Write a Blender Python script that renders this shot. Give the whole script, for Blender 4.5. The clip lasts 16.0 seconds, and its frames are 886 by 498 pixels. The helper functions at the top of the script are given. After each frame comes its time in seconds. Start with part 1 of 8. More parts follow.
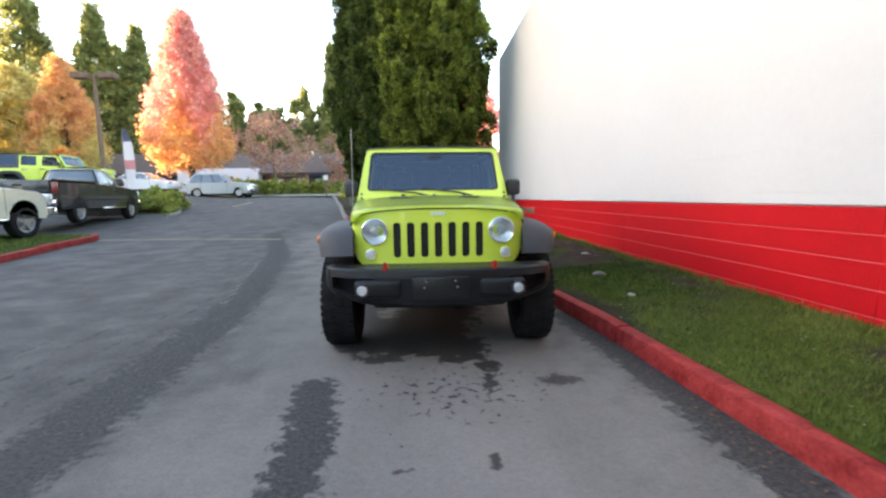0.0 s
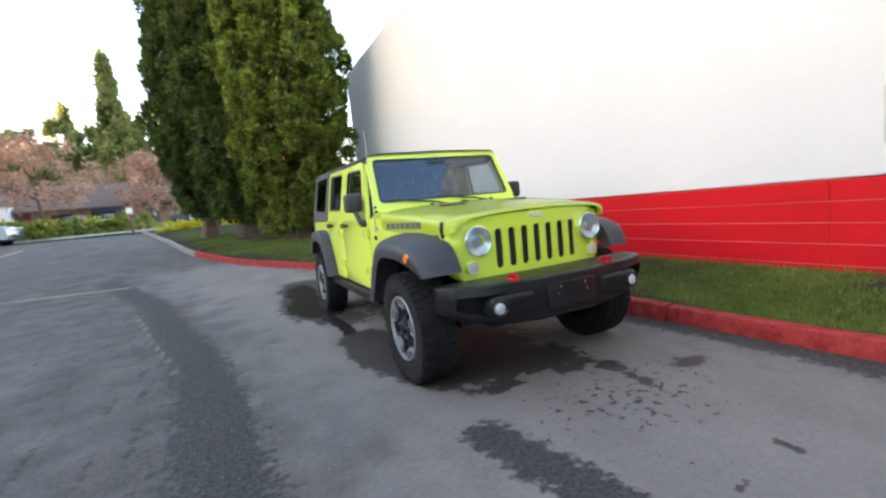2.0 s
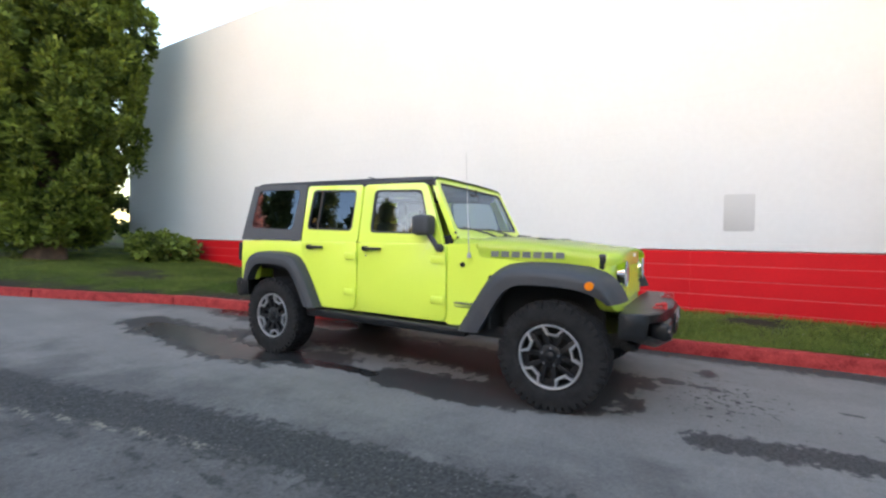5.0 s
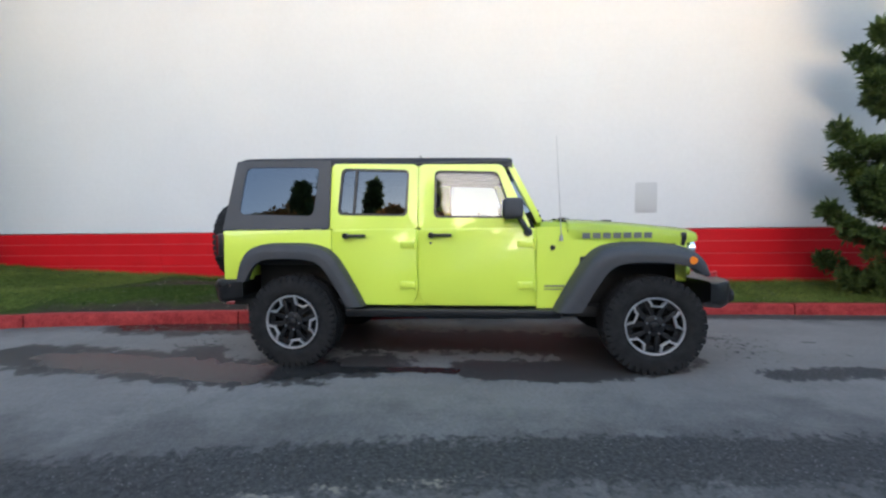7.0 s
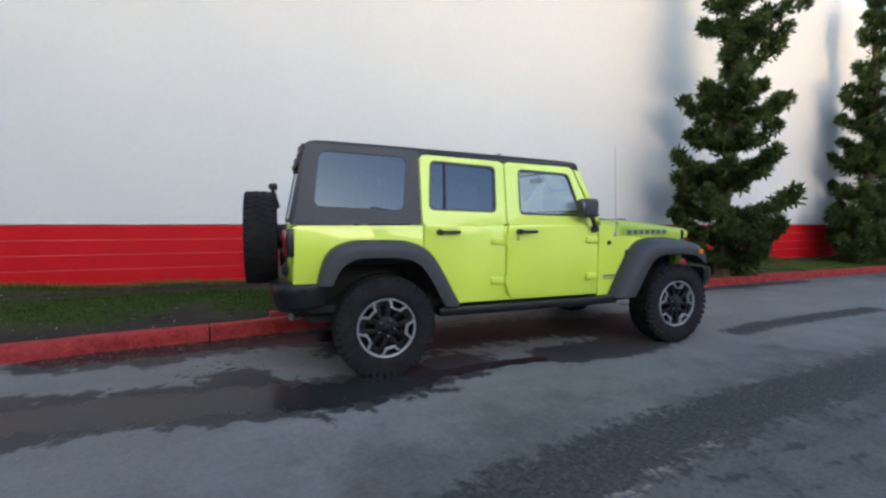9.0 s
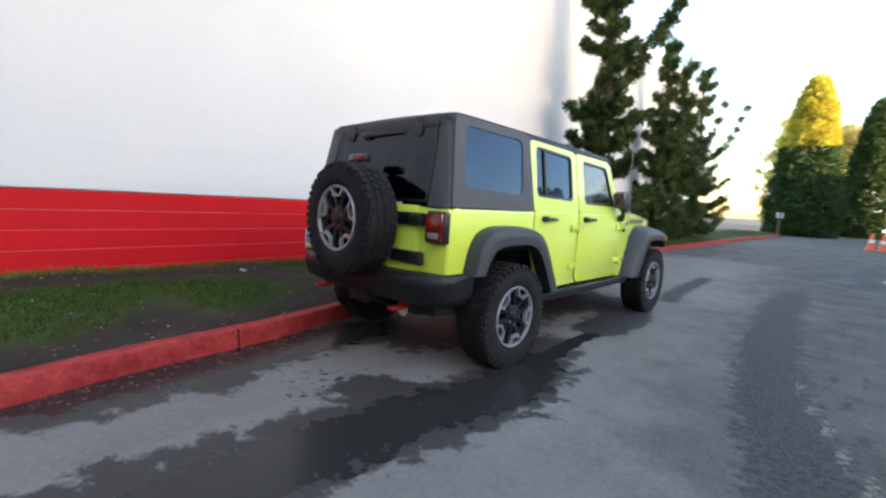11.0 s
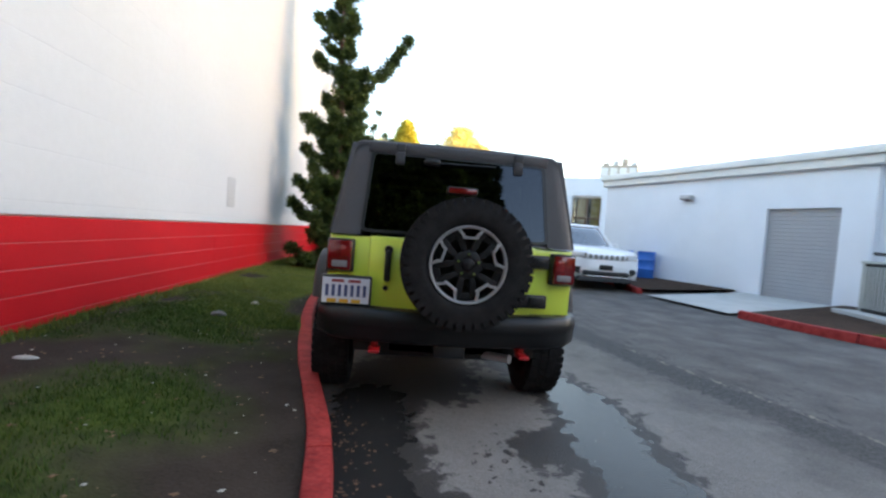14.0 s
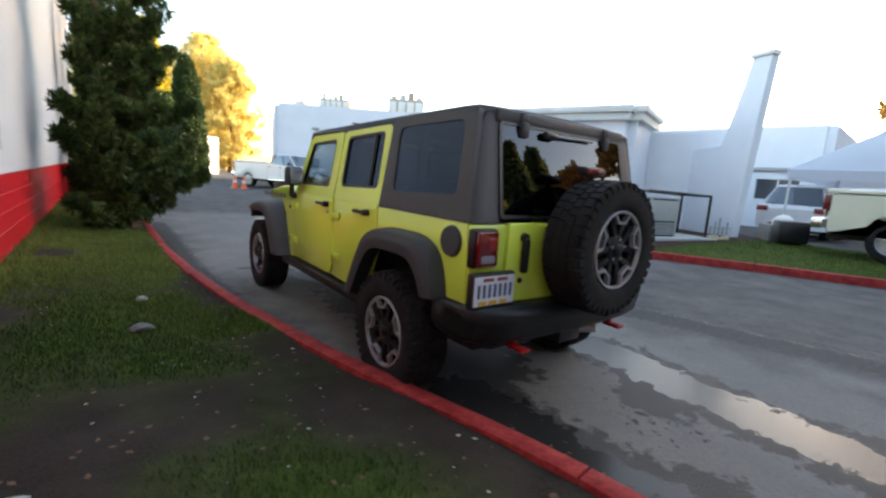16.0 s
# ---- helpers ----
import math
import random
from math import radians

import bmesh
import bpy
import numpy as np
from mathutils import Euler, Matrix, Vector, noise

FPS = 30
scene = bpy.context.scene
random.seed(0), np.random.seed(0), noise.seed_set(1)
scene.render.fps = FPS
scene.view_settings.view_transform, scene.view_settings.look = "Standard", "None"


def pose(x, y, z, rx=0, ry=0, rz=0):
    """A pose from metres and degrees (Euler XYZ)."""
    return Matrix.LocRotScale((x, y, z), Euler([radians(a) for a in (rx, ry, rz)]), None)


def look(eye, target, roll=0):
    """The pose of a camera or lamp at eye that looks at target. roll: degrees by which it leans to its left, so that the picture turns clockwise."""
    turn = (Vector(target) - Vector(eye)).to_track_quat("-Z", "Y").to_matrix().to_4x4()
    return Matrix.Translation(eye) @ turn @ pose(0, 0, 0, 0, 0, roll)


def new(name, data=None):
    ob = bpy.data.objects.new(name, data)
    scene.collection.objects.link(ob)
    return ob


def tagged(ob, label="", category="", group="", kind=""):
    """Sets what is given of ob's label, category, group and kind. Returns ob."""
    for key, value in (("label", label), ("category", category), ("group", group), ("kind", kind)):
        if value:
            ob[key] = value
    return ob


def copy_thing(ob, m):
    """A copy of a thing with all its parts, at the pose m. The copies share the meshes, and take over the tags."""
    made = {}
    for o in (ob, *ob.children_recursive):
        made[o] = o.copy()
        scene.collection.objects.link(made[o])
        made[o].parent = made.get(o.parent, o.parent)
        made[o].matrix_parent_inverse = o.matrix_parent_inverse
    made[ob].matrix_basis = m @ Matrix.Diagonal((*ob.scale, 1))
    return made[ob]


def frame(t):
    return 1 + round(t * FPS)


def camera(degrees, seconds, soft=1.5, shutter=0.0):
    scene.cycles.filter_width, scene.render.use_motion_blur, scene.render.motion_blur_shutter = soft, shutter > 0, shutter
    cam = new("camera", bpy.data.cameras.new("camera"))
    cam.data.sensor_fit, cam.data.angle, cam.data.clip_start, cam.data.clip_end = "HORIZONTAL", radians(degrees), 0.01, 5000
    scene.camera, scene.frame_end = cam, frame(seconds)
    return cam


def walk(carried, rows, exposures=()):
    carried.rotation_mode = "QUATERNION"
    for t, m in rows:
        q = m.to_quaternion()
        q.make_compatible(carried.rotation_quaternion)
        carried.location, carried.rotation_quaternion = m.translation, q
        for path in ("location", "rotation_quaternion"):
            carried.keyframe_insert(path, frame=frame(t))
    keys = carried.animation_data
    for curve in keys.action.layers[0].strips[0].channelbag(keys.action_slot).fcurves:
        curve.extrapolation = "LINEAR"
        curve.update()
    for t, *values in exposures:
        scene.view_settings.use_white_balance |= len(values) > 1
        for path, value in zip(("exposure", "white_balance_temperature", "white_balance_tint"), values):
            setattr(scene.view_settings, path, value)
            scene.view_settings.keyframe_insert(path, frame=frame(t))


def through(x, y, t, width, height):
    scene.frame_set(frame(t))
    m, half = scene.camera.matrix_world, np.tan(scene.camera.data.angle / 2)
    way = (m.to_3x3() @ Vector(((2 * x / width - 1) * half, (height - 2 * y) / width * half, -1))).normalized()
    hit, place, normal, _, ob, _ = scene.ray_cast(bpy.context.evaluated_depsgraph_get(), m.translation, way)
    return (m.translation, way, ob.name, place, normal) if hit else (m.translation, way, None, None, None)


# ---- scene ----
cam = camera(90.2, 16.0, soft=2.3, shutter=0.4)

PATH = [
    (0, (-0.104, -3.744, 1.216), (-0.012, -1.759, 0.984), -0.8),
    (0.5, (-0.537, -3.586, 1.208), (-0.31, -1.612, 0.979), -2.0),
    (1, (-0.961, -3.33, 1.215), (-0.503, -1.393, 1.02), -3.8),
    (1.5, (-1.451, -3.131, 1.227), (-0.775, -1.258, 1.034), -6.0),
    (2, (-1.9, -2.899, 1.219), (-1.041, -1.103, 1.024), -5.7),
    (2.5, (-2.346, -2.653, 1.245), (-1.325, -0.944, 1.05), -1.7),
    (3, (-2.703, -2.38, 1.26), (-1.544, -0.758, 1.096), -2.8),
    (3.5, (-3.01, -2.14, 1.267), (-1.737, -0.61, 1.069), -0.6),
    (3.7, (-3.136, -2.04, 1.267), (-1.784, -0.575, 1.105), -0.8),
    (5.8, (-4.229, -0.121, 1.166), (-2.39, 0.655, 1.043), -0.1),
    (6, (-4.266, 0.065, 1.166), (-2.403, 0.774, 1.01), -1.2),
    (6.5, (-4.35, 0.63, 1.144), (-2.41, 1.102, 1.022), -1.5),
    (7, (-4.439, 1.281, 1.186), (-2.452, 1.489, 1.082), -0.6),
    (7.5, (-4.434, 1.876, 1.206), (-2.438, 1.836, 1.099), -1.3),
    (8, (-4.405, 2.506, 1.201), (-2.424, 2.242, 1.127), 0.8),
    (8.5, (-4.28, 3.115, 1.226), (-2.338, 2.655, 1.092), -0.2),
    (9, (-4.126, 3.723, 1.222), (-2.26, 3.015, 1.083), 0.3),
    (9.2, (-4.034, 3.946, 1.228), (-2.18, 3.21, 1.078), 1.1),
    (11.3, (-2.357, 5.845, 1.212), (-1.151, 4.262, 1.013), 3.1),
    (11.5, (-2.135, 5.947, 1.218), (-1.037, 4.285, 1.037), 2.9),
    (12, (-1.623, 6.196, 1.223), (-0.749, 4.404, 1.06), 2.8),
    (12.5, (-1.094, 6.335, 1.223), (-0.532, 4.42, 1.092), 2.3),
    (13, (-0.571, 6.451, 1.237), (-0.38, 4.462, 1.156), 1.6),
    (13.5, (-0.148, 6.482, 1.206), (-0.118, 4.484, 1.137), 1.8),
    (14, (0.402, 6.457, 1.224), (0.188, 4.47, 1.151), 4.5),
    (14.5, (1.019, 6.332, 1.273), (0.46, 4.417, 1.134), 4.1),
    (15, (1.491, 6.049, 1.289), (0.723, 4.212, 1.103), 5.2),
    (15.5, (1.995, 5.736, 1.324), (0.943, 4.054, 1.071), 3.5),
    (16, (2.308, 5.328, 1.383), (1.104, 3.762, 1.072), 4.0),
]
EXPOSURE = [(0.0, 3.38, 7700, 19), (3.5, 3.38, 7600, 19), (6.0, 3.05, 7100, 17), (7.5, 2.86, 6800, 15), (9.0, 2.70, 6800, 15), (11.5, 3.38, 7150, 18), (12.5, 3.62, 7200, 18), (13.2, 3.36, 7250, 18), (14.0, 3.12, 7300, 18), (16.0, 2.92, 7400, 18)]
walk(cam, [(t, look(eye, target, roll)) for t, eye, target, roll in PATH], EXPOSURE)
SKY, SUN = 0.15, 3.0

# ---- world and light ----
world = bpy.data.worlds.new("sky")
scene.world = world
world.use_nodes = True
wn = world.node_tree.nodes
sky = wn.new("ShaderNodeTexSky")
sky.sky_type = "NISHITA"
sky.sun_disc = False
sky.air_density, sky.dust_density, sky.ozone_density = 1.0, 1.0, 1.3
SUN_TO = Vector((-0.99, 0.10, 0.14)).normalized()
sky.sun_elevation = math.asin(SUN_TO.z)
sky.sun_rotation = math.atan2(SUN_TO.x, SUN_TO.y)
wn["Background"].inputs["Strength"].default_value = SKY
world.node_tree.links.new(sky.outputs["Color"], wn["Background"].inputs["Color"])
lamp = bpy.data.lights.new("sun", "SUN")
lamp.energy, lamp.angle, lamp.color = SUN, radians(0.6), (1.0, 0.80, 0.55)
sun = new("sun", lamp)
sun.rotation_euler = SUN_TO.to_track_quat("Z", "Y").to_euler()


# ---- helpers of this scene ----
def soft(v, k=1.0):
    return k * math.log1p(math.exp(max(-40.0, min(40.0, v / k))))


def ground_z(x, y):
    """The lot: level round the parked car, rising to the street, to the far kerb and to the back."""
    w = max(0.0, min(1.0, (-x - 5.0) / 6.0))
    z = 0.062 * (soft(y - 6.5 - 3.5 * w * w * (3 - 2 * w), 1.5) - soft(y - 27 - 3.5 * w * w * (3 - 2 * w), 1.5))
    v = max(0.0, min(1.0, (y - 8.0) / 6.0))
    z += 0.10 * v * v * (3 - 2 * v) * (soft(-x - 14.5, 0.7) - soft(-x - 21, 0.7))
    z += 0.03 * (soft(-x - 4, 0.7) - soft(-x - 11, 0.7))
    return z + 0.012 * (soft(-y - 5) - soft(-y - 30))


def link(name, me, parent=None, label=""):
    ob = new(name, me)
    if parent is not None:
        ob.parent = parent
    return tagged(ob, label)


def part(name, bm, material, parent=None, label="", smooth=True, sharp=40):
    """One bmesh becomes one mesh object, under a thing or a part."""
    me = bpy.data.meshes.new(name)
    bmesh.ops.recalc_face_normals(bm, faces=bm.faces)
    lim = radians(sharp)
    for f in bm.faces:
        f.smooth = smooth
    for e in bm.edges:
        if len(e.link_faces) != 2 or e.calc_face_angle(0) > lim:
            e.smooth = False
    bm.to_mesh(me)
    bm.free()
    for m in material if isinstance(material, (list, tuple)) else [material]:
        me.materials.append(m)
    return link(name, me, parent, label)


def thing(name, at=(0, 0, 0), turn=0.0, label="", category="", group="", kind=""):
    ob = new(name)
    ob.empty_display_size = 0.1
    ob.matrix_basis = pose(*at, 0, 0, turn)
    return tagged(ob, label, category, group, kind)


def pydata(name, verts, faces, material, parent=None, label="", smooth=False):
    me = bpy.data.meshes.new(name)
    me.from_pydata([tuple(v) for v in verts], [], [tuple(f) for f in faces])
    if smooth:
        me.polygons.foreach_set("use_smooth", [True] * len(me.polygons))
    me.materials.append(material)
    me.update()
    return link(name, me, parent, label)


def box(bm, lo, hi, bevel=0.0, seg=2, m=None):
    """A box between two corners, with rounded edges."""
    lo, hi = Vector(lo), Vector(hi)
    made = bmesh.ops.create_cube(bm, size=1.0)["verts"]
    for v in made:
        v.co = Vector([(l + h) / 2 + c * (h - l) for l, h, c in zip(lo, hi, v.co)])
    if bevel > 0:
        edges = list({e for v in made for e in v.link_edges})
        out = bmesh.ops.bevel(bm, geom=edges, offset=bevel, segments=seg, profile=0.5, affect="EDGES", clamp_overlap=True)
        made = list({v for f in out["faces"] for v in f.verts} | {v for v in made if v.is_valid})
        made = [v for v in made if v.is_valid]
        seen, todo = set(made), list(made)
        while todo:
            for e in todo.pop().link_edges:
                for v in e.verts:
                    if v not in seen:
                        seen.add(v)
                        todo.append(v)
        made = list(seen)
    if m is not None:
        bmesh.ops.transform(bm, matrix=m, verts=made)
    return made


def boxed(name, lo, hi, material, parent=None, label="", bevel=0.01, m=None, seg=2):
    bm = bmesh.new()
    box(bm, lo, hi, bevel, seg, m)
    return part(name, bm, material, parent, label)


def rod(bm, a, b, r, r2=None, seg=12):
    """A round bar from a to b."""
    a, b = Vector(a), Vector(b)
    d = b - a
    m = Matrix.Translation((a + b) / 2) @ d.to_track_quat("Z", "Y").to_matrix().to_4x4()
    bmesh.ops.create_cone(bm, cap_ends=True, segments=seg, radius1=r, radius2=r if r2 is None else r2, depth=d.length, matrix=m)


def lathe(bm, profile, axis_m, seg=32, close=False):
    """Turn (radius, height) pairs round the z axis of axis_m."""
    rings = []
    for r, h in profile:
        rings.append([bm.verts.new(axis_m @ Vector((r * math.cos(2 * math.pi * i / seg), r * math.sin(2 * math.pi * i / seg), h))) for i in range(seg)])
    for a, b in zip(rings, rings[1:]):
        for i in range(seg):
            j = (i + 1) % seg
            bm.faces.new((a[i], a[j], b[j], b[i]))
    if close:
        bm.faces.new(rings[-1])
        bm.faces.new(list(reversed(rings[0])))


def slab(bm, outline, depth, m=None, bevel=0.0):
    """A flat plate: an outline in the xy plane, given thickness along z, placed by m."""
    m = m or Matrix()
    low = [bm.verts.new(m @ Vector((x, y, 0))) for x, y in outline]
    high = [bm.verts.new(m @ Vector((x, y, depth))) for x, y in outline]
    n = len(outline)
    top = bm.faces.new(high)
    bm.faces.new(list(reversed(low)))
    for i in range(n):
        j = (i + 1) % n
        bm.faces.new((low[i], low[j], high[j], high[i]))
    if bevel > 0:
        bmesh.ops.bevel(bm, geom=list(top.edges), offset=bevel, segments=2, profile=0.5, affect="EDGES", clamp_overlap=True)


def rounded(points, r, n=4):
    """Round the corners of a closed outline."""
    out = []
    k = len(points)
    for i, p in enumerate(points):
        p = Vector(p)
        a, b = Vector(points[i - 1]) - p, Vector(points[(i + 1) % k]) - p
        d = min(r, a.length * 0.45, b.length * 0.45)
        a, b = p + a.normalized() * d, p + b.normalized() * d
        for s in range(n + 1):
            u = s / n
            out.append(tuple(a * (1 - u) ** 2 + p * 2 * u * (1 - u) + b * u * u))
    return out


# ---- materials ----
def surface(name, colour, rough=0.6, metal=0.0, vary=0.12, scale=6.0, fine=60.0, bump=0.0, bump_scale=80.0, coat=0.0, tint=None, spec=0.5):
    """A procedural surface with variation at a coarse and a fine scale."""
    m = bpy.data.materials.new(name)
    m.use_nodes = True
    nt = m.node_tree
    b = nt.nodes["Principled BSDF"]
    geo = nt.nodes.new("ShaderNodeTexCoord")
    n1, n2 = nt.nodes.new("ShaderNodeTexNoise"), nt.nodes.new("ShaderNodeTexNoise")
    n1.inputs["Scale"].default_value, n2.inputs["Scale"].default_value = scale, fine
    n1.inputs["Detail"].default_value, n2.inputs["Detail"].default_value = 5, 3
    for n in (n1, n2):
        nt.links.new(geo.outputs["Object"], n.inputs["Vector"])
    mix = nt.nodes.new("ShaderNodeMath")
    mix.operation = "MULTIPLY_ADD"
    nt.links.new(n1.outputs["Fac"], mix.inputs[0])
    mix.inputs[1].default_value = 0.6
    half = nt.nodes.new("ShaderNodeMath")
    half.operation = "MULTIPLY"
    half.inputs[1].default_value = 0.4
    nt.links.new(n2.outputs["Fac"], half.inputs[0])
    nt.links.new(half.outputs[0], mix.inputs[2])
    ramp = nt.nodes.new("ShaderNodeValToRGB")
    c = Vector(colour)
    t = Vector(tint) if tint else c
    ramp.color_ramp.elements[0].position, ramp.color_ramp.elements[1].position = 0.32, 0.68
    ramp.color_ramp.elements[0].color = (*(c * (1 - vary)), 1)
    ramp.color_ramp.elements[1].color = (*(t * (1 + vary)), 1)
    nt.links.new(mix.outputs[0], ramp.inputs[0])
    nt.links.new(ramp.outputs[0], b.inputs["Base Color"])
    rr = nt.nodes.new("ShaderNodeMapRange")
    rr.inputs["To Min"].default_value, rr.inputs["To Max"].default_value = rough * 0.88, min(1, rough * 1.12)
    nt.links.new(mix.outputs[0], rr.inputs["Value"])
    nt.links.new(rr.outputs[0], b.inputs["Roughness"])
    b.inputs["Metallic"].default_value = metal
    b.inputs["Coat Weight"].default_value = coat
    b.inputs["Coat Roughness"].default_value = 0.04
    b.inputs["Specular IOR Level"].default_value = spec
    if bump > 0:
        n3, bp = nt.nodes.new("ShaderNodeTexNoise"), nt.nodes.new("ShaderNodeBump")
        n3.inputs["Scale"].default_value = bump_scale
        n3.inputs["Detail"].default_value = 4
        nt.links.new(geo.outputs["Object"], n3.inputs["Vector"])
        nt.links.new(n3.outputs["Fac"], bp.inputs["Height"])
        bp.inputs["Strength"].default_value = min(1.0, bump)
        bp.inputs["Distance"].default_value = 0.01
        nt.links.new(bp.outputs[0], b.inputs["Normal"])
    return m


def glass(name, colour=(1, 1, 1), rough=0.0, film=0.075, sky_tint=(0.62, 0.79, 1.0)):
    """Thin tinted pane: clear transmission with a mirror-like film of reflection, coloured blue for the sky."""
    m = bpy.data.materials.new(name)
    m.use_nodes = True
    nt = m.node_tree
    nt.nodes.remove(nt.nodes["Principled BSDF"])
    t, g, mx, fr = (nt.nodes.new("ShaderNode" + k) for k in ("BsdfTransparent", "BsdfGlossy", "MixShader", "Math"))
    lw, pw = nt.nodes.new("ShaderNodeLayerWeight"), nt.nodes.new("ShaderNodeMath")
    lw.inputs["Blend"].default_value = 0.5
    pw.operation, fr.operation = "POWER", "MULTIPLY_ADD"
    pw.inputs[1].default_value = 4.5
    fr.inputs[1].default_value, fr.inputs[2].default_value = 0.9, film
    nt.links.new(lw.outputs["Facing"], pw.inputs[0])
    nt.links.new(pw.outputs[0], fr.inputs[0])
    t.inputs["Color"].default_value = (*colour, 1)
    g.inputs["Roughness"].default_value = rough
    g.inputs["Color"].default_value = (*sky_tint, 1)
    nt.links.new(fr.outputs[0], mx.inputs[0])
    nt.links.new(t.outputs[0], mx.inputs[1])
    nt.links.new(g.outputs[0], mx.inputs[2])
    nt.links.new(mx.outputs[0], nt.nodes["Material Output"].inputs["Surface"])
    return m


def leaf(name, colour, other, rough=0.6, through=0.25, patch=0.9):
    """Foliage: each leaf its own shade, with some light passing through."""
    m = bpy.data.materials.new(name)
    m.use_nodes = True
    nt = m.node_tree
    b = nt.nodes["Principled BSDF"]
    geo, ramp, nz, add = (nt.nodes.new("ShaderNode" + k) for k in ("NewGeometry", "ValToRGB", "TexNoise", "Math"))
    tc = nt.nodes.new("ShaderNodeTexCoord")
    nz.inputs["Scale"].default_value = patch
    nz.inputs["Detail"].default_value = 3
    nt.links.new(tc.outputs["Object"], nz.inputs["Vector"])
    add.operation = "MULTIPLY_ADD"
    add.inputs[1].default_value = 0.45
    nt.links.new(geo.outputs["Random Per Island"], add.inputs[0])
    sub = nt.nodes.new("ShaderNodeMath")
    sub.operation = "MULTIPLY_ADD"
    sub.inputs[1].default_value, sub.inputs[2].default_value = 1.3, -0.38
    nt.links.new(nz.outputs["Fac"], sub.inputs[0])
    nt.links.new(sub.outputs[0], add.inputs[2])
    ramp.color_ramp.elements[0].position, ramp.color_ramp.elements[1].position = 0.1, 0.9
    ramp.color_ramp.elements[0].color, ramp.color_ramp.elements[1].color = (*colour, 1), (*other, 1)
    nt.links.new(add.outputs[0], ramp.inputs[0])
    nt.links.new(ramp.outputs[0], b.inputs["Base Color"])
    b.inputs["Roughness"].default_value = rough
    b.inputs["Specular IOR Level"].default_value = 0.25
    tr, mx = nt.nodes.new("ShaderNodeBsdfTranslucent"), nt.nodes.new("ShaderNodeMixShader")
    nt.links.new(ramp.outputs[0], tr.inputs["Color"])
    mx.inputs[0].default_value = through
    nt.links.new(b.outputs[0], mx.inputs[1])
    nt.links.new(tr.outputs[0], mx.inputs[2])
    nt.links.new(mx.outputs[0], nt.nodes["Material Output"].inputs["Surface"])
    return m

LIME = surface("lime_paint", (0.66, 0.80, 0.085), 0.36, vary=0.02, scale=2, coat=0.9)
PLASTIC = surface("black_textured_plastic", (0.035, 0.037, 0.042), 0.55, vary=0.15, scale=8, bump=0.25, bump_scale=400)
HARDTOP = surface("dark_grey_hardtop", (0.055, 0.054, 0.058), 0.5, vary=0.12, scale=5, bump=0.3, bump_scale=500)
RUBBER = surface("tyre_rubber", (0.0065, 0.0065, 0.007), 0.8, spec=0.25, vary=0.3, scale=14, tint=(0.016, 0.015, 0.015), bump=0.2, bump_scale=150)
ALLOY = surface("machined_alloy", (0.37, 0.37, 0.38), 0.42, metal=0.6, vary=0.06, scale=10)
WHEEL_BLACK = surface("satin_black_wheel", (0.006, 0.006, 0.007), 0.5, spec=0.3, vary=0.15)
BLACK = surface("black_paint", (0.012, 0.012, 0.013), 0.35, vary=0.1)
DARK = surface("dark_underbody", (0.018, 0.018, 0.018), 0.8, vary=0.3)
STEEL = surface("powder_coated_steel", (0.011, 0.0115, 0.0125), 0.36, spec=0.32, vary=0.2, scale=9, bump=0.15, bump_scale=300)
CHROME = surface("bright_chrome", (0.85, 0.85, 0.86), 0.08, metal=1.0, vary=0.02)
RED_HOOK = surface("red_tow_hook", (0.42, 0.010, 0.012), 0.4, vary=0.08)
AMBER = surface("amber_lens", (0.8, 0.2, 0.01), 0.2, vary=0.05, coat=0.5)
TAIL_RED = surface("red_lens", (0.16, 0.004, 0.006), 0.12, vary=0.05, coat=0.8)
LENS = surface("clear_lamp_reflector", (0.80, 0.81, 0.82), 0.22, metal=0.55, vary=0.15, scale=40)
BRAKE_RED = surface("deep_red_lens", (0.26, 0.008, 0.010), 0.15, vary=0.08, coat=0.8)
LENS_WHITE = surface("clear_reversing_lens", (0.24, 0.22, 0.23), 0.15, vary=0.1, coat=0.6)
# Blue in the reflection colour paints a bluer sky into the panes.
TINT = glass("dark_privacy_glass", (0.022, 0.022, 0.026), film=0.062, sky_tint=(0.48, 0.69, 1.0))
SCREEN = glass("windscreen_glass", (0.34, 0.43, 0.47), film=0.115, sky_tint=(0.62, 0.80, 1.0))
PANE = glass("clear_car_glass", (0.76, 0.82, 0.82), film=0.09, sky_tint=(0.86, 0.93, 1.0))
REAR_TINT = glass("dark_rear_glass", (0.020, 0.020, 0.023), film=0.048, sky_tint=(0.74, 0.84, 1.0))
SEAT = surface("dark_seat_cloth", (0.016, 0.016, 0.018), 0.85, vary=0.2)
GREY_DECAL = surface("dark_grey_decal", (0.12, 0.13, 0.12), 0.45, vary=0.05)
WHITE_DECAL = surface("pale_badge", (0.75, 0.78, 0.7), 0.4, vary=0.03)
WALL_WHITE = surface("white_painted_block_wall", (0.585, 0.585, 0.59), 0.75, vary=0.035, scale=0.7, fine=14, bump=0.2, bump_scale=60)


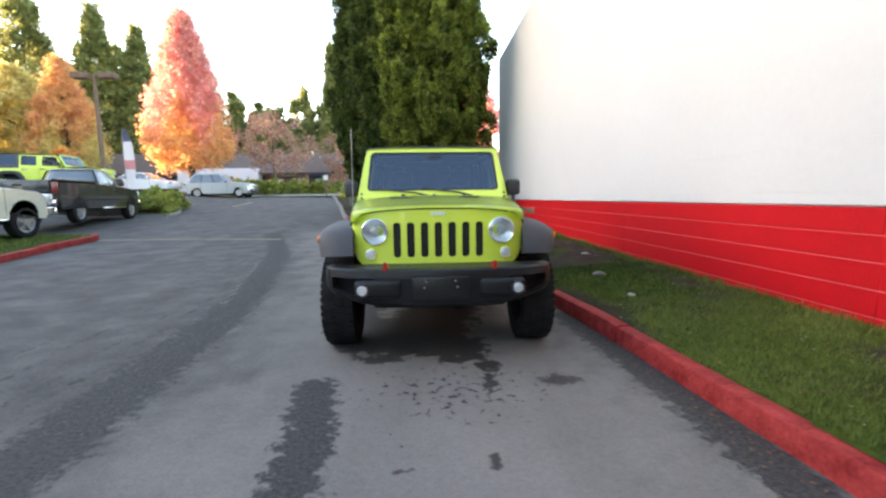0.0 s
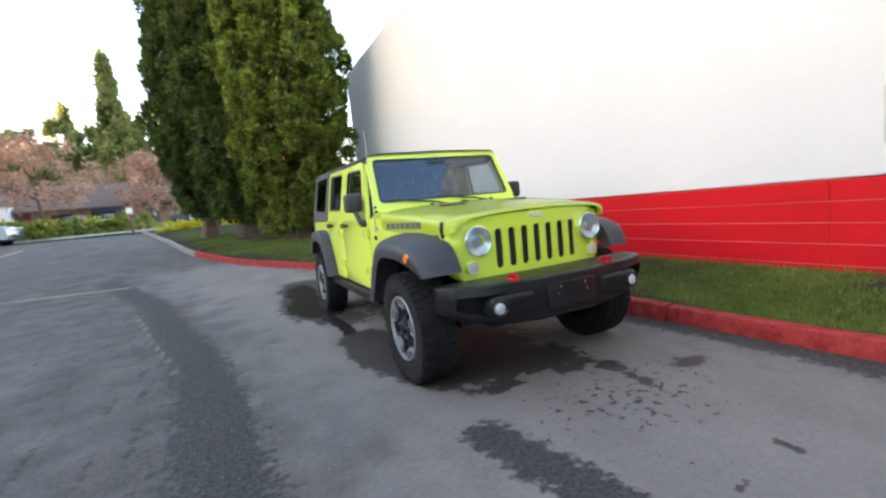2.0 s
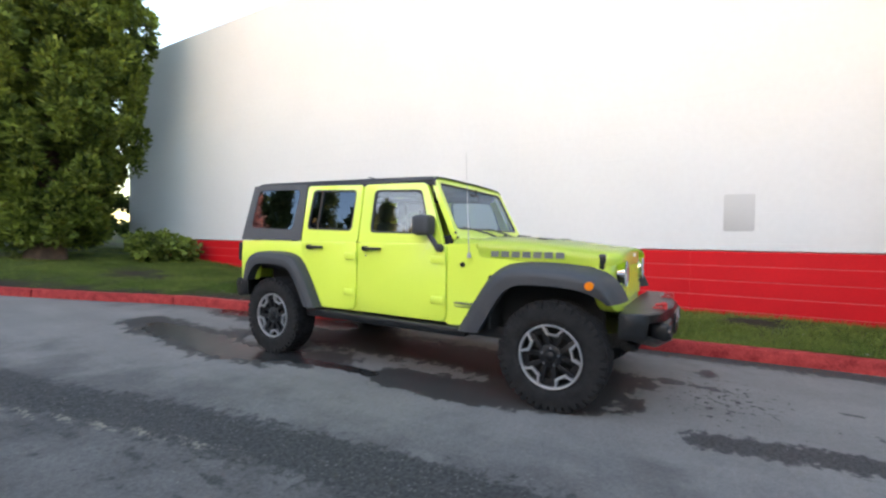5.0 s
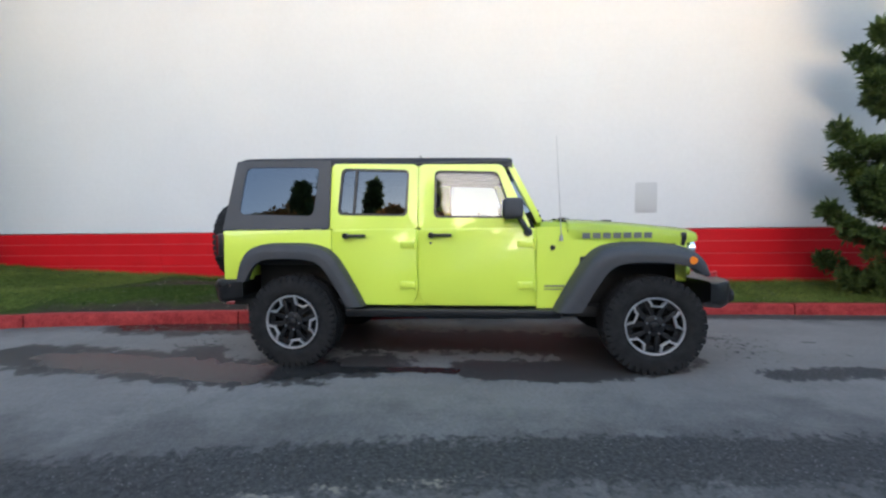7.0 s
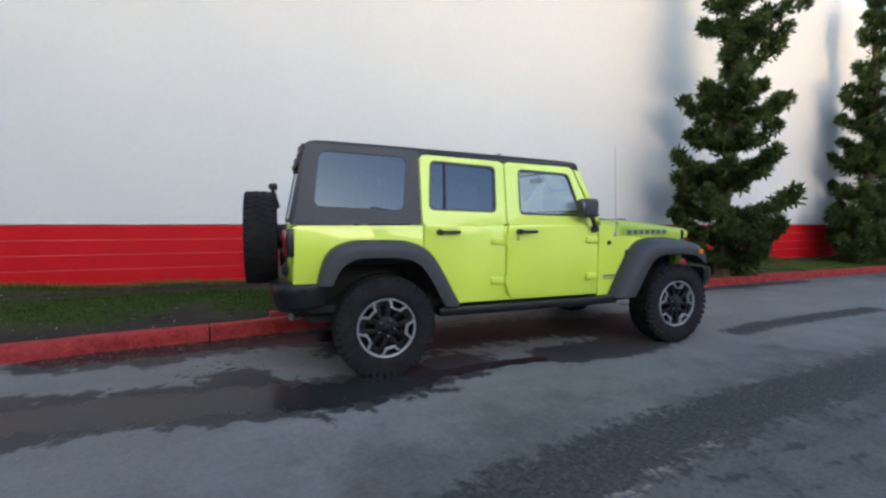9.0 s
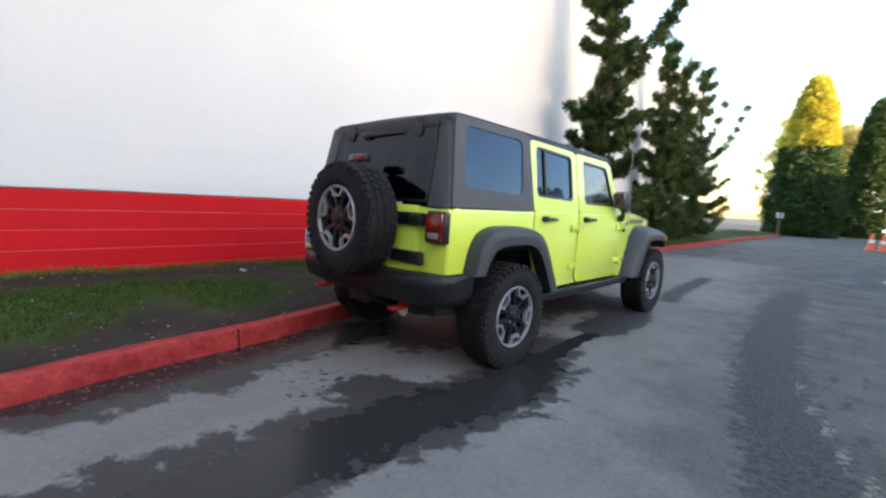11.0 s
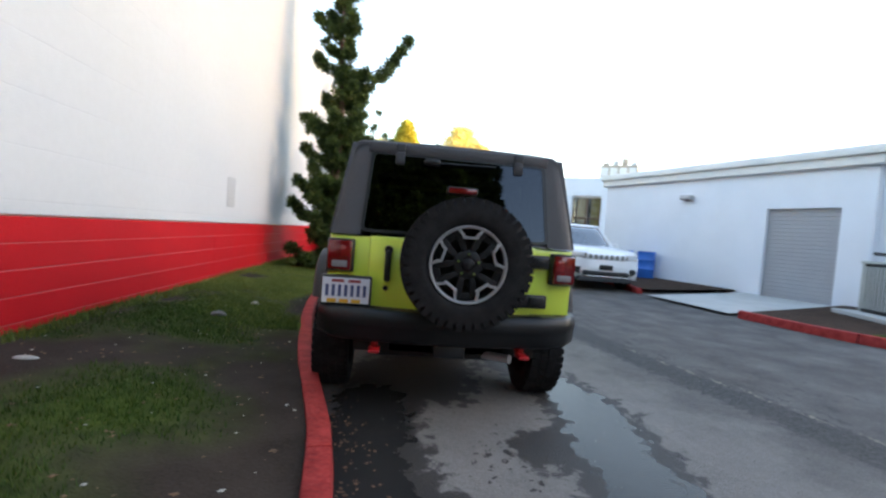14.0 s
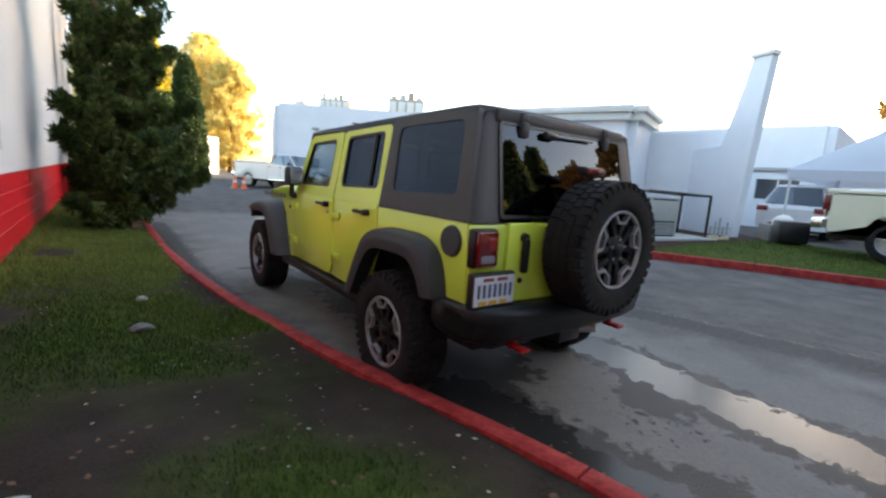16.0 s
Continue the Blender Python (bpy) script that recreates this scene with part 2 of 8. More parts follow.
def block_joints(m, strength):
    """Faint painted-over block courses, 0.406 by 0.203 m, as relief."""
    nt = m.node_tree
    b = nt.nodes["Principled BSDF"]
    tc, mp, br, bp = (nt.nodes.new("ShaderNode" + k) for k in ("TexCoord", "Mapping", "TexBrick", "Bump"))
    mp.inputs["Rotation"].default_value = (radians(90), 0, radians(90))
    br.inputs["Scale"].default_value = 1.0
    br.inputs["Brick Width"].default_value, br.inputs["Row Height"].default_value, br.inputs["Mortar Size"].default_value = 0.406, 0.203, 0.006
    nt.links.new(tc.outputs["Object"], mp.inputs["Vector"])
    nt.links.new(mp.outputs[0], br.inputs["Vector"])
    nt.links.new(br.outputs["Fac"], bp.inputs["Height"])
    bp.invert = True
    bp.inputs["Strength"].default_value, bp.inputs["Distance"].default_value = strength, 0.006
    old = b.inputs["Normal"].links[0].from_socket
    nt.links.new(old, bp.inputs["Normal"])
    nt.links.new(bp.outputs[0], b.inputs["Normal"])


block_joints(WALL_WHITE, 0.7)
PATCH = surface("grey_paint_patch", (0.47, 0.47, 0.475), 0.8, vary=0.04, scale=2)
RED_WALL = surface("red_painted_block", (0.54, 0.006, 0.011), 0.6, spec=0.2, vary=0.1, scale=1.3, fine=30, bump=0.35, bump_scale=70)
JOINT = surface("faded_red_joint", (0.56, 0.10, 0.11), 0.8, vary=0.25, scale=2)
KERB_RED = surface("worn_red_kerb_paint", (0.36, 0.016, 0.018), 0.7, spec=0.2, vary=0.5, scale=9, fine=45, bump=0.7, bump_scale=40, tint=(0.30, 0.036, 0.032))
KERB_GREY = surface("weathered_kerb_concrete", (0.20, 0.19, 0.175), 0.85, vary=0.3, scale=7, fine=45, bump=0.5, bump_scale=50)
CONCRETE = surface("pale_concrete", (0.42, 0.42, 0.40), 0.8, vary=0.12, scale=2, fine=40, bump=0.2)
WHITE_PAINT = surface("white_painted_render", (0.72, 0.74, 0.78), 0.7, vary=0.05, scale=1.2, bump=0.2, bump_scale=50)
TRIM_WHITE = surface("cream_white_trim", (0.74, 0.72, 0.68), 0.6, vary=0.05, scale=3)
SHUTTER = surface("grey_roller_door", (0.33, 0.33, 0.34), 0.5, vary=0.06, scale=2)
SOIL = surface("dark_bark_soil", (0.055, 0.034, 0.024), 0.95, spec=0.1, vary=0.4, scale=5, fine=50, bump=0.8, bump_scale=60)
BARK = surface("conifer_bark", (0.10, 0.06, 0.042), 0.9, vary=0.4, scale=6, fine=40, bump=0.9, bump_scale=30)
CYPRESS = leaf("cypress_green", (0.010, 0.024, 0.005), (0.26, 0.325, 0.055), through=0.2, patch=2.0)
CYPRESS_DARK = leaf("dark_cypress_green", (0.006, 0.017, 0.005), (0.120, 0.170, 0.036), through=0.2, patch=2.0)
PINE = leaf("pine_green", (0.018, 0.038, 0.011), (0.130, 0.180, 0.048), through=0.3, patch=2.2)
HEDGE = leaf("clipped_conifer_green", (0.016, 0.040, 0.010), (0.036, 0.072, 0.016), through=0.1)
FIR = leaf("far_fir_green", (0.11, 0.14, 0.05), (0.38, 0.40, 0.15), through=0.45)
LEAF_PINK = leaf("autumn_pink_leaf", (0.82, 0.28, 0.27), (0.88, 0.56, 0.46), through=0.5)
LEAF_ORANGE = leaf("autumn_orange_leaf", (0.66, 0.24, 0.06), (0.78, 0.46, 0.14), through=0.4)
LEAF_YELLOW = leaf("autumn_yellow_leaf", (0.60, 0.48, 0.14), (0.78, 0.70, 0.33), through=0.45)
LEAF_PEACH = leaf("autumn_peach_leaf", (0.74, 0.33, 0.20), (0.80, 0.56, 0.20), through=0.45)
LEAF_RUST = leaf("autumn_rust_leaf", (0.40, 0.20, 0.15), (0.52, 0.36, 0.27), through=0.35)
SHRUB = leaf("shrub_green", (0.08, 0.12, 0.02), (0.38, 0.39, 0.08))
# The clipped conifer's green with low sunlight put into the colour.
SUNLIT_TOP = leaf("sunlit_conifer_tip", (0.30, 0.27, 0.025), (0.55, 0.48, 0.06), through=0.35)
GOLD_SHRUB = leaf("golden_shrub", (0.40, 0.34, 0.02), (0.62, 0.55, 0.05), through=0.3)
GRASS = leaf("lawn_grass", (0.052, 0.090, 0.013), (0.215, 0.255, 0.055))
# Mossier grass, its colour darkened to stand for shade and vignetting.
SHADED_MOSS = leaf("shaded_mossy_grass", (0.013, 0.034, 0.004), (0.055, 0.105, 0.013))
WHITE_CAR = surface("white_car_paint", (0.74, 0.75, 0.77), 0.3, vary=0.02, coat=0.8)
CREAM_CAR = surface("cream_car_paint", (0.70, 0.66, 0.52), 0.35, vary=0.02, coat=0.7)
BLACK_CAR = surface("black_car_paint", (0.012, 0.011, 0.013), 0.25, vary=0.05, coat=0.9)
SILVER_CAR = surface("silver_car_paint", (0.34, 0.37, 0.42), 0.3, metal=0.6, vary=0.03, coat=0.8)
CAR_GLASS = surface("dark_car_window", (0.10, 0.125, 0.145), 0.05, metal=0.4, vary=0.1, coat=1.0, spec=1.0)
BLUE_DRUM = surface("blue_plastic_drum", (0.02, 0.16, 0.55), 0.4, vary=0.06)
ORANGE = surface("orange_cone_plastic", (0.85, 0.13, 0.04), 0.5, vary=0.06)
BROWN_ROOF = surface("brown_shingle_roof", (0.11, 0.075, 0.06), 0.85, vary=0.25, scale=3, fine=30)
TAN_WALL = surface("tan_brick_wall", (0.36, 0.26, 0.20), 0.8, vary=0.15, scale=3)
WOOD_POLE = surface("weathered_pole_wood", (0.16, 0.10, 0.07), 0.85, vary=0.3, scale=5)
CANVAS = surface("white_tent_canvas", (0.78, 0.80, 0.84), 0.7, vary=0.03, scale=1)
UNIT_TAN = surface("weathered_tan_metal", (0.42, 0.34, 0.26), 0.6, vary=0.2, scale=4)
GALV = surface("galvanised_metal", (0.42, 0.43, 0.44), 0.45, metal=0.5, vary=0.12)
YELLOW_LINE = surface("worn_yellow_line", (0.34, 0.27, 0.13), 0.75, vary=0.3, scale=10)
WHITE_LINE = surface("worn_white_line", (0.55, 0.55, 0.54), 0.75, vary=0.3, scale=10)
LITTER = surface("pale_litter", (0.36, 0.35, 0.31), 0.8, vary=0.2, scale=30)

# Asphalt: mottled aggregate; damp stains and a coarse seam follow their own outlines, laid down as mesh attributes.
ASPHALT = surface("worn_asphalt", (0.086, 0.081, 0.077), 0.86, vary=0.34, scale=2.2, fine=48, bump=1.0, bump_scale=90, tint=(0.103, 0.097, 0.092))


def stain_asphalt(m):
    nt = m.node_tree
    b = nt.nodes["Principled BSDF"]
    base, rough = b.inputs["Base Color"].links[0].from_socket, b.inputs["Roughness"].links[0].from_socket
    tc = nt.nodes.new("ShaderNodeTexCoord")

    def mask(attr, scale, amount, lo, hi, detail=6):
        a, n, r, s = (nt.nodes.new("ShaderNode" + k) for k in ("Attribute", "TexNoise", "MapRange", "Math"))
        a.attribute_name = attr
        n.inputs["Scale"].default_value, n.inputs["Detail"].default_value, n.inputs["Roughness"].default_value = scale, detail, 0.65
        nt.links.new(tc.outputs["Object"], n.inputs["Vector"])
        s.operation = "MULTIPLY_ADD"
        s.inputs[1].default_value = amount
        nt.links.new(n.outputs["Fac"], s.inputs[0])
        nt.links.new(a.outputs["Fac"], s.inputs[2])
        r.interpolation_type = "SMOOTHSTEP"
        r.inputs["From Min"].default_value, r.inputs["From Max"].default_value = lo + amount / 2, hi + amount / 2
        nt.links.new(s.outputs[0], r.inputs["Value"])
        return r.outputs[0]

    def blend(kind, fac, a, colour):
        x = nt.nodes.new("ShaderNodeMix")
        x.data_type = kind
        i = {"RGBA": (6, 7, 2), "FLOAT": (2, 3, 0)}[kind]
        nt.links.new(fac, x.inputs[0])
        nt.links.new(a, x.inputs[i[0]])
        x.inputs[i[1]].default_value = colour
        return x.outputs[i[2]]

    def grain(stretch, scale, lo, hi, dark, light):
        """A factor that follows stretched noise: dark below lo, light above hi."""
        mp, n, r = (nt.nodes.new("ShaderNode" + k) for k in ("Mapping", "TexNoise", "MapRange"))
        mp.inputs["Scale"].default_value = stretch
        nt.links.new(tc.outputs["Object"], mp.inputs["Vector"])
        nt.links.new(mp.outputs[0], n.inputs["Vector"])
        n.inputs["Scale"].default_value, n.inputs["Detail"].default_value, n.inputs["Roughness"].default_value = scale, 5, 0.6
        r.inputs["From Min"].default_value, r.inputs["From Max"].default_value = lo, hi
        r.inputs["To Min"].default_value, r.inputs["To Max"].default_value = dark, light
        nt.links.new(n.outputs["Fac"], r.inputs["Value"])
        return r.outputs[0]

    def times(a, f):
        v = nt.nodes.new("ShaderNodeVectorMath")
        v.operation = "SCALE"
        nt.links.new(a, v.inputs[0])
        nt.links.new(f, v.inputs["Scale"])
        return v.outputs[0]

    seam, wet, pool, dirt = mask("seam", 13.0, 1.5, 0.38, 0.60, 10), mask("wet", 8.0, 1.3, 0.43, 0.57, 10), mask("pool", 6.0, 1.15, 0.47, 0.53, 11), mask("dirt", 1.8, 0.9, 0.25, 0.75)
    spots, tan = mask("spots", 15.0, 2.6, 1.02, 1.16, 5), mask("tan", 30.0, 2.6, 0.62, 1.00, 8)
    c = blend("RGBA", dirt, base, (0.182, 0.170, 0.157, 1))
    c = times(c, grain((1.0, 0.10, 1.0), 3.0, 0.35, 0.65, 0.94, 1.05))
    c = times(c, grain((1, 1, 1), 1.1, 0.35, 0.65, 0.90, 1.08))
    c = times(c, grain((1, 1, 1), 30.0, 0.32, 0.62, 0.90, 1.06))
    c = times(c, grain((1, 1, 1), 120.0, 0.30, 0.70, 0.84, 1.16))
    seam_rgb = nt.nodes.new("ShaderNodeRGB")
    seam_rgb.outputs[0].default_value = (0.037, 0.036, 0.035, 1)
    seam_mix = nt.nodes.new("ShaderNodeMix")
    seam_mix.data_type = "RGBA"
    nt.links.new(seam, seam_mix.inputs[0])
    nt.links.new(c, seam_mix.inputs[6])
    nt.links.new(times(seam_rgb.outputs[0], grain((1, 1, 1), 42.0, 0.34, 0.64, 0.60, 1.7)), seam_mix.inputs[7])
    c = blend("RGBA", tan, seam_mix.outputs[2], (0.21, 0.185, 0.15, 1))
    c = blend("RGBA", spots, c, (0.042, 0.038, 0.034, 1))
    c = blend("RGBA", wet, c, (0.044, 0.040, 0.037, 1))
    c = blend("RGBA", pool, c, (0.026, 0.025, 0.024, 1))
    nt.links.new(c, b.inputs["Base Color"])
    r = blend("FLOAT", seam, rough, 0.74)
    r = blend("FLOAT", wet, r, 0.62)
    r = blend("FLOAT", pool, r, 0.22)
    nt.links.new(r, b.inputs["Roughness"])
    level = nt.nodes.new("ShaderNodeValue")
    level.outputs[0].default_value = 0.26
    nt.links.new(blend("FLOAT", pool, level.outputs[0], 0.16), b.inputs["Specular IOR Level"])
    bp = b.inputs["Normal"].links[0].from_node
    inv = nt.nodes.new("ShaderNodeMath")
    inv.operation = "MULTIPLY_ADD"
    inv.inputs[1].default_value, inv.inputs[2].default_value = -0.42, 0.5
    nt.links.new(pool, inv.inputs[0])
    nt.links.new(inv.outputs[0], bp.inputs["Strength"])


stain_asphalt(ASPHALT)


# ---- ground ----
def axis(lo, hi, step, far, grow=1.22):
    a, b, s = [], [], step
    v = hi
    while v < far:
        s *= grow
        v += s
        b.append(v)
    s, v = step, lo
    while v > -far:
        s *= grow
        v -= s
        a.append(v)
    return a[::-1] + list(np.arange(lo, hi + step / 2, step)) + b


def blob(x, y, cx, cy, rx, ry, turn=0.0):
    """About 1 in the middle of an oval, 0.5 on its edge, 0 well outside."""
    c, s = math.cos(radians(turn)), math.sin(radians(turn))
    u, v = ((x - cx) * c + (y - cy) * s) / rx, (-(x - cx) * s + (y - cy) * c) / ry
    return np.clip(1.0 - 0.5 * np.sqrt(u * u + v * v), 0, 1)


def along(x, y, pts, half):
    """The same for a band along a line of points."""
    best = np.full(np.shape(x), 1e9)
    for (ax, ay), (bx, by) in zip(pts, pts[1:]):
        dx, dy = bx - ax, by - ay
        t = np.clip(((x - ax) * dx + (y - ay) * dy) / (dx * dx + dy * dy), 0, 1)
        best = np.minimum(best, np.hypot(x - ax - t * dx, y - ay - t * dy))
    return np.clip(1.0 - 0.5 * best / half, 0, 1)


SEAM_LINE = [(-2.02, -9), (-2.0, -4), (-2.0, -1.5), (-2.13, 0), (-2.22, 1.0), (-2.42, 2.3), (-2.68, 3.3), (-3.1, 5.5), (-3.8, 7.6), (-4.5, 9.4)]


def build_ground():
    xs, ys = axis(-5.0, 2.2, 0.09, 700), axis(-4.5, 9.0, 0.09, 700)
    gx, gy = np.meshgrid(xs, ys)
    verts = [(x, y, ground_z(x, y)) for x, y in zip(gx.ravel(), gy.ravel())]
    w, h = len(xs), len(ys)
    faces = [(j * w + i, j * w + i + 1, j * w + w + i + 1, j * w + w + i) for j in range(h - 1) for i in range(w - 1)]
    ob = pydata("ground", verts, faces, ASPHALT, smooth=True)
    tagged(ob, "worn grey asphalt lot with damp stains and tyre marks", "ground", kind="structure")
    X, Y = gx.ravel(), gy.ravel()
    seam = along(X, Y, SEAM_LINE, 0.23) * np.clip((Y + 5.5) / 2.5, 0, 1)
    for off, wide in ((-0.42, 0.05), (-0.62, 0.04), (-0.95, 0.06), (-1.25, 0.04)):
        seam = np.maximum(seam, 0.56 * along(X, Y, [(a + off, b) for a, b in SEAM_LINE[2:8]], wide))
    seam = np.maximum(seam, along(X, Y, [(-0.82, -0.95), (-0.72, -1.5), (-0.68, -2.1), (-0.64, -2.9), (-0.60, -4.0)], 0.13))
    seam = np.maximum(seam, along(X, Y, [(1.36, 0.6), (1.44, -0.7), (1.46, -1.5), (1.45, -2.6), (1.46, -6)], 0.15))
    # standing films of water: beside the rear wheels and round the front wheel
    pool = along(X, Y, [(-0.95, 2.75), (-1.08, 3.1), (-1.10, 3.45), (-0.98, 3.95), (-0.95, 4.5), (-0.92, 5.0)], 0.23)
    pool = np.maximum(pool, along(X, Y, [(-0.90, 5.0), (-0.86, 5.3)], 0.12))
    pool = np.maximum(pool, along(X, Y, [(0.50, 3.3), (0.48, 3.7), (0.50, 4.1), (0.42, 4.8), (0.40, 5.4)], 0.25))
    pool = np.maximum(pool, 0.93 * along(X, Y, [(-0.90, 1.6), (-0.90, 2.05), (-0.98, 2.7)], 0.085))
    wet = along(X, Y, [(-0.55, 0.4), (-0.45, -0.1), (0.15, -0.25)], 0.26)
    wet = np.maximum(wet, 1.2 * along(X, Y, [(-0.84, 1.36), (-0.84, 0.8), (-0.76, 0.3), (-0.60, -0.1)], 0.22))
    wet = np.maximum(wet, along(X, Y, [(-0.1, 0.2), (0.1, 1.2), (0.0, 2.3), (0.1, 3.0)], 0.42))
    wet = np.maximum(wet, along(X, Y, [(-0.95, 2.75), (-1.1, 3.4), (-0.95, 4.2), (-0.85, 5.6)], 0.34))
    wet = np.maximum(wet, along(X, Y, [(0.45, 2.6), (0.42, 4.0), (0.25, 5.4)], 0.28))
    for b in ((-0.75, 2.3, 0.25, 0.35), (-0.62, 3.95, 0.22, 0.22), (-0.50, 4.05, 0.16, 0.20), (0.12, 4.65, 0.20, 0.24), (0.22, -0.50, 0.15, 0.09), (0.06, -0.58, 0.10, 0.06), (-0.45, -0.50, 0.20, 0.08), (0.78, -0.97, 0.14, 0.09),
              (0.36, -0.66, 0.09, 0.11), (0.33, -0.95, 0.07, 0.12), (-0.2, -1.9, 0.05, 0.04), (0.2, -1.85, 0.05, 0.07), (-1.2, 5.0, 0.16, 0.14), (-1.05, 2.3, 0.10, 0.10), (-0.7, 4.6, 0.14, 0.25)):
        wet = np.maximum(wet, blob(X, Y, *b))
    spots = np.maximum(blob(X, Y, 0.1, -1.1, 1.1, 0.9), blob(X, Y, -0.35, 4.1, 0.55, 0.7))
    tan = along(X, Y, [(-2.42, 1.3), (-2.56, 1.95), (-2.83, 2.9), (-2.97, 3.6), (-3.3, 5.0)], 0.045)
    dirt = blob(X, Y, -0.1, -2.0, 1.6, 1.4)
    dirt = np.maximum(dirt, blob(X, Y, -0.35, 5.0, 0.7, 1.0))
    dirt = np.maximum(dirt, along(X, Y, [(0.1, -7), (0.0, -2), (-0.55, 2.5), (-1.1, 5.5), (-2.3, 9.0)], 1.30))
    for name, v in (("seam", seam), ("wet", wet), ("pool", pool), ("dirt", dirt), ("spots", spots), ("tan", tan)):
        ob.data.attributes.new(name, "FLOAT", "POINT").data.foreach_set("value", v.astype(np.float32))
    return ob


ground = build_ground()

# ---- kerbs ----
KERB_EAST = [(-6.6, 29.0), (-5.6, 24.5), (-4.86, 21.3), (-4.2, 18.5), (-3.1, 13.5), (-1.85, 10.0), (-0.66, 7.8), (0.06, 6.6), (0.40, 5.5), (0.54, 4.95), (0.66, 4.13), (0.89, 3.2), (1.06, 2.5), (1.19, 1.8), (1.33, 1.0), (1.45, 0.0), (1.56, -1.5), (1.61, -2.4), (1.64, -4.5), (1.64, -8.0), (1.51, -12.2), (1.16, -19.0), (0.66, -26.0)]
KERB_WEST = [(-6.05, -1.15), (-6.3, 0.3), (-6.75, 1.5), (-7.3, 2.9), (-7.8, 4.5), (-8.4, 6.6), (-8.75, 8.3), (-9.2, 9.1)]
KERB_NORTH = [(-10.6, 15.2), (-10.9, 16.6), (-12.2, 19.2), (-13.6, 22.0), (-15.5, 24.2), (-19.0, 25.2)]
KERB_SOUTH = [(-5.95, -4.2), (-6.15, -6.0), (-5.9, -8.0)]


def resample(line, step):
    """Points at even steps along a smooth curve through the given ones."""
    p = [Vector((*q, 0)) for q in line]
    p = [2 * p[0] - p[1], *p, 2 * p[-1] - p[-2]]
    fine = []
    for a, b, c, d in zip(p, p[1:], p[2:], p[3:]):
        for k in range(24):
            t = k / 24
            fine.append(0.5 * (2 * b + (c - a) * t + (2 * a - 5 * b + 4 * c - d) * t * t + (3 * b - a - 3 * c + d) * t ** 3))
    fine.append(p[-2])
    out, left = [fine[0]], step
    for a, b in zip(fine, fine[1:]):
        d = (b - a).length
        while d >= left:
            a = a + (b - a) * (left / d)
            d = (b - a).length
            out.append(a)
            left = step
        left -= d
    return out


def kerb(line, side, red_from, red_to, label, stone=2.35):
    """A run of cast kerb stones; side is the sign of the lawn's side, seen along the line."""
    top = thing("kerb", label=label, category="kerb", kind="structure")
    pts = resample(line, stone / 8)
    rnd = random.Random(5)
    prof = [(0.0, -0.1), (0.0, 0.02), (0.010, 0.124), (0.015, 0.137), (0.026, 0.142), (0.070, 0.144), (0.122, 0.143), (0.131, 0.138), (0.135, 0.12), (0.135, -0.1)]
    for k in range(0, len(pts) - 1, 8):
        seg = pts[k:k + 9]
        if len(seg) < 3:
            continue
        bm = bmesh.new()
        rings = []
        lift, push = rnd.uniform(-0.009, 0.009), rnd.uniform(-0.006, 0.006)
        for i, q in enumerate(seg):
            d = (seg[min(i + 1, len(seg) - 1)] - seg[max(i - 1, 0)]).normalized()
            q = q + d * (0.009 if i == 0 else -0.009 if i == len(seg) - 1 else 0)
            n = Vector((-d.y, d.x, 0)) * side
            ring = []
            for u, z in prof:
                j = 0.003 * noise.noise((q.x * 4 + u * 12, q.y * 4, z * 8)) + 0.007 * noise.noise((q.x * 1.3, q.y * 1.3, 4))
                c = q + n * (u + push + j)
                ring.append(bm.verts.new((c.x, c.y, ground_z(q.x, q.y) + z + (lift + j if z > 0.1 else 0))))
            rings.append(ring)
        for a, b in zip(rings, rings[1:]):
            for i in range(len(prof) - 1):
                bm.faces.new((a[i], a[i + 1], b[i + 1], b[i]))
        bm.faces.new(rings[0])
        bm.faces.new(rings[-1][::-1])
        mid = seg[len(seg) // 2].y
        part("kerb_stone", bm, KERB_RED if red_from < mid < red_to else KERB_GREY, top)
    return top


kerb(KERB_EAST, 1, -40, 12.5, "worn red-painted kerb curving beside the lawn, bare grey concrete near the street")
kerb(KERB_WEST, 1, -40, 40, "dull red kerb round the far grass strip", 1.9)
kerb(KERB_NORTH, 1, -40, -30, "grey concrete kerb of a planted strip")
kerb(KERB_SOUTH, 1, -40, -3.9, "short broken kerb with a red painted end", 1.3)


# ---- lawns ----
def kerb_x(line, y):
    for (ax, ay), (bx, by) in zip(line, line[1:]):
        if min(ay, by) <= y <= max(ay, by):
            return ax + (bx - ax) * (y - ay) / (by - ay)
    return line[0][0] if abs(y - line[0][1]) < abs(y - line[-1][1]) else line[-1][0]


WALL_X, WALL_N, WALL_S = 3.2, 15.2, -17.0


def lawn_z(x, y):
    """Height of the verge between the kerb and the building, gently mounded and uneven."""
    k = kerb_x(KERB_EAST, y) + 0.14
    u = max(0.0, min(1.0, (x - k) / 1.6))
    return ground_z(kerb_x(KERB_EAST, y), y) + 0.125 + 0.10 * u * u * (3 - 2 * u) + 0.035 * noise.noise((x * 0.9, y * 0.9, 1.0)) + 0.012 * noise.noise((x * 4, y * 4, 2.0))


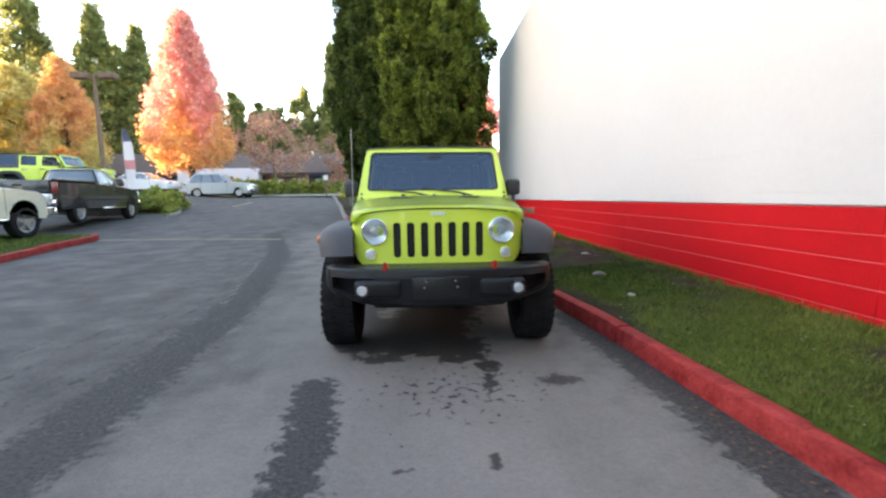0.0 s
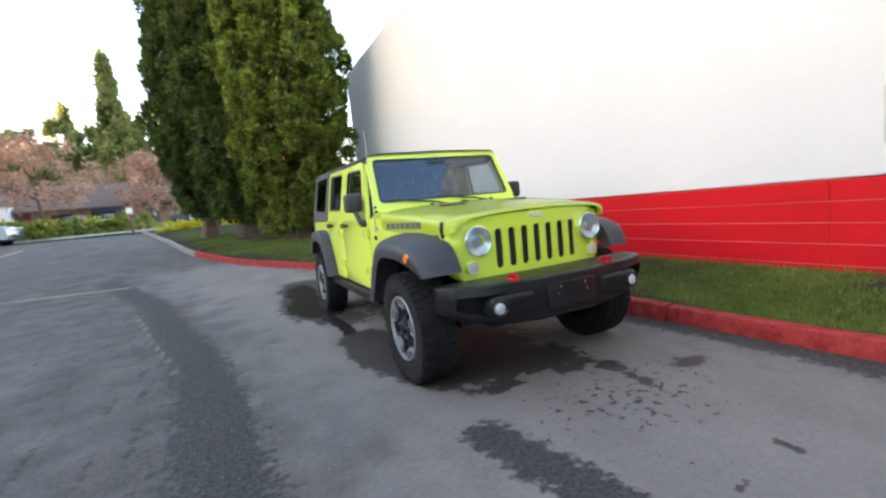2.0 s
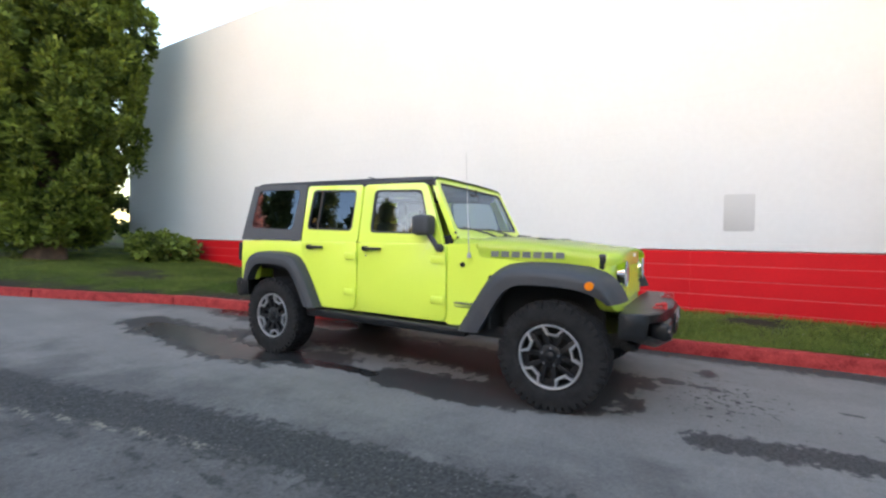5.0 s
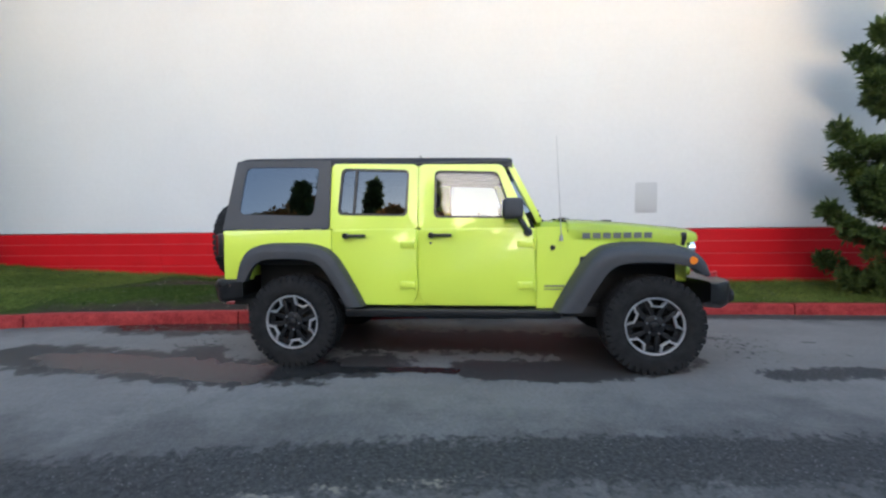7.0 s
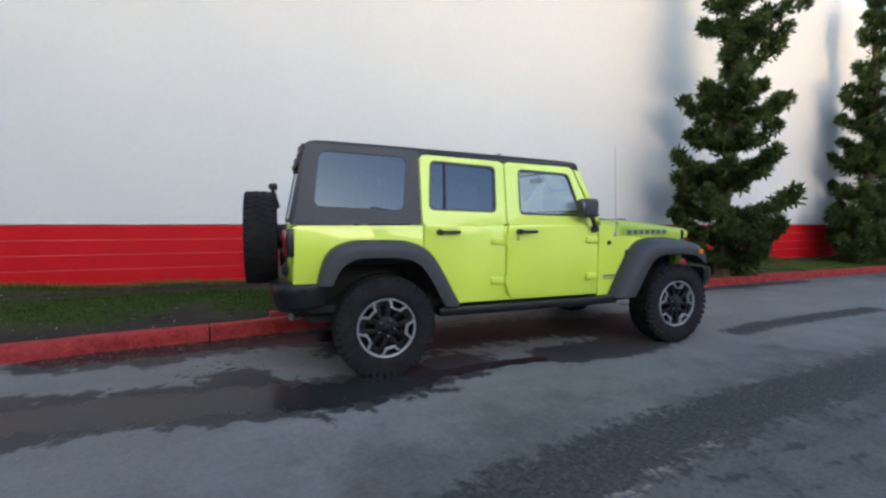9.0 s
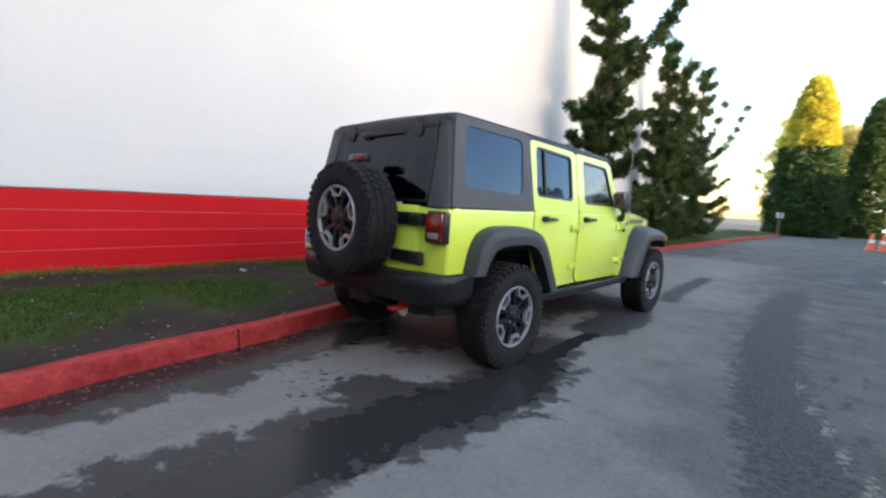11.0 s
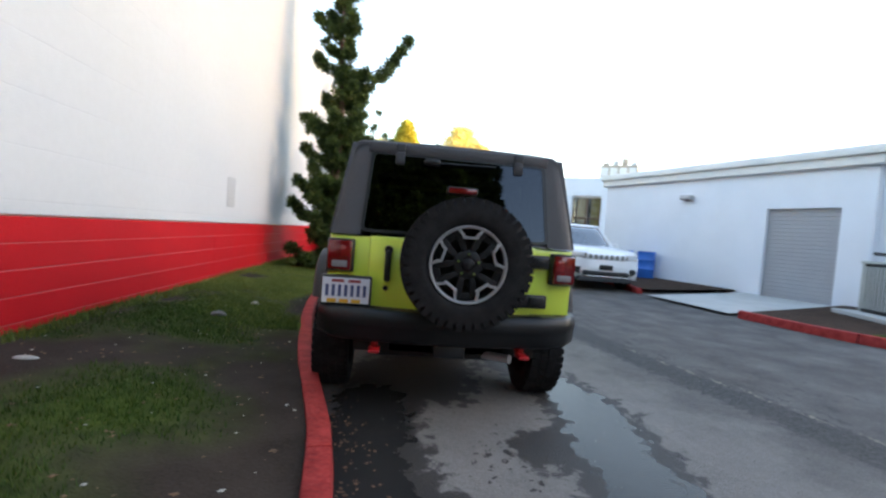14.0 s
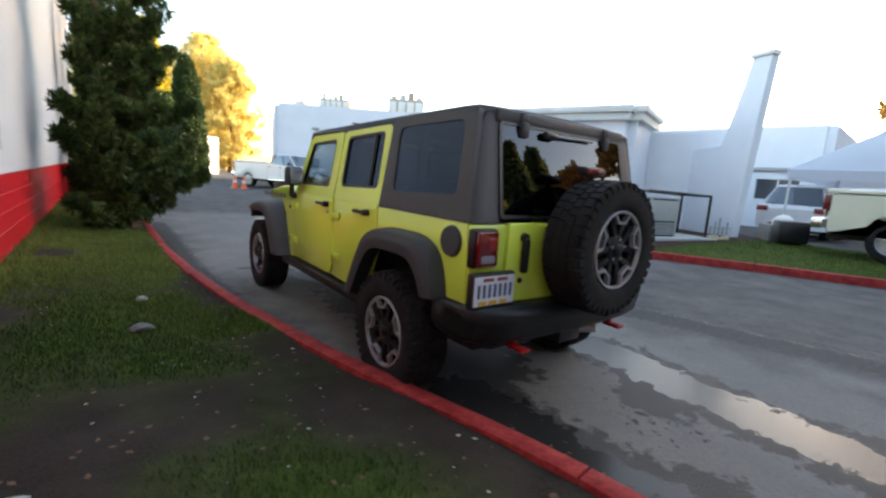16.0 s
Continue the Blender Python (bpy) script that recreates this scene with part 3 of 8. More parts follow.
def lawn_material():
    m = surface("patchy_lawn", (0.042, 0.033, 0.027), 0.95, spec=0.05, vary=0.35, scale=3, fine=70, bump=0.9, bump_scale=70)
    nt = m.node_tree
    b = nt.nodes["Principled BSDF"]
    base = b.inputs["Base Color"].links[0].from_socket
    a, x, n, r = (nt.nodes.new("ShaderNode" + k) for k in ("Attribute", "Mix", "TexNoise", "ValToRGB"))
    a.attribute_name = "grass"
    tc = nt.nodes.new("ShaderNodeTexCoord")
    nt.links.new(tc.outputs["Object"], n.inputs["Vector"])
    n.inputs["Scale"].default_value = 9
    n.inputs["Detail"].default_value = 6
    r.color_ramp.elements[0].position, r.color_ramp.elements[1].position = 0.3, 0.7
    r.color_ramp.elements[0].color, r.color_ramp.elements[1].color = (0.026, 0.045, 0.009, 1), (0.070, 0.100, 0.018, 1)
    nt.links.new(n.outputs["Fac"], r.inputs[0])
    x.data_type = "RGBA"
    nt.links.new(a.outputs["Fac"], x.inputs[0])
    nt.links.new(base, x.inputs[6])
    nt.links.new(r.outputs[0], x.inputs[7])
    nt.links.new(x.outputs[2], b.inputs["Base Color"])
    return m


LAWN = lawn_material()


def grass_cover(x, y):
    """1 where turf grows, 0 on bare soil."""
    n = noise.noise((x * 0.8 + 7, y * 0.8, 0.3)) + 0.5 * noise.noise((x * 2.3, y * 2.3, 5.0))
    g = 0.58 + 1.15 * n
    k = kerb_x(KERB_EAST, y) + 0.15
    if y > 2.0:
        d = x - k
        g += -0.16 + 0.42 * math.exp(-((d - 1.15) / 0.50) ** 2) - 0.95 * max(0.0, 1 - d / 0.66)
    elif y < -0.5:
        g += 0.20 * max(0.0, 1.6 - (x - k)) - 0.10
    if 6.5 < y < 20:
        g += 0.3
    return max(0.0, min(1.0, g))


def build_lawn():
    ys = np.concatenate([np.arange(-27, -8, 0.6), np.arange(-8, 9, 0.11), np.arange(9, 31, 0.5)])
    us = np.linspace(0, 1, 34) ** 1.15
    verts, cover = [], []
    for y in ys:
        k = kerb_x(KERB_EAST, y) + 0.114
        end = WALL_X + 0.05 if y < WALL_N else 14.0
        for u in us:
            x = k + (end - k) * u
            verts.append((x, y, lawn_z(x, y)))
            cover.append(grass_cover(x, y))
    w = len(us)
    faces = [(j * w + i, j * w + i + 1, j * w + w + i + 1, j * w + w + i) for j in range(len(ys) - 1) for i in range(w - 1)]
    ob = pydata("lawn", verts, faces, LAWN, smooth=True)
    ob.data.attributes.new("grass", "FLOAT", "POINT").data.foreach_set("value", np.array(cover, np.float32))
    return tagged(ob, "patchy green lawn with bare brown soil between kerb and building", "lawn", kind="structure")


build_lawn()


def flat_bed(name, outline, lift, material, label, category, cover=None):
    """A bed of soil or turf following the ground, from an outline."""
    bm = bmesh.new()
    v = [bm.verts.new((x, y, 0)) for x, y in outline]
    bm.faces.new(v)
    bmesh.ops.triangulate(bm, faces=bm.faces)
    bmesh.ops.subdivide_edges(bm, edges=bm.edges, cuts=5, use_grid_fill=True)
    for q in bm.verts:
        q.co.z = ground_z(q.co.x, q.co.y) + lift
    ob = part(name, bm, material)
    if cover is not None:
        ob.data.attributes.new("grass", "FLOAT", "POINT").data.foreach_set("value", np.full(len(ob.data.vertices), cover, np.float32))
    return tagged(ob, label, category, kind="structure")


flat_bed("grass_strip", [(-6.45, 0.6), (-6.9, 1.6), (-7.45, 3.0), (-7.95, 4.6), (-8.55, 6.7), (-8.9, 8.3), (-9.3, 9.0), (-12.6, 9.0), (-12.6, 1.2), (-9.0, 0.6)], 0.12, LAWN, "mown grass strip behind the red kerb", "lawn", 0.95)
flat_bed("soil_bed", [(-6.15, -1.1), (-6.4, 0.5), (-9.0, 0.55), (-12.5, 1.1), (-13.6, 0.0), (-13.6, -2.2), (-10.2, -2.15), (-9.9, -2.6)], 0.11, SOIL, "dark bark soil beside the service yard", "ground")
flat_bed("soil_bed", [(-6.1, -4.3), (-6.3, -6.0), (-6.05, -7.9), (-8.3, -8.4), (-9.2, -5.0)], 0.11, SOIL, "dark soil strip below the white building", "ground")
flat_bed("concrete_apron", [(-5.75, -3.6), (-6.0, -1.3), (-9.85, -2.75), (-9.3, -4.8)], 0.06, CONCRETE, "pale concrete apron in front of the roller door", "pavement")


# ---- main building ----
def build_main():
    t = thing("wall_east", label="tall white painted block wall with a red base band", category="wall", kind="structure")
    bm = bmesh.new()
    box(bm, (WALL_X, WALL_S, 1.10), (WALL_X + 0.3, WALL_N, 6.85), 0.02, 1)
    part("white_wall", bm, WALL_WHITE, t)
    boxed("wall_return", (WALL_X + 0.3, WALL_N - 0.3, 0.0), (16, WALL_N, 6.85), WALL_WHITE, t, bevel=0.01)
    boxed("wall_return", (WALL_X + 0.3, WALL_S, 0.0), (16, WALL_S + 0.3, 6.85), WALL_WHITE, t, bevel=0.01)
    boxed("wall_core", (WALL_X + 0.004, WALL_S, -0.2), (WALL_X + 0.3, WALL_N - 0.002, 1.098), JOINT, t, bevel=0.004)
    boxed("roof", (WALL_X + 0.3, WALL_S + 0.3, 6.5), (16, WALL_N - 0.3, 6.6), KERB_GREY, t, bevel=0.004)
    boxed("wall_return", (16, WALL_S, 0.0), (16.3, WALL_N, 6.85), WALL_WHITE, t, bevel=0.01)
    h, gap = 0.203, 0.008
    for c in range(5):
        z1 = 1.10 - c * h - 0.0015
        y = WALL_S
        k = 0
        while y < WALL_N - 0.01:
            n = min(y + 4.064, WALL_N)
            bm = bmesh.new()
            d = 0.0025 * ((c * 7 + k * 3) % 4 - 1.5)
            box(bm, (WALL_X - 0.002 + d * 0.4, y + 0.0005, z1 - h + gap), (WALL_X + 0.10, n - 0.0005, z1), 0.004, 1)
            part("block_course", bm, RED_WALL, t)
            y, k = n, k + 1
    return t


build_main()

# ---- trees ----
def sprays(centres, radii, count, size, rng, flat=0.6, droop=0.0, out=0.75, slim=0.32, level=0.0):
    """Small leaf sprays spread over clumps: each is a bent pair of triangles. Returns vertices and faces."""
    centres, radii = np.asarray(centres, float), np.asarray(radii, float)
    idx = rng.integers(0, len(centres), count)
    d = rng.normal(size=(count, 3))
    d /= np.linalg.norm(d, axis=1)[:, None]
    r = (radii[idx] * (out + (1 - out) * rng.random(count)))[:, None]
    p = centres[idx] + d * r
    a = d * (1 - flat) + rng.normal(size=(count, 3)) * flat
    a[:, 2] -= droop
    a /= np.linalg.norm(a, axis=1)[:, None]
    b = np.cross(a, rng.normal(size=(count, 3)) + [0, 0, level])
    b /= np.linalg.norm(b, axis=1)[:, None] + 1e-9
    s = size * rng.uniform(0.6, 1.4, (count, 1))
    n = np.cross(a, b)
    v = np.stack([p, p + a * s * 0.55 + b * s * slim, p + a * s + n * s * 0.12, p + a * s * 0.55 - b * s * slim], 1).reshape(-1, 3)
    k = np.arange(count)[:, None] * 4
    return v, np.concatenate([k + [[0, 1, 2]], k + [[0, 2, 3]]])


def leaves(name, v, f, material, parent, label=""):
    me = bpy.data.meshes.new(name)
    me.vertices.add(len(v))
    me.vertices.foreach_set("co", v.astype(np.float32).ravel())
    me.loops.add(len(f) * 3)
    me.loops.foreach_set("vertex_index", f.astype(np.int32).ravel())
    me.polygons.add(len(f))
    me.polygons.foreach_set("loop_start", np.arange(0, len(f) * 3, 3, dtype=np.int32))
    me.update(calc_edges=True)
    me.validate()
    me.materials.append(material)
    return link(name, me, parent, label)


def trunk(parent, h, r0, r1, rng, material=BARK, lean=0.0, limbs=(), seg=12):
    """A tapered, slightly crooked trunk with flared foot and limbs."""
    bm = bmesh.new()
    rings = []
    n = 14
    for i in range(n + 1):
        u = i / n
        z = -0.15 + (h + 0.15) * u
        r = r0 + (r1 - r0) * u
        if z < 0.7:
            r *= 1 + 0.55 * (1 - max(0, z) / 0.7) ** 2
        cx, cy = lean * z + 0.05 * math.sin(z * 1.3), 0.05 * math.cos(z * 1.1)
        rings.append([bm.verts.new((cx + r * (1 + 0.12 * math.sin(5 * a + z)) * math.cos(a), cy + r * (1 + 0.12 * math.sin(5 * a + z)) * math.sin(a), z)) for a in np.linspace(0, 2 * math.pi, seg, endpoint=False)])
    for a, b in zip(rings, rings[1:]):
        for i in range(seg):
            bm.faces.new((a[i], a[(i + 1) % seg], b[(i + 1) % seg], b[i]))
    bm.faces.new(rings[-1])
    for z, az, ln, up in limbs:
        p = Vector((lean * z, 0, z))
        q = p + Vector((math.cos(az) * ln, math.sin(az) * ln, up))
        rod(bm, p, q, r0 * 0.22, r0 * 0.06, 6)
    return part("trunk", bm, material, parent)


def column_tree(at, h, width, foot, seed, n, label, size=0.145, material=CYPRESS, sink=0.0):
    """Broad columnar conifer: dense clumps on a spindle outline, trunk showing at the foot."""
    rng = np.random.default_rng(seed)
    t = thing("conifer_tree", (at[0], at[1], at[2] - sink), label=label, category="tree", group="tall conifers by the wall")
    trunk(t, h * 0.92, 0.30, 0.05, rng, limbs=[(rng.uniform(foot, h * 0.8), rng.uniform(0, 6.3), width * 0.33, 0.35) for _ in range(22)])
    c, r = [], []
    turn, z, k = 0.0, foot + 0.25, 0
    while z < h:
        u = (z - foot) / (h - foot)
        env = width / 2 * min(1.0, 0.66 + 1.5 * u) * (1 - max(0, u - 0.35) ** 1.7 * 1.45)
        count = max(4, int(2 * math.pi * env / 0.74))
        turn += 0.37
        for i in range(count):
            a = turn + 2 * math.pi * (i + rng.uniform(-0.32, 0.32)) / count
            lobe = 0.94 + 0.07 * math.sin(3 * a + z * 0.9 + seed) + 0.05 * math.sin(5 * a - z * 1.7)
            rad = max(0.1, env - 0.24) * lobe * rng.uniform(0.78, 1.08)
            zz = z + rng.uniform(-0.28, 0.28)
            big = rng.uniform(0.24, 0.42)
            # an outer tuft that sweeps up, and a smaller one behind it
            c += [(rad * math.cos(a), rad * math.sin(a), zz), ((rad + 0.10) * math.cos(a), (rad + 0.10) * math.sin(a), zz + big * 0.75), (rad * 0.60 * math.cos(a), rad * 0.60 * math.sin(a), zz - 0.1)]
            r += [big * 0.80, big * 0.52, big * 0.8]
        z += 0.60
    v, f = sprays(c, np.array(r), n, size, rng, 0.34, -0.50, 0.60, 0.22, 1.2)
    leaves("crown", v, f, material, t)
    return t


def ragged_pine(at, h, base_w, seed, n, label, turn=0.0, arms=()):
    """Open, ragged evergreen: tiers of drooping boughs with gaps, and a few long arms."""
    rng = np.random.default_rng(seed)
    t = thing("pine_tree", at, turn, label=label, category="tree", group="ragged pines by the wall")
    c, r, limbs = [], [], []

    def bough(z0, a, ln, rise, sag, fat):
        """One bough: sags, then turns up at its tip, with tufts along it and on side twigs."""
        limbs.append((z0, a, ln * 0.85, rise * 0.7 - sag))
        m = max(3, int(ln / 0.13))
        for s in range(m):
            w = (s + 1) / m
            z = z0 + rise * w ** 2.2 - sag * math.sin(math.pi * w)
            spread = 0.30 * ln * math.sin(math.pi * min(1.0, 0.25 + 0.75 * w)) if w < 0.98 else 0.0
            for side in (-1, 0, 1):
                if side and rng.random() < 0.35:
                    continue
                o = side * spread * rng.uniform(0.4, 1.0)
                c.append((ln * w * math.cos(a) - o * math.sin(a), ln * w * math.sin(a) + o * math.cos(a), z + rng.uniform(-0.04, 0.07) - 0.05 * abs(side)))
                r.append(fat * rng.uniform(0.75, 1.2) * (1.0 if side == 0 else 0.8))

    z = 0.32
    while z < h:
        u = z / h
        reach = base_w / 2 * (1.12 - 0.90 * u ** 1.15)
        k = max(3, int(5.5 * (1 - u) + 2.2))
        a0 = rng.uniform(0, 6.3)
        for i in range(k):
            if rng.random() < 0.10:
                continue
            a = a0 + 2 * math.pi * i / k + rng.uniform(-0.35, 0.35)
            ln = reach * rng.uniform(0.62, 1.22)
            bough(z + rng.uniform(-0.16, 0.16), a, ln, rng.uniform(0.20, 0.46) * min(1.0, ln), 0.10 * ln, 0.105)
        z += rng.uniform(0.42, 0.60)
    for z0, a, ln, up in arms:
        bough(z0, a, ln, up, 0.04, 0.115)
    for z1 in np.arange(0.6, h, 0.22):
        c.append((rng.uniform(-0.1, 0.1), rng.uniform(-0.1, 0.1), z1))
        r.append(0.17)
    trunk(t, h * 0.97, 0.13, 0.025, rng, limbs=limbs)
    v, f = sprays(c, np.array(r), n, 0.105, rng, 0.42, -0.45, 0.25, 0.14, 0.8)
    leaves("crown", v, f, PINE, t)
    return t


def cone_tree(at, h, width, seed, n, material, label, group, size=0.25, name="conifer_tree", power=0.75, tip=None):
    """Clipped or distant conical conifer."""
    rng = np.random.default_rng(seed)
    t = thing(name, at, label=label, category="tree", group=group)
    trunk(t, h * 0.8, 0.2, 0.05, rng, seg=8)
    c, r = [], []
    for _ in range(int(n / 60)):
        u = rng.random() ** 1.3
        rad = width / 2 * (1 - u) ** power * rng.uniform(0.7, 1.0)
        if u < 0.12:
            rad *= 0.8 + u * 1.6
        a = rng.uniform(0, 6.3)
        c.append((rad * math.cos(a), rad * math.sin(a), 0.15 + (h - 0.3) * u))
        r.append(rng.uniform(0.2, 0.4) * width / 4)
    c, r = np.array(c), np.array(r)
    v, f = sprays(c, r, n, size, rng, 0.6, -0.2, 0.3)
    if tip is None:
        leaves("crown", v, f, material, t)
        return t
    # Leaves above a set height take the tip colour, painted as sunlit.
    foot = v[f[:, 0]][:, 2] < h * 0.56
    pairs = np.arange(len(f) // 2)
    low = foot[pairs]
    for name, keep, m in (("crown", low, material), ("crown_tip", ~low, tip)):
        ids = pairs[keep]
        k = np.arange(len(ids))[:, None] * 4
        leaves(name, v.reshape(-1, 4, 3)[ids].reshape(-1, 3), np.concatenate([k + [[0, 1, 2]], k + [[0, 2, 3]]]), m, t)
    return t


def round_tree(at, h, width, stem, seed, n, material, label, group="autumn trees along the street", size=0.35, name="autumn_tree", low=None, cone=False):
    """Broad-leaved tree: trunk, forking limbs and an uneven crown of leaf clumps."""
    rng = np.random.default_rng(seed)
    t = thing(name, at, label=label, category="tree", group=group)
    limbs = [(rng.uniform(stem, h * 0.6), rng.uniform(0, 6.3), width * rng.uniform(0.2, 0.36), rng.uniform(0.8, 2.2)) for _ in range(14)]
    trunk(t, h * 0.75, 0.018 * h + 0.05, 0.04, rng, limbs=limbs, seg=8)
    c, r = [], []
    for _ in range(int(n / 70)):
        u = rng.random()
        env = width / 2 * math.sin(math.pi * min(1, 0.18 + 0.8 * u)) ** 0.65
        if cone:
            env = width / 2 * min(1.0, 0.55 + 3 * u) * (1.03 - u) ** 0.72
        rad = env * rng.random() ** 0.42
        a = rng.uniform(0, 6.3)
        c.append((rad * math.cos(a), rad * math.sin(a), stem + (h - stem) * u + rng.uniform(-0.3, 0.3)))
        r.append(rng.uniform(0.35, 0.75) * width / 7)
    v, f = sprays(c, np.array(r), n, size, rng, 0.7, 0.1, 0.2)
    if low is None:
        leaves("crown", v, f, material, t)
        return t
    quads = v.reshape(-1, 4, 3)
    under = quads[:, 0, 2] + 0.10 * h * np.sin(quads[:, 0, 0] * 1.7 + quads[:, 0, 1]) < stem + (h - stem) * rng.uniform(0.15, 0.42, len(quads))
    for part_name, keep, m in (("crown", ~under, material), ("lower_crown", under, low)):
        k = np.arange(int(keep.sum()))[:, None] * 4
        leaves(part_name, quads[keep].reshape(-1, 3), np.concatenate([k + [[0, 1, 2]], k + [[0, 2, 3]]]), m, t)
    return t


def on_lot(x, y, lift=0.0):
    return (x, y, ground_z(x, y) + lift)


column_tree((0.40, 12.9, lawn_z(0.40, 12.9)), 13.5, 4.2, 0.55, 11, 240000, "tall dense green conifer with reddish trunk on the lawn")
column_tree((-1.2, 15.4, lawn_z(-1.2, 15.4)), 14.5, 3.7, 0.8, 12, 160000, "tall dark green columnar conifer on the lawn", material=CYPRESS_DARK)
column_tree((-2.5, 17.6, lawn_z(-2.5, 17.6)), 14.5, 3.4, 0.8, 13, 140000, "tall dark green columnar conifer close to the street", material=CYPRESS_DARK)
ragged_pine((1.97, -4.45, lawn_z(1.97, -4.45) - 0.03), 7.2, 1.85, 21, 95000, "ragged green pine with an upswept side branch against the wall", 0, [(4.35, 3.25, 1.5, 1.35), (5.6, 0.2, 0.6, 0.3)])
ragged_pine((2.35, -9.8, lawn_z(2.35, -9.8) - 0.03), 6.6, 1.5, 22, 60000, "slender crooked pine against the wall", 0, [(2.6, 2.6, 1.2, 2.4)])
ragged_pine((2.45, -12.0, lawn_z(2.45, -12) - 0.03), 6.6, 1.6, 23, 50000, "crooked pine with upswept boughs against the wall", 0, [(2.4, 3.0, 1.3, 2.3)])
ragged_pine((2.5, -14.6, lawn_z(2.5, -14.6) - 0.03), 6.5, 2.2, 24, 50000, "open pine with spreading boughs near the wall's end", 0, [(3.0, 3.1, 1.5, 2.0)])
cone_tree(on_lot(0.2, -29.5), 9.6, 4.1, 31, 90000, HEDGE, "broad clipped conifer with low sunlight coloured into its golden top", "clipped conifers", 0.14, power=0.5, tip=SUNLIT_TOP)
cone_tree(on_lot(-2.7, -34.0), 8.8, 3.2, 32, 64000, HEDGE, "narrow clipped dark conifer", "clipped conifers", 0.14, power=0.5)

# far sunlit yellow trees behind the lot
for i, (x, y, h, w) in enumerate(((-5, -62, 13, 9), (-9, -66, 18, 11), (-11.5, -62, 15, 8), (-12, -76, 19, 9), (0, -70, 13, 9), (4, -66, 15, 9))):
    round_tree(on_lot(x, y), h, w, 0.8, 40 + i, 20000, LEAF_YELLOW, "sunlit yellow autumn tree behind the lot", "yellow trees behind the lot", 0.36)
# street side
Z1 = ground_z(-15, 40)
round_tree((-18.7, 33.5, Z1), 14.0, 7.4, 2.5, 51, 64000, LEAF_PINK, "tall pink and red autumn maple with a pale trunk", size=0.19, low=LEAF_PEACH, cone=True)
round_tree((-34.6, 42.0, Z1), 13.2, 7.6, 2.6, 52, 36000, LEAF_PEACH, "peach-orange autumn tree beside the street lamp", size=0.22, low=LEAF_YELLOW, cone=True)
round_tree((-40.0, 43.0, Z1), 12.8, 7.4, 1.8, 53, 24000, LEAF_YELLOW, "yellow autumn tree beside the parking rows")
round_tree((-44.5, 40.3, Z1), 10.4, 7.0, 1.8, 54, 12000, LEAF_ORANGE, "golden orange autumn tree beside the parking rows")
round_tree((-14.2, 40.0, Z1), 7.4, 8.6, 2.8, 55, 5200, LEAF_RUST, "half-bare rust and red spreading autumn tree", size=0.22)
round_tree((-7.6, 46.0, Z1), 7.0, 7.0, 1.8, 56, 7000, LEAF_RUST, "rust-coloured autumn tree in front of the shops", size=0.24)
round_tree((4.5, 36.0, Z1), 9.5, 5.0, 1.6, 57, 7000, LEAF_PINK, "red autumn tree behind the tall conifers")
round_tree((-26.0, 30.0, Z1), 3.2, 2.2, 0.6, 58, 3000, LEAF_ORANGE, "small orange tree behind the flag")
for i, (x, y, h, w, k) in enumerate(((-54, 62, 30, 13, 0), (-46, 64, 27, 10, 0), (-41.5, 66, 25, 9, 0), (-66, 55, 26, 10, 0), (-36, 74, 17, 9, 0), (-30, 80, 15, 9, 0),
                                     (-24, 82, 14, 9, 0), (-18, 84, 15, 8, 0), (-12, 86, 13, 8, 0), (-6, 84, 14, 8, 0), (-12.5, 62, 21, 5, 0), (3, 80, 14, 8, 0), (-46, 58, 11, 10, 0), (-38, 60, 11, 10, 0))):
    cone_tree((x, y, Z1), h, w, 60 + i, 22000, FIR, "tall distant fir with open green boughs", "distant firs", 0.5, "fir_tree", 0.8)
# woods: street treeline, then an added sun-blocking one, also in the windows' reflections
def street_wood():
    """Continuous dark treeline behind the shops."""
    rng = np.random.default_rng(8)
    t = thing("street_wood", (0, 0, Z1), label="dark green treeline rising behind the low shops", category="trees", kind="stuff")
    c, r = [], []
    for x in np.arange(-96, 9, 1.7):
        top = (18.5 + 8.5 * max(0.0, min(1.0, (-34 - x) / 16)) + 1.6 * math.sin(x * 0.5)) * rng.uniform(0.8, 1.12)
        y = 84 + rng.uniform(-4, 4)
        for _ in range(52):
            u = rng.random() ** 0.8
            w = 2.6 * (1 - u) + 0.35
            c.append((x + rng.uniform(-w, w), y + rng.uniform(-w, w), 0.3 + top * u))
            r.append(rng.uniform(0.5, 1.2) * (1.15 - 0.6 * u))
    v, f = sprays(c, np.array(r), 110000, 0.75, rng, 0.6, 0, 0.2)
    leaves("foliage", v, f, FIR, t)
    return t


street_wood()


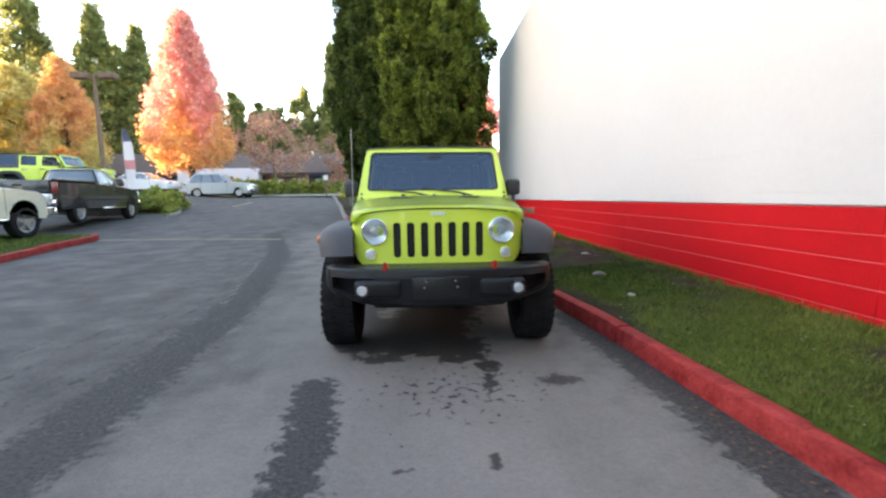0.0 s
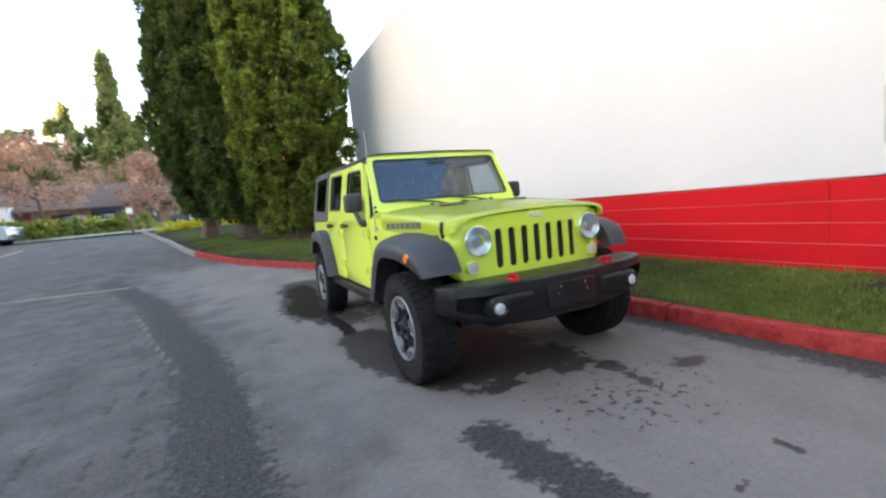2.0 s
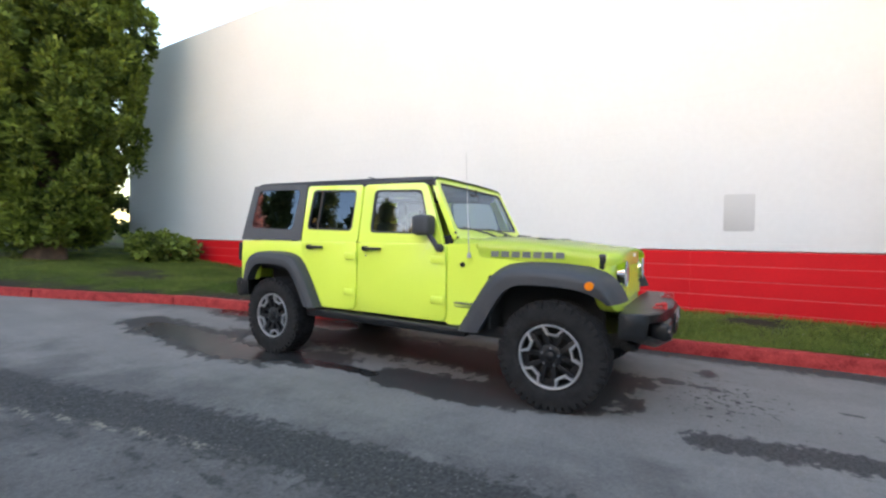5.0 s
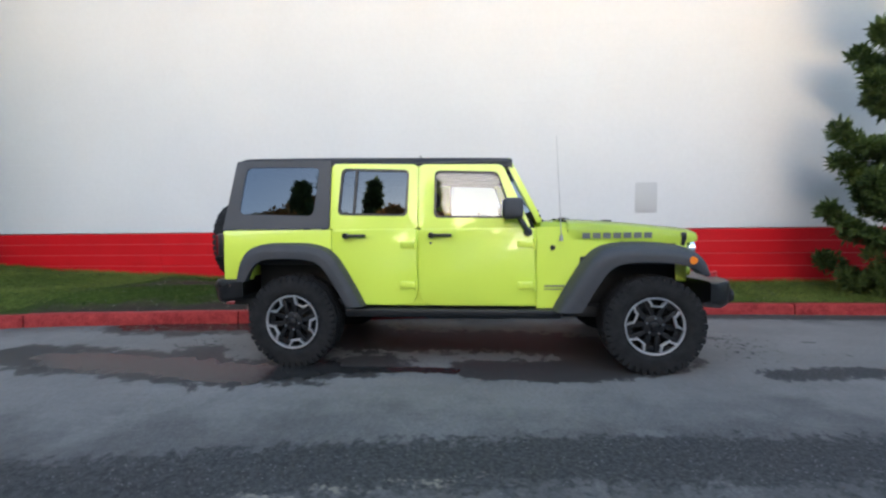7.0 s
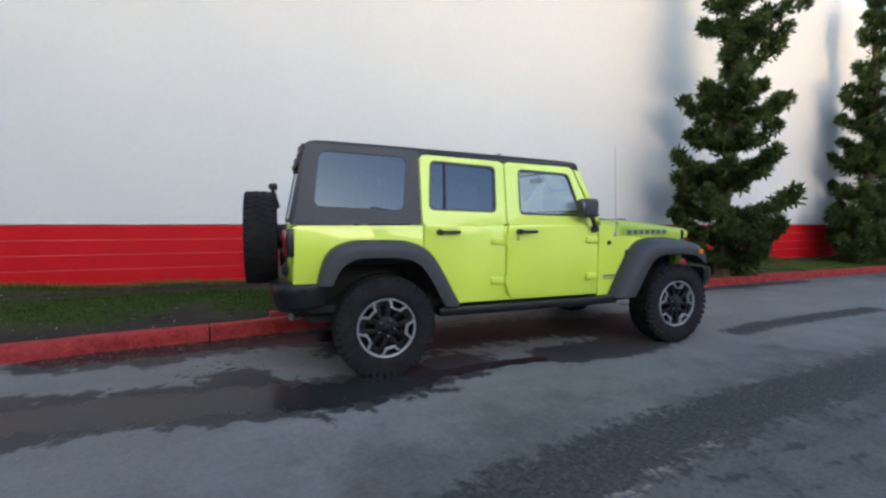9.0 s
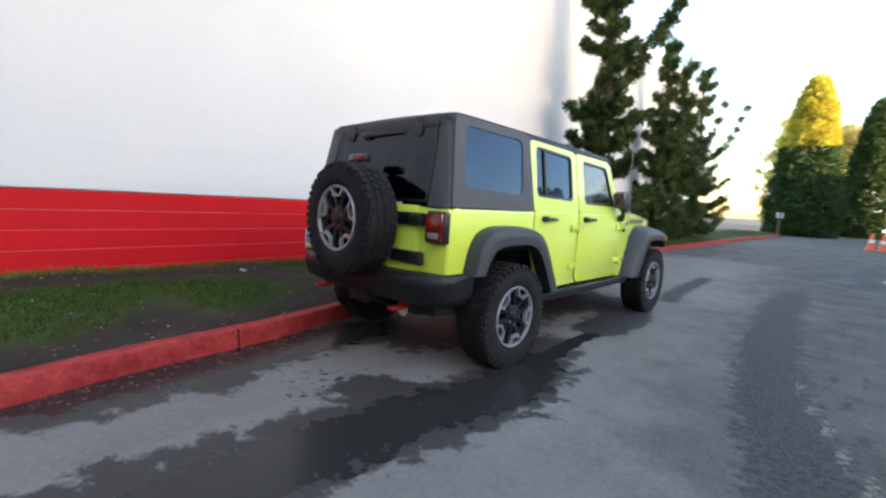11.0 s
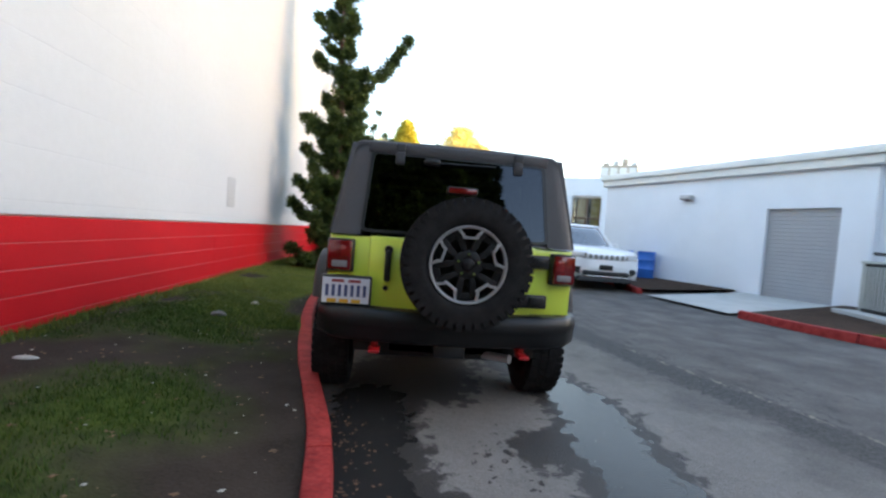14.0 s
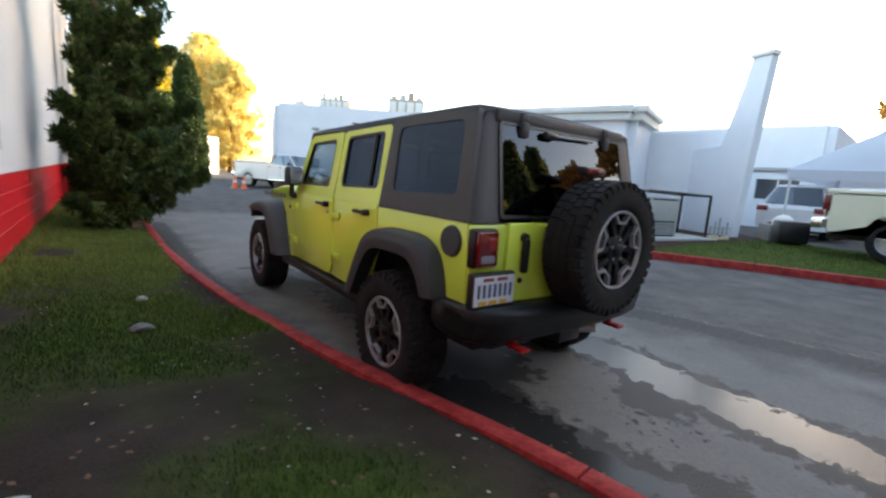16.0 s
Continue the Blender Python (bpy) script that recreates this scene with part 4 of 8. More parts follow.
# Added wood hidden behind the wing; its height keeps sun off lot and wall.
def sun_screen_wood():
    rng = np.random.default_rng(7)
    t = thing("sun_screen_wood", label="distant conifer wood added beyond the white buildings to block the low sun", category="trees", kind="stuff")
    c, r = [], []
    for y in np.arange(-8.0, 37, 2.2):
        top = 26.0 * rng.uniform(0.95, 1.05)
        for _ in range(46):
            u = rng.random()
            w = 4.2 * (1 - u) + 0.8
            c.append((-112 + rng.uniform(-w, w), y + rng.uniform(-w, w) * 0.8, 0.3 + top * u))
            r.append(rng.uniform(0.9, 1.6))
    v, f = sprays(c, np.array(r), 80000, 1.15, rng, 0.6, 0, 0.2)
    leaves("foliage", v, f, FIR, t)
    # Unseen solid ridge added inside the wood so no sun leaks through.
    bm = bmesh.new()
    rows = []
    for y in np.arange(-11, 40, 3.0):
        h = 23.5 * (1 if -9 < y < 36 else 0.75)
        rows.append([bm.verts.new((x, y, z)) for x, z in ((-140, 0), (-124, h * 0.8), (-116, h), (-114, h * 0.9), (-112, 0))])
    for a, b in zip(rows, rows[1:]):
        for i in range(4):
            bm.faces.new((a[i], a[i + 1], b[i + 1], b[i]))
    part("sun_screen_slope", bm, SOIL, t)
    return t


sun_screen_wood()
# trees north-west of the lot, seen in the windows' reflections
for i, (x, y, h, w) in enumerate(((-60, 27, 30, 8), (-63, 20, 29, 8), (-62, 10, 28, 7), (-50, 26, 23, 7), (-53, 51, 27, 10), (-61, 53, 28, 10))):
    cone_tree((x, y, 0.9), h, w, 80 + i, 9000, FIR, "dark fir north-west of the lot", "firs north-west of the lot", 1.0, "fir_tree", 0.8)
for i, (x, y, h, w) in enumerate(((-50, 1, 17, 8), (-50, 7, 18, 8), (-52, 14, 20, 9), (-44, 19, 17, 8), (-42, 25, 17, 8), (-53, 27, 22, 9), (-38, 29.5, 13, 7))):
    round_tree((x, y, 0.9), h, w, 2.0, 90 + i, 6000, LEAF_ORANGE, "orange autumn tree north-west of the lot", "autumn trees north-west of the lot", 0.8)


def shrub_row(name, line, h, w, seed, n, material, label, size=0.14):
    rng = np.random.default_rng(seed)
    t = thing(name, label=label, category="shrub", kind="stuff")
    c, r = [], []
    for (ax, ay), (bx, by) in zip(line, line[1:]):
        k = max(3, int(math.hypot(bx - ax, by - ay) / 0.3))
        for _ in range(k * 5):
            u = rng.random()
            x, y = ax + (bx - ax) * u + rng.uniform(-w / 2, w / 2), ay + (by - ay) * u + rng.uniform(-w / 2, w / 2)
            c.append((x, y, ground_z(x, y) + rng.uniform(0.1, 1) * h * 0.8))
            r.append(rng.uniform(0.2, 0.34))
    v, f = sprays(c, np.array(r), n, size, rng, 0.7, 0, 0.3)
    leaves("foliage", v, f, material, t)
    return t


shrub_row("hedge", [(-17.5, 33), (-6.5, 33.5)], 1.5, 1.8, 101, 9000, SHRUB, "long low hedge along the street", 0.22)
shrub_row("shrub_bed", [(-12.0, 17.0), (-14.0, 20.2), (-15.6, 23.0)], 0.9, 1.8, 102, 8000, SHRUB, "low dark green shrubs in a kerbed bed", 0.16)
shrub_row("ground_cover", [(-4.3, 24.5), (-1.5, 25.5), (1.5, 25)], 0.55, 2.2, 103, 9000, GOLD_SHRUB, "bright golden ground cover at the lawn's edge", 0.16)
shrub_row("shrub", [(1.7, 11.4), (2.7, 11.2)], 1.0, 0.8, 104, 5000, CYPRESS, "dark rounded shrub at the wall's corner", 0.13)
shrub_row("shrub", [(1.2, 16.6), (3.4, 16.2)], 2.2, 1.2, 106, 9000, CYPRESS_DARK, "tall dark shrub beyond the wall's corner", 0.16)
shrub_row("shrub", [(2.3, -5.6), (2.2, -4.4)], 0.25, 0.5, 105, 1500, PINE, "low sprouting shrub at the foot of a pine", 0.1)


# ---- white buildings across the yard ----
def wall_run(name, a, b, h, thick, material, label, holes=(), z0=-0.2, coping=0.0):
    """A straight wall from a to b, with openings (from, to, bottom, top) that go through."""
    a, b = Vector(a), Vector(b)
    L = (b - a).length
    turn = math.degrees(math.atan2(b.y - a.y, b.x - a.x))
    t = thing(name, (a.x, a.y, ground_z(a.x, a.y)), turn, label=label, category="wall", kind="structure")
    x = 0.0
    for u0, u1, lo, hi in sorted(holes):
        if u0 > x:
            boxed("wall_panel", (x, 0, z0), (u0, thick, h), material, t, bevel=0)
        if lo > z0:
            boxed("wall_panel", (u0, 0, z0), (u1, thick, lo), material, t, bevel=0)
        boxed("wall_panel", (u0, 0, hi), (u1, thick, h), material, t, bevel=0)
        x = u1
    boxed("wall_panel", (x, 0, z0), (L, thick, h), material, t, bevel=0)
    if coping:
        boxed("fascia", (-0.12, -0.10, h), (L + 0.1, thick + 0.16, h + 0.22), TRIM_WHITE, t, bevel=0.02)
        boxed("coping", (-0.18, -0.10, h + 0.222), (L + 0.15, thick + 0.26, h + coping), TRIM_WHITE, t, bevel=0.015)
    return t


# low wing with the roller door: from its far end to the near corner
wing_far, wing_near = (-7.85, -10.1), (-10.3, -2.35)
wing = wall_run("wall_wing", wing_near, wing_far, 3.3, 0.25, WHITE_PAINT, "low white wing with a pale overhanging roof edge", [(0.62, 2.25, 0.0, 2.36)], coping=0.42)
door = thing("roller_door", (0, 0, 0), label="closed grey ribbed roller door in the white wing", category="door", kind="structure")
door.matrix_basis = wing.matrix_basis.copy()
for i in range(23):
    boxed("slat", (0.60, 0.12, 0.02 + i * 0.102), (2.27, 0.15, 0.12 + i * 0.102), SHUTTER, door, bevel=0.004, seg=1)
boxed("backing", (0.60, 0.08, 0.0), (2.27, 0.118, 2.36), SHUTTER, door, bevel=0)
boxed("frame", (0.62, 0.0, 2.33), (2.25, 0.10, 2.358), GALV, door, bevel=0.004)
wd = (Vector(wing_far) - Vector(wing_near)).normalized()
wb = Vector((-wd.y, wd.x))
if wb.x > 0:
    wb = -wb
back = Vector(wing_near) + wb * 2.4
wall_run("wall_wing_end", back, wing_near, 3.3, 0.25, WHITE_PAINT, "short white end wall of the wing", coping=0.42)
wall_run("wall_yard", (-12.95, -0.35), back, 3.2, 0.25, WHITE_PAINT, "white yard wall behind the cooling unit", coping=0.0)
roof_pts = [wing_near, wing_far, tuple(Vector(wing_far) + wb * 6), tuple(Vector(wing_near) + wb * 6)]
bm = bmesh.new()
slab(bm, roof_pts, 0.1, Matrix.Translation((0, 0, 3.45)))
tagged(part("roof_wing", bm, KERB_GREY), "flat grey roof of the white wing", "roof", kind="structure")
wall_run("wall_wing_south", wing_far, Vector(wing_far) + wb * 6, 3.3, 0.25, WHITE_PAINT, "white south end wall of the wing")
# taller block set back beyond, with a glazed entrance and plant on the roof
far_a, far_b = (-12.9, -16.0), (-5.7, -21.0)
block = wall_run("wall_block", far_a, far_b, 4.62, 0.3, WHITE_PAINT, "taller white block with a glazed entrance", [(2.40, 4.0, 0.3, 3.60)], coping=0.0)
wall_run("wall_block_end", far_b, (-8.4, -31.0), 4.62, 0.3, WHITE_PAINT, "white end wall of the far block")
wall_run("wall_block_side", (-18.0, -12.0), far_a, 4.62, 0.3, WHITE_PAINT, "white side wall of the far block")
win = thing("window_entrance", label="tall glazed entrance in a brown timber frame", category="window", kind="structure")
win.matrix_basis = block.matrix_basis.copy()
for u in (2.41, 3.17, 3.92):
    boxed("window_frame", (u, 0.02, 0.3), (u + 0.07, 0.14, 3.5), WOOD_POLE, win, bevel=0.006)
boxed("window_frame", (2.41, 0.02, 3.5), (3.99, 0.16, 3.59), TRIM_WHITE, win, bevel=0.006)
boxed("window_frame", (2.48, 0.03, 2.3), (3.92, 0.12, 2.38), WOOD_POLE, win, bevel=0.006)
BLIND = surface("warm_amber_blind", (0.42, 0.30, 0.13), 0.7, vary=0.2, scale=2)
for u in (2.49, 3.25):
    boxed("pane", (u, 0.06, 2.38), (u + 0.66, 0.07, 3.5), PANE, win, bevel=0)
    boxed("pane", (u, 0.06, 0.3), (u + 0.66, 0.07, 2.3), PANE, win, bevel=0)
    boxed("blind", (u + 0.04, -0.10, 1.0), (u + 0.5, -0.08, 3.48), BLIND, win, bevel=0.004)
boxed("dark_lobby", (2.3, -0.9, 0.0), (4.1, -0.86, 3.7), DARK, win, bevel=0)
for u, w, h, n in ((0.75, 2.0, 1.15, 4), (5.1, 1.6, 0.75, 5), (7.6, 0.5, 0.35, 3)):
    unit = thing("rooftop_unit", tuple(block.matrix_basis @ Vector((u, 0.0, 4.60))), math.degrees(block.rotation_euler.z), label="weathered louvred cooling unit on the flat roof", category="cooling unit", group="rooftop units")
    boxed("casing", (0, -1.5, 0.0), (w, -0.4, h * 0.72), UNIT_TAN, unit, bevel=0.03)
    for k in range(n):
        bm = bmesh.new()
        x = w * (k + 0.5) / n
        rod(bm, (x, -0.9, h * 0.70), (x, -0.9, h + 0.12 * ((k * 5) % 3 - 1)), w / n * 0.36, w / n * 0.33, 12)
        part("flue", bm, UNIT_TAN if k % 2 else GALV, unit)
        boxed("louvre", (x - w / n * 0.4, -0.40, h * 0.1), (x + w / n * 0.4, -0.37, h * 0.6), TRIM_WHITE, unit, bevel=0.005)
bm = bmesh.new()
slab(bm, [far_a, far_b, (-8.4, -31.0), (-20, -27), (-18, -12.0)], 0.1, Matrix.Translation((0, 0, 4.75)))
tagged(part("roof_block", bm, KERB_GREY), "flat grey roof of the far block", "roof", kind="structure")
# far white shed beyond the pickup
wall_run("wall_shed", (-2.6, -42), (-6.6, -43.5), 3.6, 0.3, WHITE_PAINT, "distant white shed wall", [(0.6, 1.6, 0.0, 1.9)])
# tapering sign pylon and the buildings behind it
bm = bmesh.new()
slab(bm, [(-1.9, 0), (0.45, 0), (0.75, 5.05), (0.22, 5.05), (0.02, 4.1), (-0.22, 3.2), (-0.34, 2.7), (-1.9, 2.6)], 0.26, Matrix.Translation((-12.35, -0.05, 0.2)) @ pose(0, 0, 0, 90, 0, 70), 0.02)
pylon = thing("sign_pylon", label="tall white tapering pylon rising above the yard wall", category="pylon", kind="structure")
part("pylon_body", bm, WHITE_PAINT, pylon)
bm = bmesh.new()
slab(bm, [(0.18, 5.05), (0.80, 5.05), (0.80, 5.16), (0.18, 5.16)], 0.32, Matrix.Translation((-12.35, -0.05, 0.2)) @ pose(0, 0, 0, 90, 0, 70), 0.01)
part("cap", bm, TRIM_WHITE, pylon)
show = wall_run("wall_showroom", (-22.2, -0.35), (-21.4, -10.0), 4.55, 0.3, WHITE_PAINT, "pale showroom wall behind the tents", [(0.6, 2.2, 1.3, 2.2), (2.6, 4.2, 1.3, 2.2), (4.6, 6.2, 1.3, 2.2)])
wall_run("wall_showroom_end", (-30.0, -1.0), (-22.2, -0.35), 4.55, 0.3, WHITE_PAINT, "pale end wall of the showroom")
band = boxed("fascia_band", (-0.05, 0.302, 2.55), (9.7, 0.42, 2.72), SHUTTER, show, "grey fascia above the windows", bevel=0.01)
for u in (0.6, 2.6, 4.6):
    w = boxed("window", (u, 0.10, 1.3), (u + 1.6, 0.12, 2.2), CAR_GLASS, show, bevel=0)
    boxed("mullion", (u + 0.77, 0.12, 1.3), (u + 0.83, 0.17, 2.2), TRIM_WHITE, w, bevel=0.004)
wall_run("wall_far_depot", (-44, 18), (-40, -14), 3.4, 0.3, WHITE_PAINT, "long pale depot wall closing the lot behind the tents")


def lamp_head(at, turn):
    t = thing("wall_lamp", at, turn, label="small weathered flood lamp on the white wall", category="lamp", group="wall lamps")
    boxed("housing", (-0.18, -0.22, -0.07), (0.18, 0.0, 0.07), GALV, t, bevel=0.03)
    boxed("lens", (-0.15, -0.2, -0.085), (0.15, -0.03, -0.072), LENS_WHITE, t, bevel=0.003)
    return t


wt = math.degrees(wing.rotation_euler.z)
for u, z in ((4.6, 2.75),):
    lamp_head(tuple(wing.matrix_basis @ Vector((u, 0.25, z))), wt + 180)
lamp_head(tuple(block.matrix_basis @ Vector((6.7, 0.30, 3.35))), math.degrees(block.rotation_euler.z) + 180)

# ---- street front: long low shops under a brown roof ----
shops = thing("shop_row", (0, 50, Z1), 3, label="long low shops under a brown shingle roof", category="building")
boxed("wall", (-75, 0, 0), (14, 9, 3.0), TAN_WALL, shops, bevel=0)
bm = bmesh.new()
slab(bm, [(-1.6, 2.7), (4.5, 5.4), (10, 2.9), (10, 2.75), (4.5, 5.2), (-1.6, 2.55)], 91, Matrix.Translation((-76, 0, 0)) @ Matrix(((0, 0, 1, 0), (1, 0, 0, 0), (0, 1, 0, 0), (0, 0, 0, 1))))
part("roof", bm, BROWN_ROOF, shops)
for k in range(26):
    x = -73 + k * 3.3
    w = boxed("window", (x, -0.06, 0.5), (x + 2.2, 0.0, 2.3), CAR_GLASS, shops, bevel=0.01)
    if k % 4 == 1:
        boxed("door", (x + 2.4, -0.06, 0.0), (x + 3.2, 0.0, 2.1), TRIM_WHITE, shops, bevel=0.01)
SIGN_COLOURS = [surface("shop_sign_red", (0.42, 0.08, 0.08), 0.6), surface("shop_sign_white", (0.66, 0.64, 0.60), 0.6), surface("shop_sign_blue", (0.10, 0.18, 0.36), 0.6), surface("shop_sign_tan", (0.50, 0.36, 0.22), 0.6)]
for k in range(20):
    x = -72 + k * 4.2
    boxed("sign_panel", (x, -0.12, 2.32), (x + 2.6, -0.065, 2.56), SIGN_COLOURS[(k * 7) % 4], shops, bevel=0.01)
    boxed("pier", (x - 0.5, -0.10, 0.0), (x - 0.1, 0.0, 2.6), SIGN_COLOURS[(k * 3 + 1) % 4 if k % 3 else 3], shops, bevel=0.01)
boxed("gable", (-27, -1.9, 0), (-18.5, -0.1, 3.2), WHITE_PAINT, shops, bevel=0.02)
for x in np.arange(-70, 12, 6.6):
    boxed("post", (x, -1.5, 0), (x + 0.16, -1.34, 2.6), WOOD_POLE, shops, bevel=0.01)

# ---- the lime off-road car ----
def waist(z):
    """Half width of the body side: upright below the belt line, leaning in above it."""
    return 0.80 if z <= 1.17 else 0.80 - 0.165 * (z - 1.17)


def side_panel(bm, outline, depth, s, off=0.0, width=waist):
    """A body panel on one side (s = -1 or 1) from an outline in y and z."""
    o = [bm.verts.new((s * (width(z) + off), y, z)) for y, z in outline]
    i = [bm.verts.new((s * (width(z) + off - depth), y, z)) for y, z in outline]
    n = len(outline)
    face = bm.faces.new(o)
    bm.faces.new(i[::-1])
    for a in range(n):
        b = (a + 1) % n
        bm.faces.new((o[a], o[b], i[b], i[a]))
    bmesh.ops.bevel(bm, geom=list(face.edges), offset=0.006, segments=2, profile=0.5, affect="EDGES", clamp_overlap=True)


def ring_panel(bm, place, outer, inner, depth_place):
    """A frame between two outlines with equally many points; place maps (u, v), depth_place its back."""
    n = len(outer)
    loops = [[bm.verts.new(f(u, v)) for u, v in line] for line, f in ((outer, place), (inner, place), (inner, depth_place), (outer, depth_place))]
    for a, b in zip(loops, loops[1:] + loops[:1]):
        for k in range(n):
            j = (k + 1) % n
            bm.faces.new((a[k], a[j], b[j], b[k]))


def sheet(bm, place, outline):
    bm.faces.new([bm.verts.new(place(u, v)) for u, v in outline])


def loft(bm, sections, closed=False, caps=True):
    rows = [[bm.verts.new(p) for p in s] for s in sections]
    n = len(rows[0])
    for a, b in zip(rows, rows[1:]):
        for k in range(n if closed else n - 1):
            j = (k + 1) % n
            bm.faces.new((a[k], a[j], b[j], b[k]))
    if closed and caps:
        bm.faces.new(rows[0])
        bm.faces.new(rows[-1][::-1])


def wheel(parent, at, side, lugs=True, r=0.395, w=0.25, turn=0.0):
    """Off-road wheel: treaded tyre, black rim with machined bright edges, hub and nuts. side: +1 faces +x."""
    hub = link("wheel", None, parent)
    hub.matrix_basis = Matrix.Translation(at) @ pose(0, 0, 0, 0, 90 * side, 0) @ pose(0, 0, 0, 0, 0, turn)
    bm = bmesh.new()
    h = w / 2
    lathe(bm, [(0.225, -h * 0.75), (0.245, -h * 0.95), (0.30, -h * 1.02), (0.345, -h * 0.99), (r - 0.022, -h * 0.86), (r - 0.010, -h * 0.6), (r - 0.008, 0), (r - 0.010, h * 0.6),
               (r - 0.022, h * 0.86), (0.345, h * 0.99), (0.335, h * 1.0), (0.30, h * 1.02), (0.27, h * 1.0), (0.245, h * 0.95), (0.225, h * 0.75), (0.20, h * 0.2), (0.20, -h * 0.4), (0.225, -h * 0.75)], Matrix(), 48)
    tyre = part("tyre", bm, RUBBER, hub, "black mud tyre with chunky tread" if lugs else "")
    if lugs:
        bm = bmesh.new()
        n = 42
        for k in range(n):
            a = 2 * math.pi * k / n
            for row, (z0, z1, ra, tw) in enumerate(((0.055, 0.118, 0.0, 0.0), (-0.118, -0.055, 0.5, 0.0), (0.006, 0.048, 0.25, 0.25), (-0.048, -0.006, 0.75, 0.25))):
                b = a + 2 * math.pi / n * ra
                m = pose(0, 0, 0, 0, 0, math.degrees(b))
                long = 0.020 + 0.007 * ((k + row) % 2)
                q = box(bm, (r - 0.022, -long, z0), (r - 0.001 - (0.004 if row < 2 else 0), long, z1 - (0.012 if (k % 2 and row < 2) else 0)), 0, 1, m)
            # shoulder cleats running down the side wall
            for z in (h * 0.93, -h * 0.93):
                m = pose(0, 0, 0, 0, 0, math.degrees(a))
                box(bm, (r - 0.060 - 0.012 * (k % 2), -0.017, z - 0.008), (r - 0.018, 0.017, z + 0.009), 0, 1, m)
        part("tread", bm, RUBBER, tyre)
    bm = bmesh.new()
    lathe(bm, [(0.226, h * 0.80), (0.230, h * 0.92), (0.226, h * 0.97), (0.215, h * 0.95), (0.211, h * 0.80)], Matrix(), 48)
    rim = part("rim", bm, ALLOY, hub, "black alloy rim with bright machined edges")
    bm = bmesh.new()
    lathe(bm, [(0.222, h * 0.82), (0.21, h * 0.5), (0.20, -h * 0.3), (0.02, -h * 0.2)], Matrix(), 40)
    part("barrel", bm, DARK, rim)
    for k in range(5):
        a = 72 * k + 90
        m = pose(0, 0, 0, 0, 0, a)
        for side in (-1, 1):
            # one arm of a twin spoke, from the hub out to the lip
            bm = bmesh.new()
            arm = [(0.060, 0.014), (0.120, 0.020), (0.200, 0.030), (0.206, 0.070), (0.150, 0.064), (0.100, 0.052), (0.060, 0.044)]
            slab(bm, [(u, v * side) for u, v in (arm if side > 0 else arm[::-1])], 0.030, Matrix.Translation((0, 0, h * 0.52)) @ m, 0.007)
            part("spoke", bm, WHEEL_BLACK, rim)
        bm = bmesh.new()
        slab(bm, [(0.165, -0.03), (0.206, -0.04), (0.206, 0.04), (0.165, 0.03)], 0.020, Matrix.Translation((0, 0, h * 0.50)) @ m, 0.004)
        part("spoke_web", bm, WHEEL_BLACK, rim)
        bm = bmesh.new()
        mm = pose(0, 0, 0, 0, 0, a + 36)
        pts = [(0.216, -0.082), (0.198, -0.078), (0.170, -0.048), (0.150, -0.044), (0.150, 0.044), (0.170, 0.048), (0.198, 0.078), (0.216, 0.082)]
        inn = [(0.218, -0.066), (0.201, -0.062), (0.178, -0.035), (0.162, -0.032), (0.162, 0.032), (0.178, 0.035), (0.201, 0.062), (0.218, 0.066)]
        slab(bm, pts + inn[::-1], 0.030, Matrix.Translation((0, 0, h * 0.70)) @ mm, 0.003)
        part("bright_edge", bm, ALLOY, rim)
        bm = bmesh.new()
        p = Matrix.Translation((0, 0, h * 0.70)) @ mm
        rod(bm, p @ Vector((0.063, 0, 0)), p @ Vector((0.063, 0, 0.024)), 0.011, 0.009, 6)
        part("wheel_nut", bm, CHROME, rim)
    bm = bmesh.new()
    lathe(bm, [(0.085, h * 0.55), (0.085, h * 0.74), (0.072, h * 0.80), (0.040, h * 0.80), (0.036, h * 0.90), (0.03, h * 0.94), (0.001, h * 0.95)], Matrix(), 28)
    part("hub_cap", bm, WHEEL_BLACK, rim)
    return hub


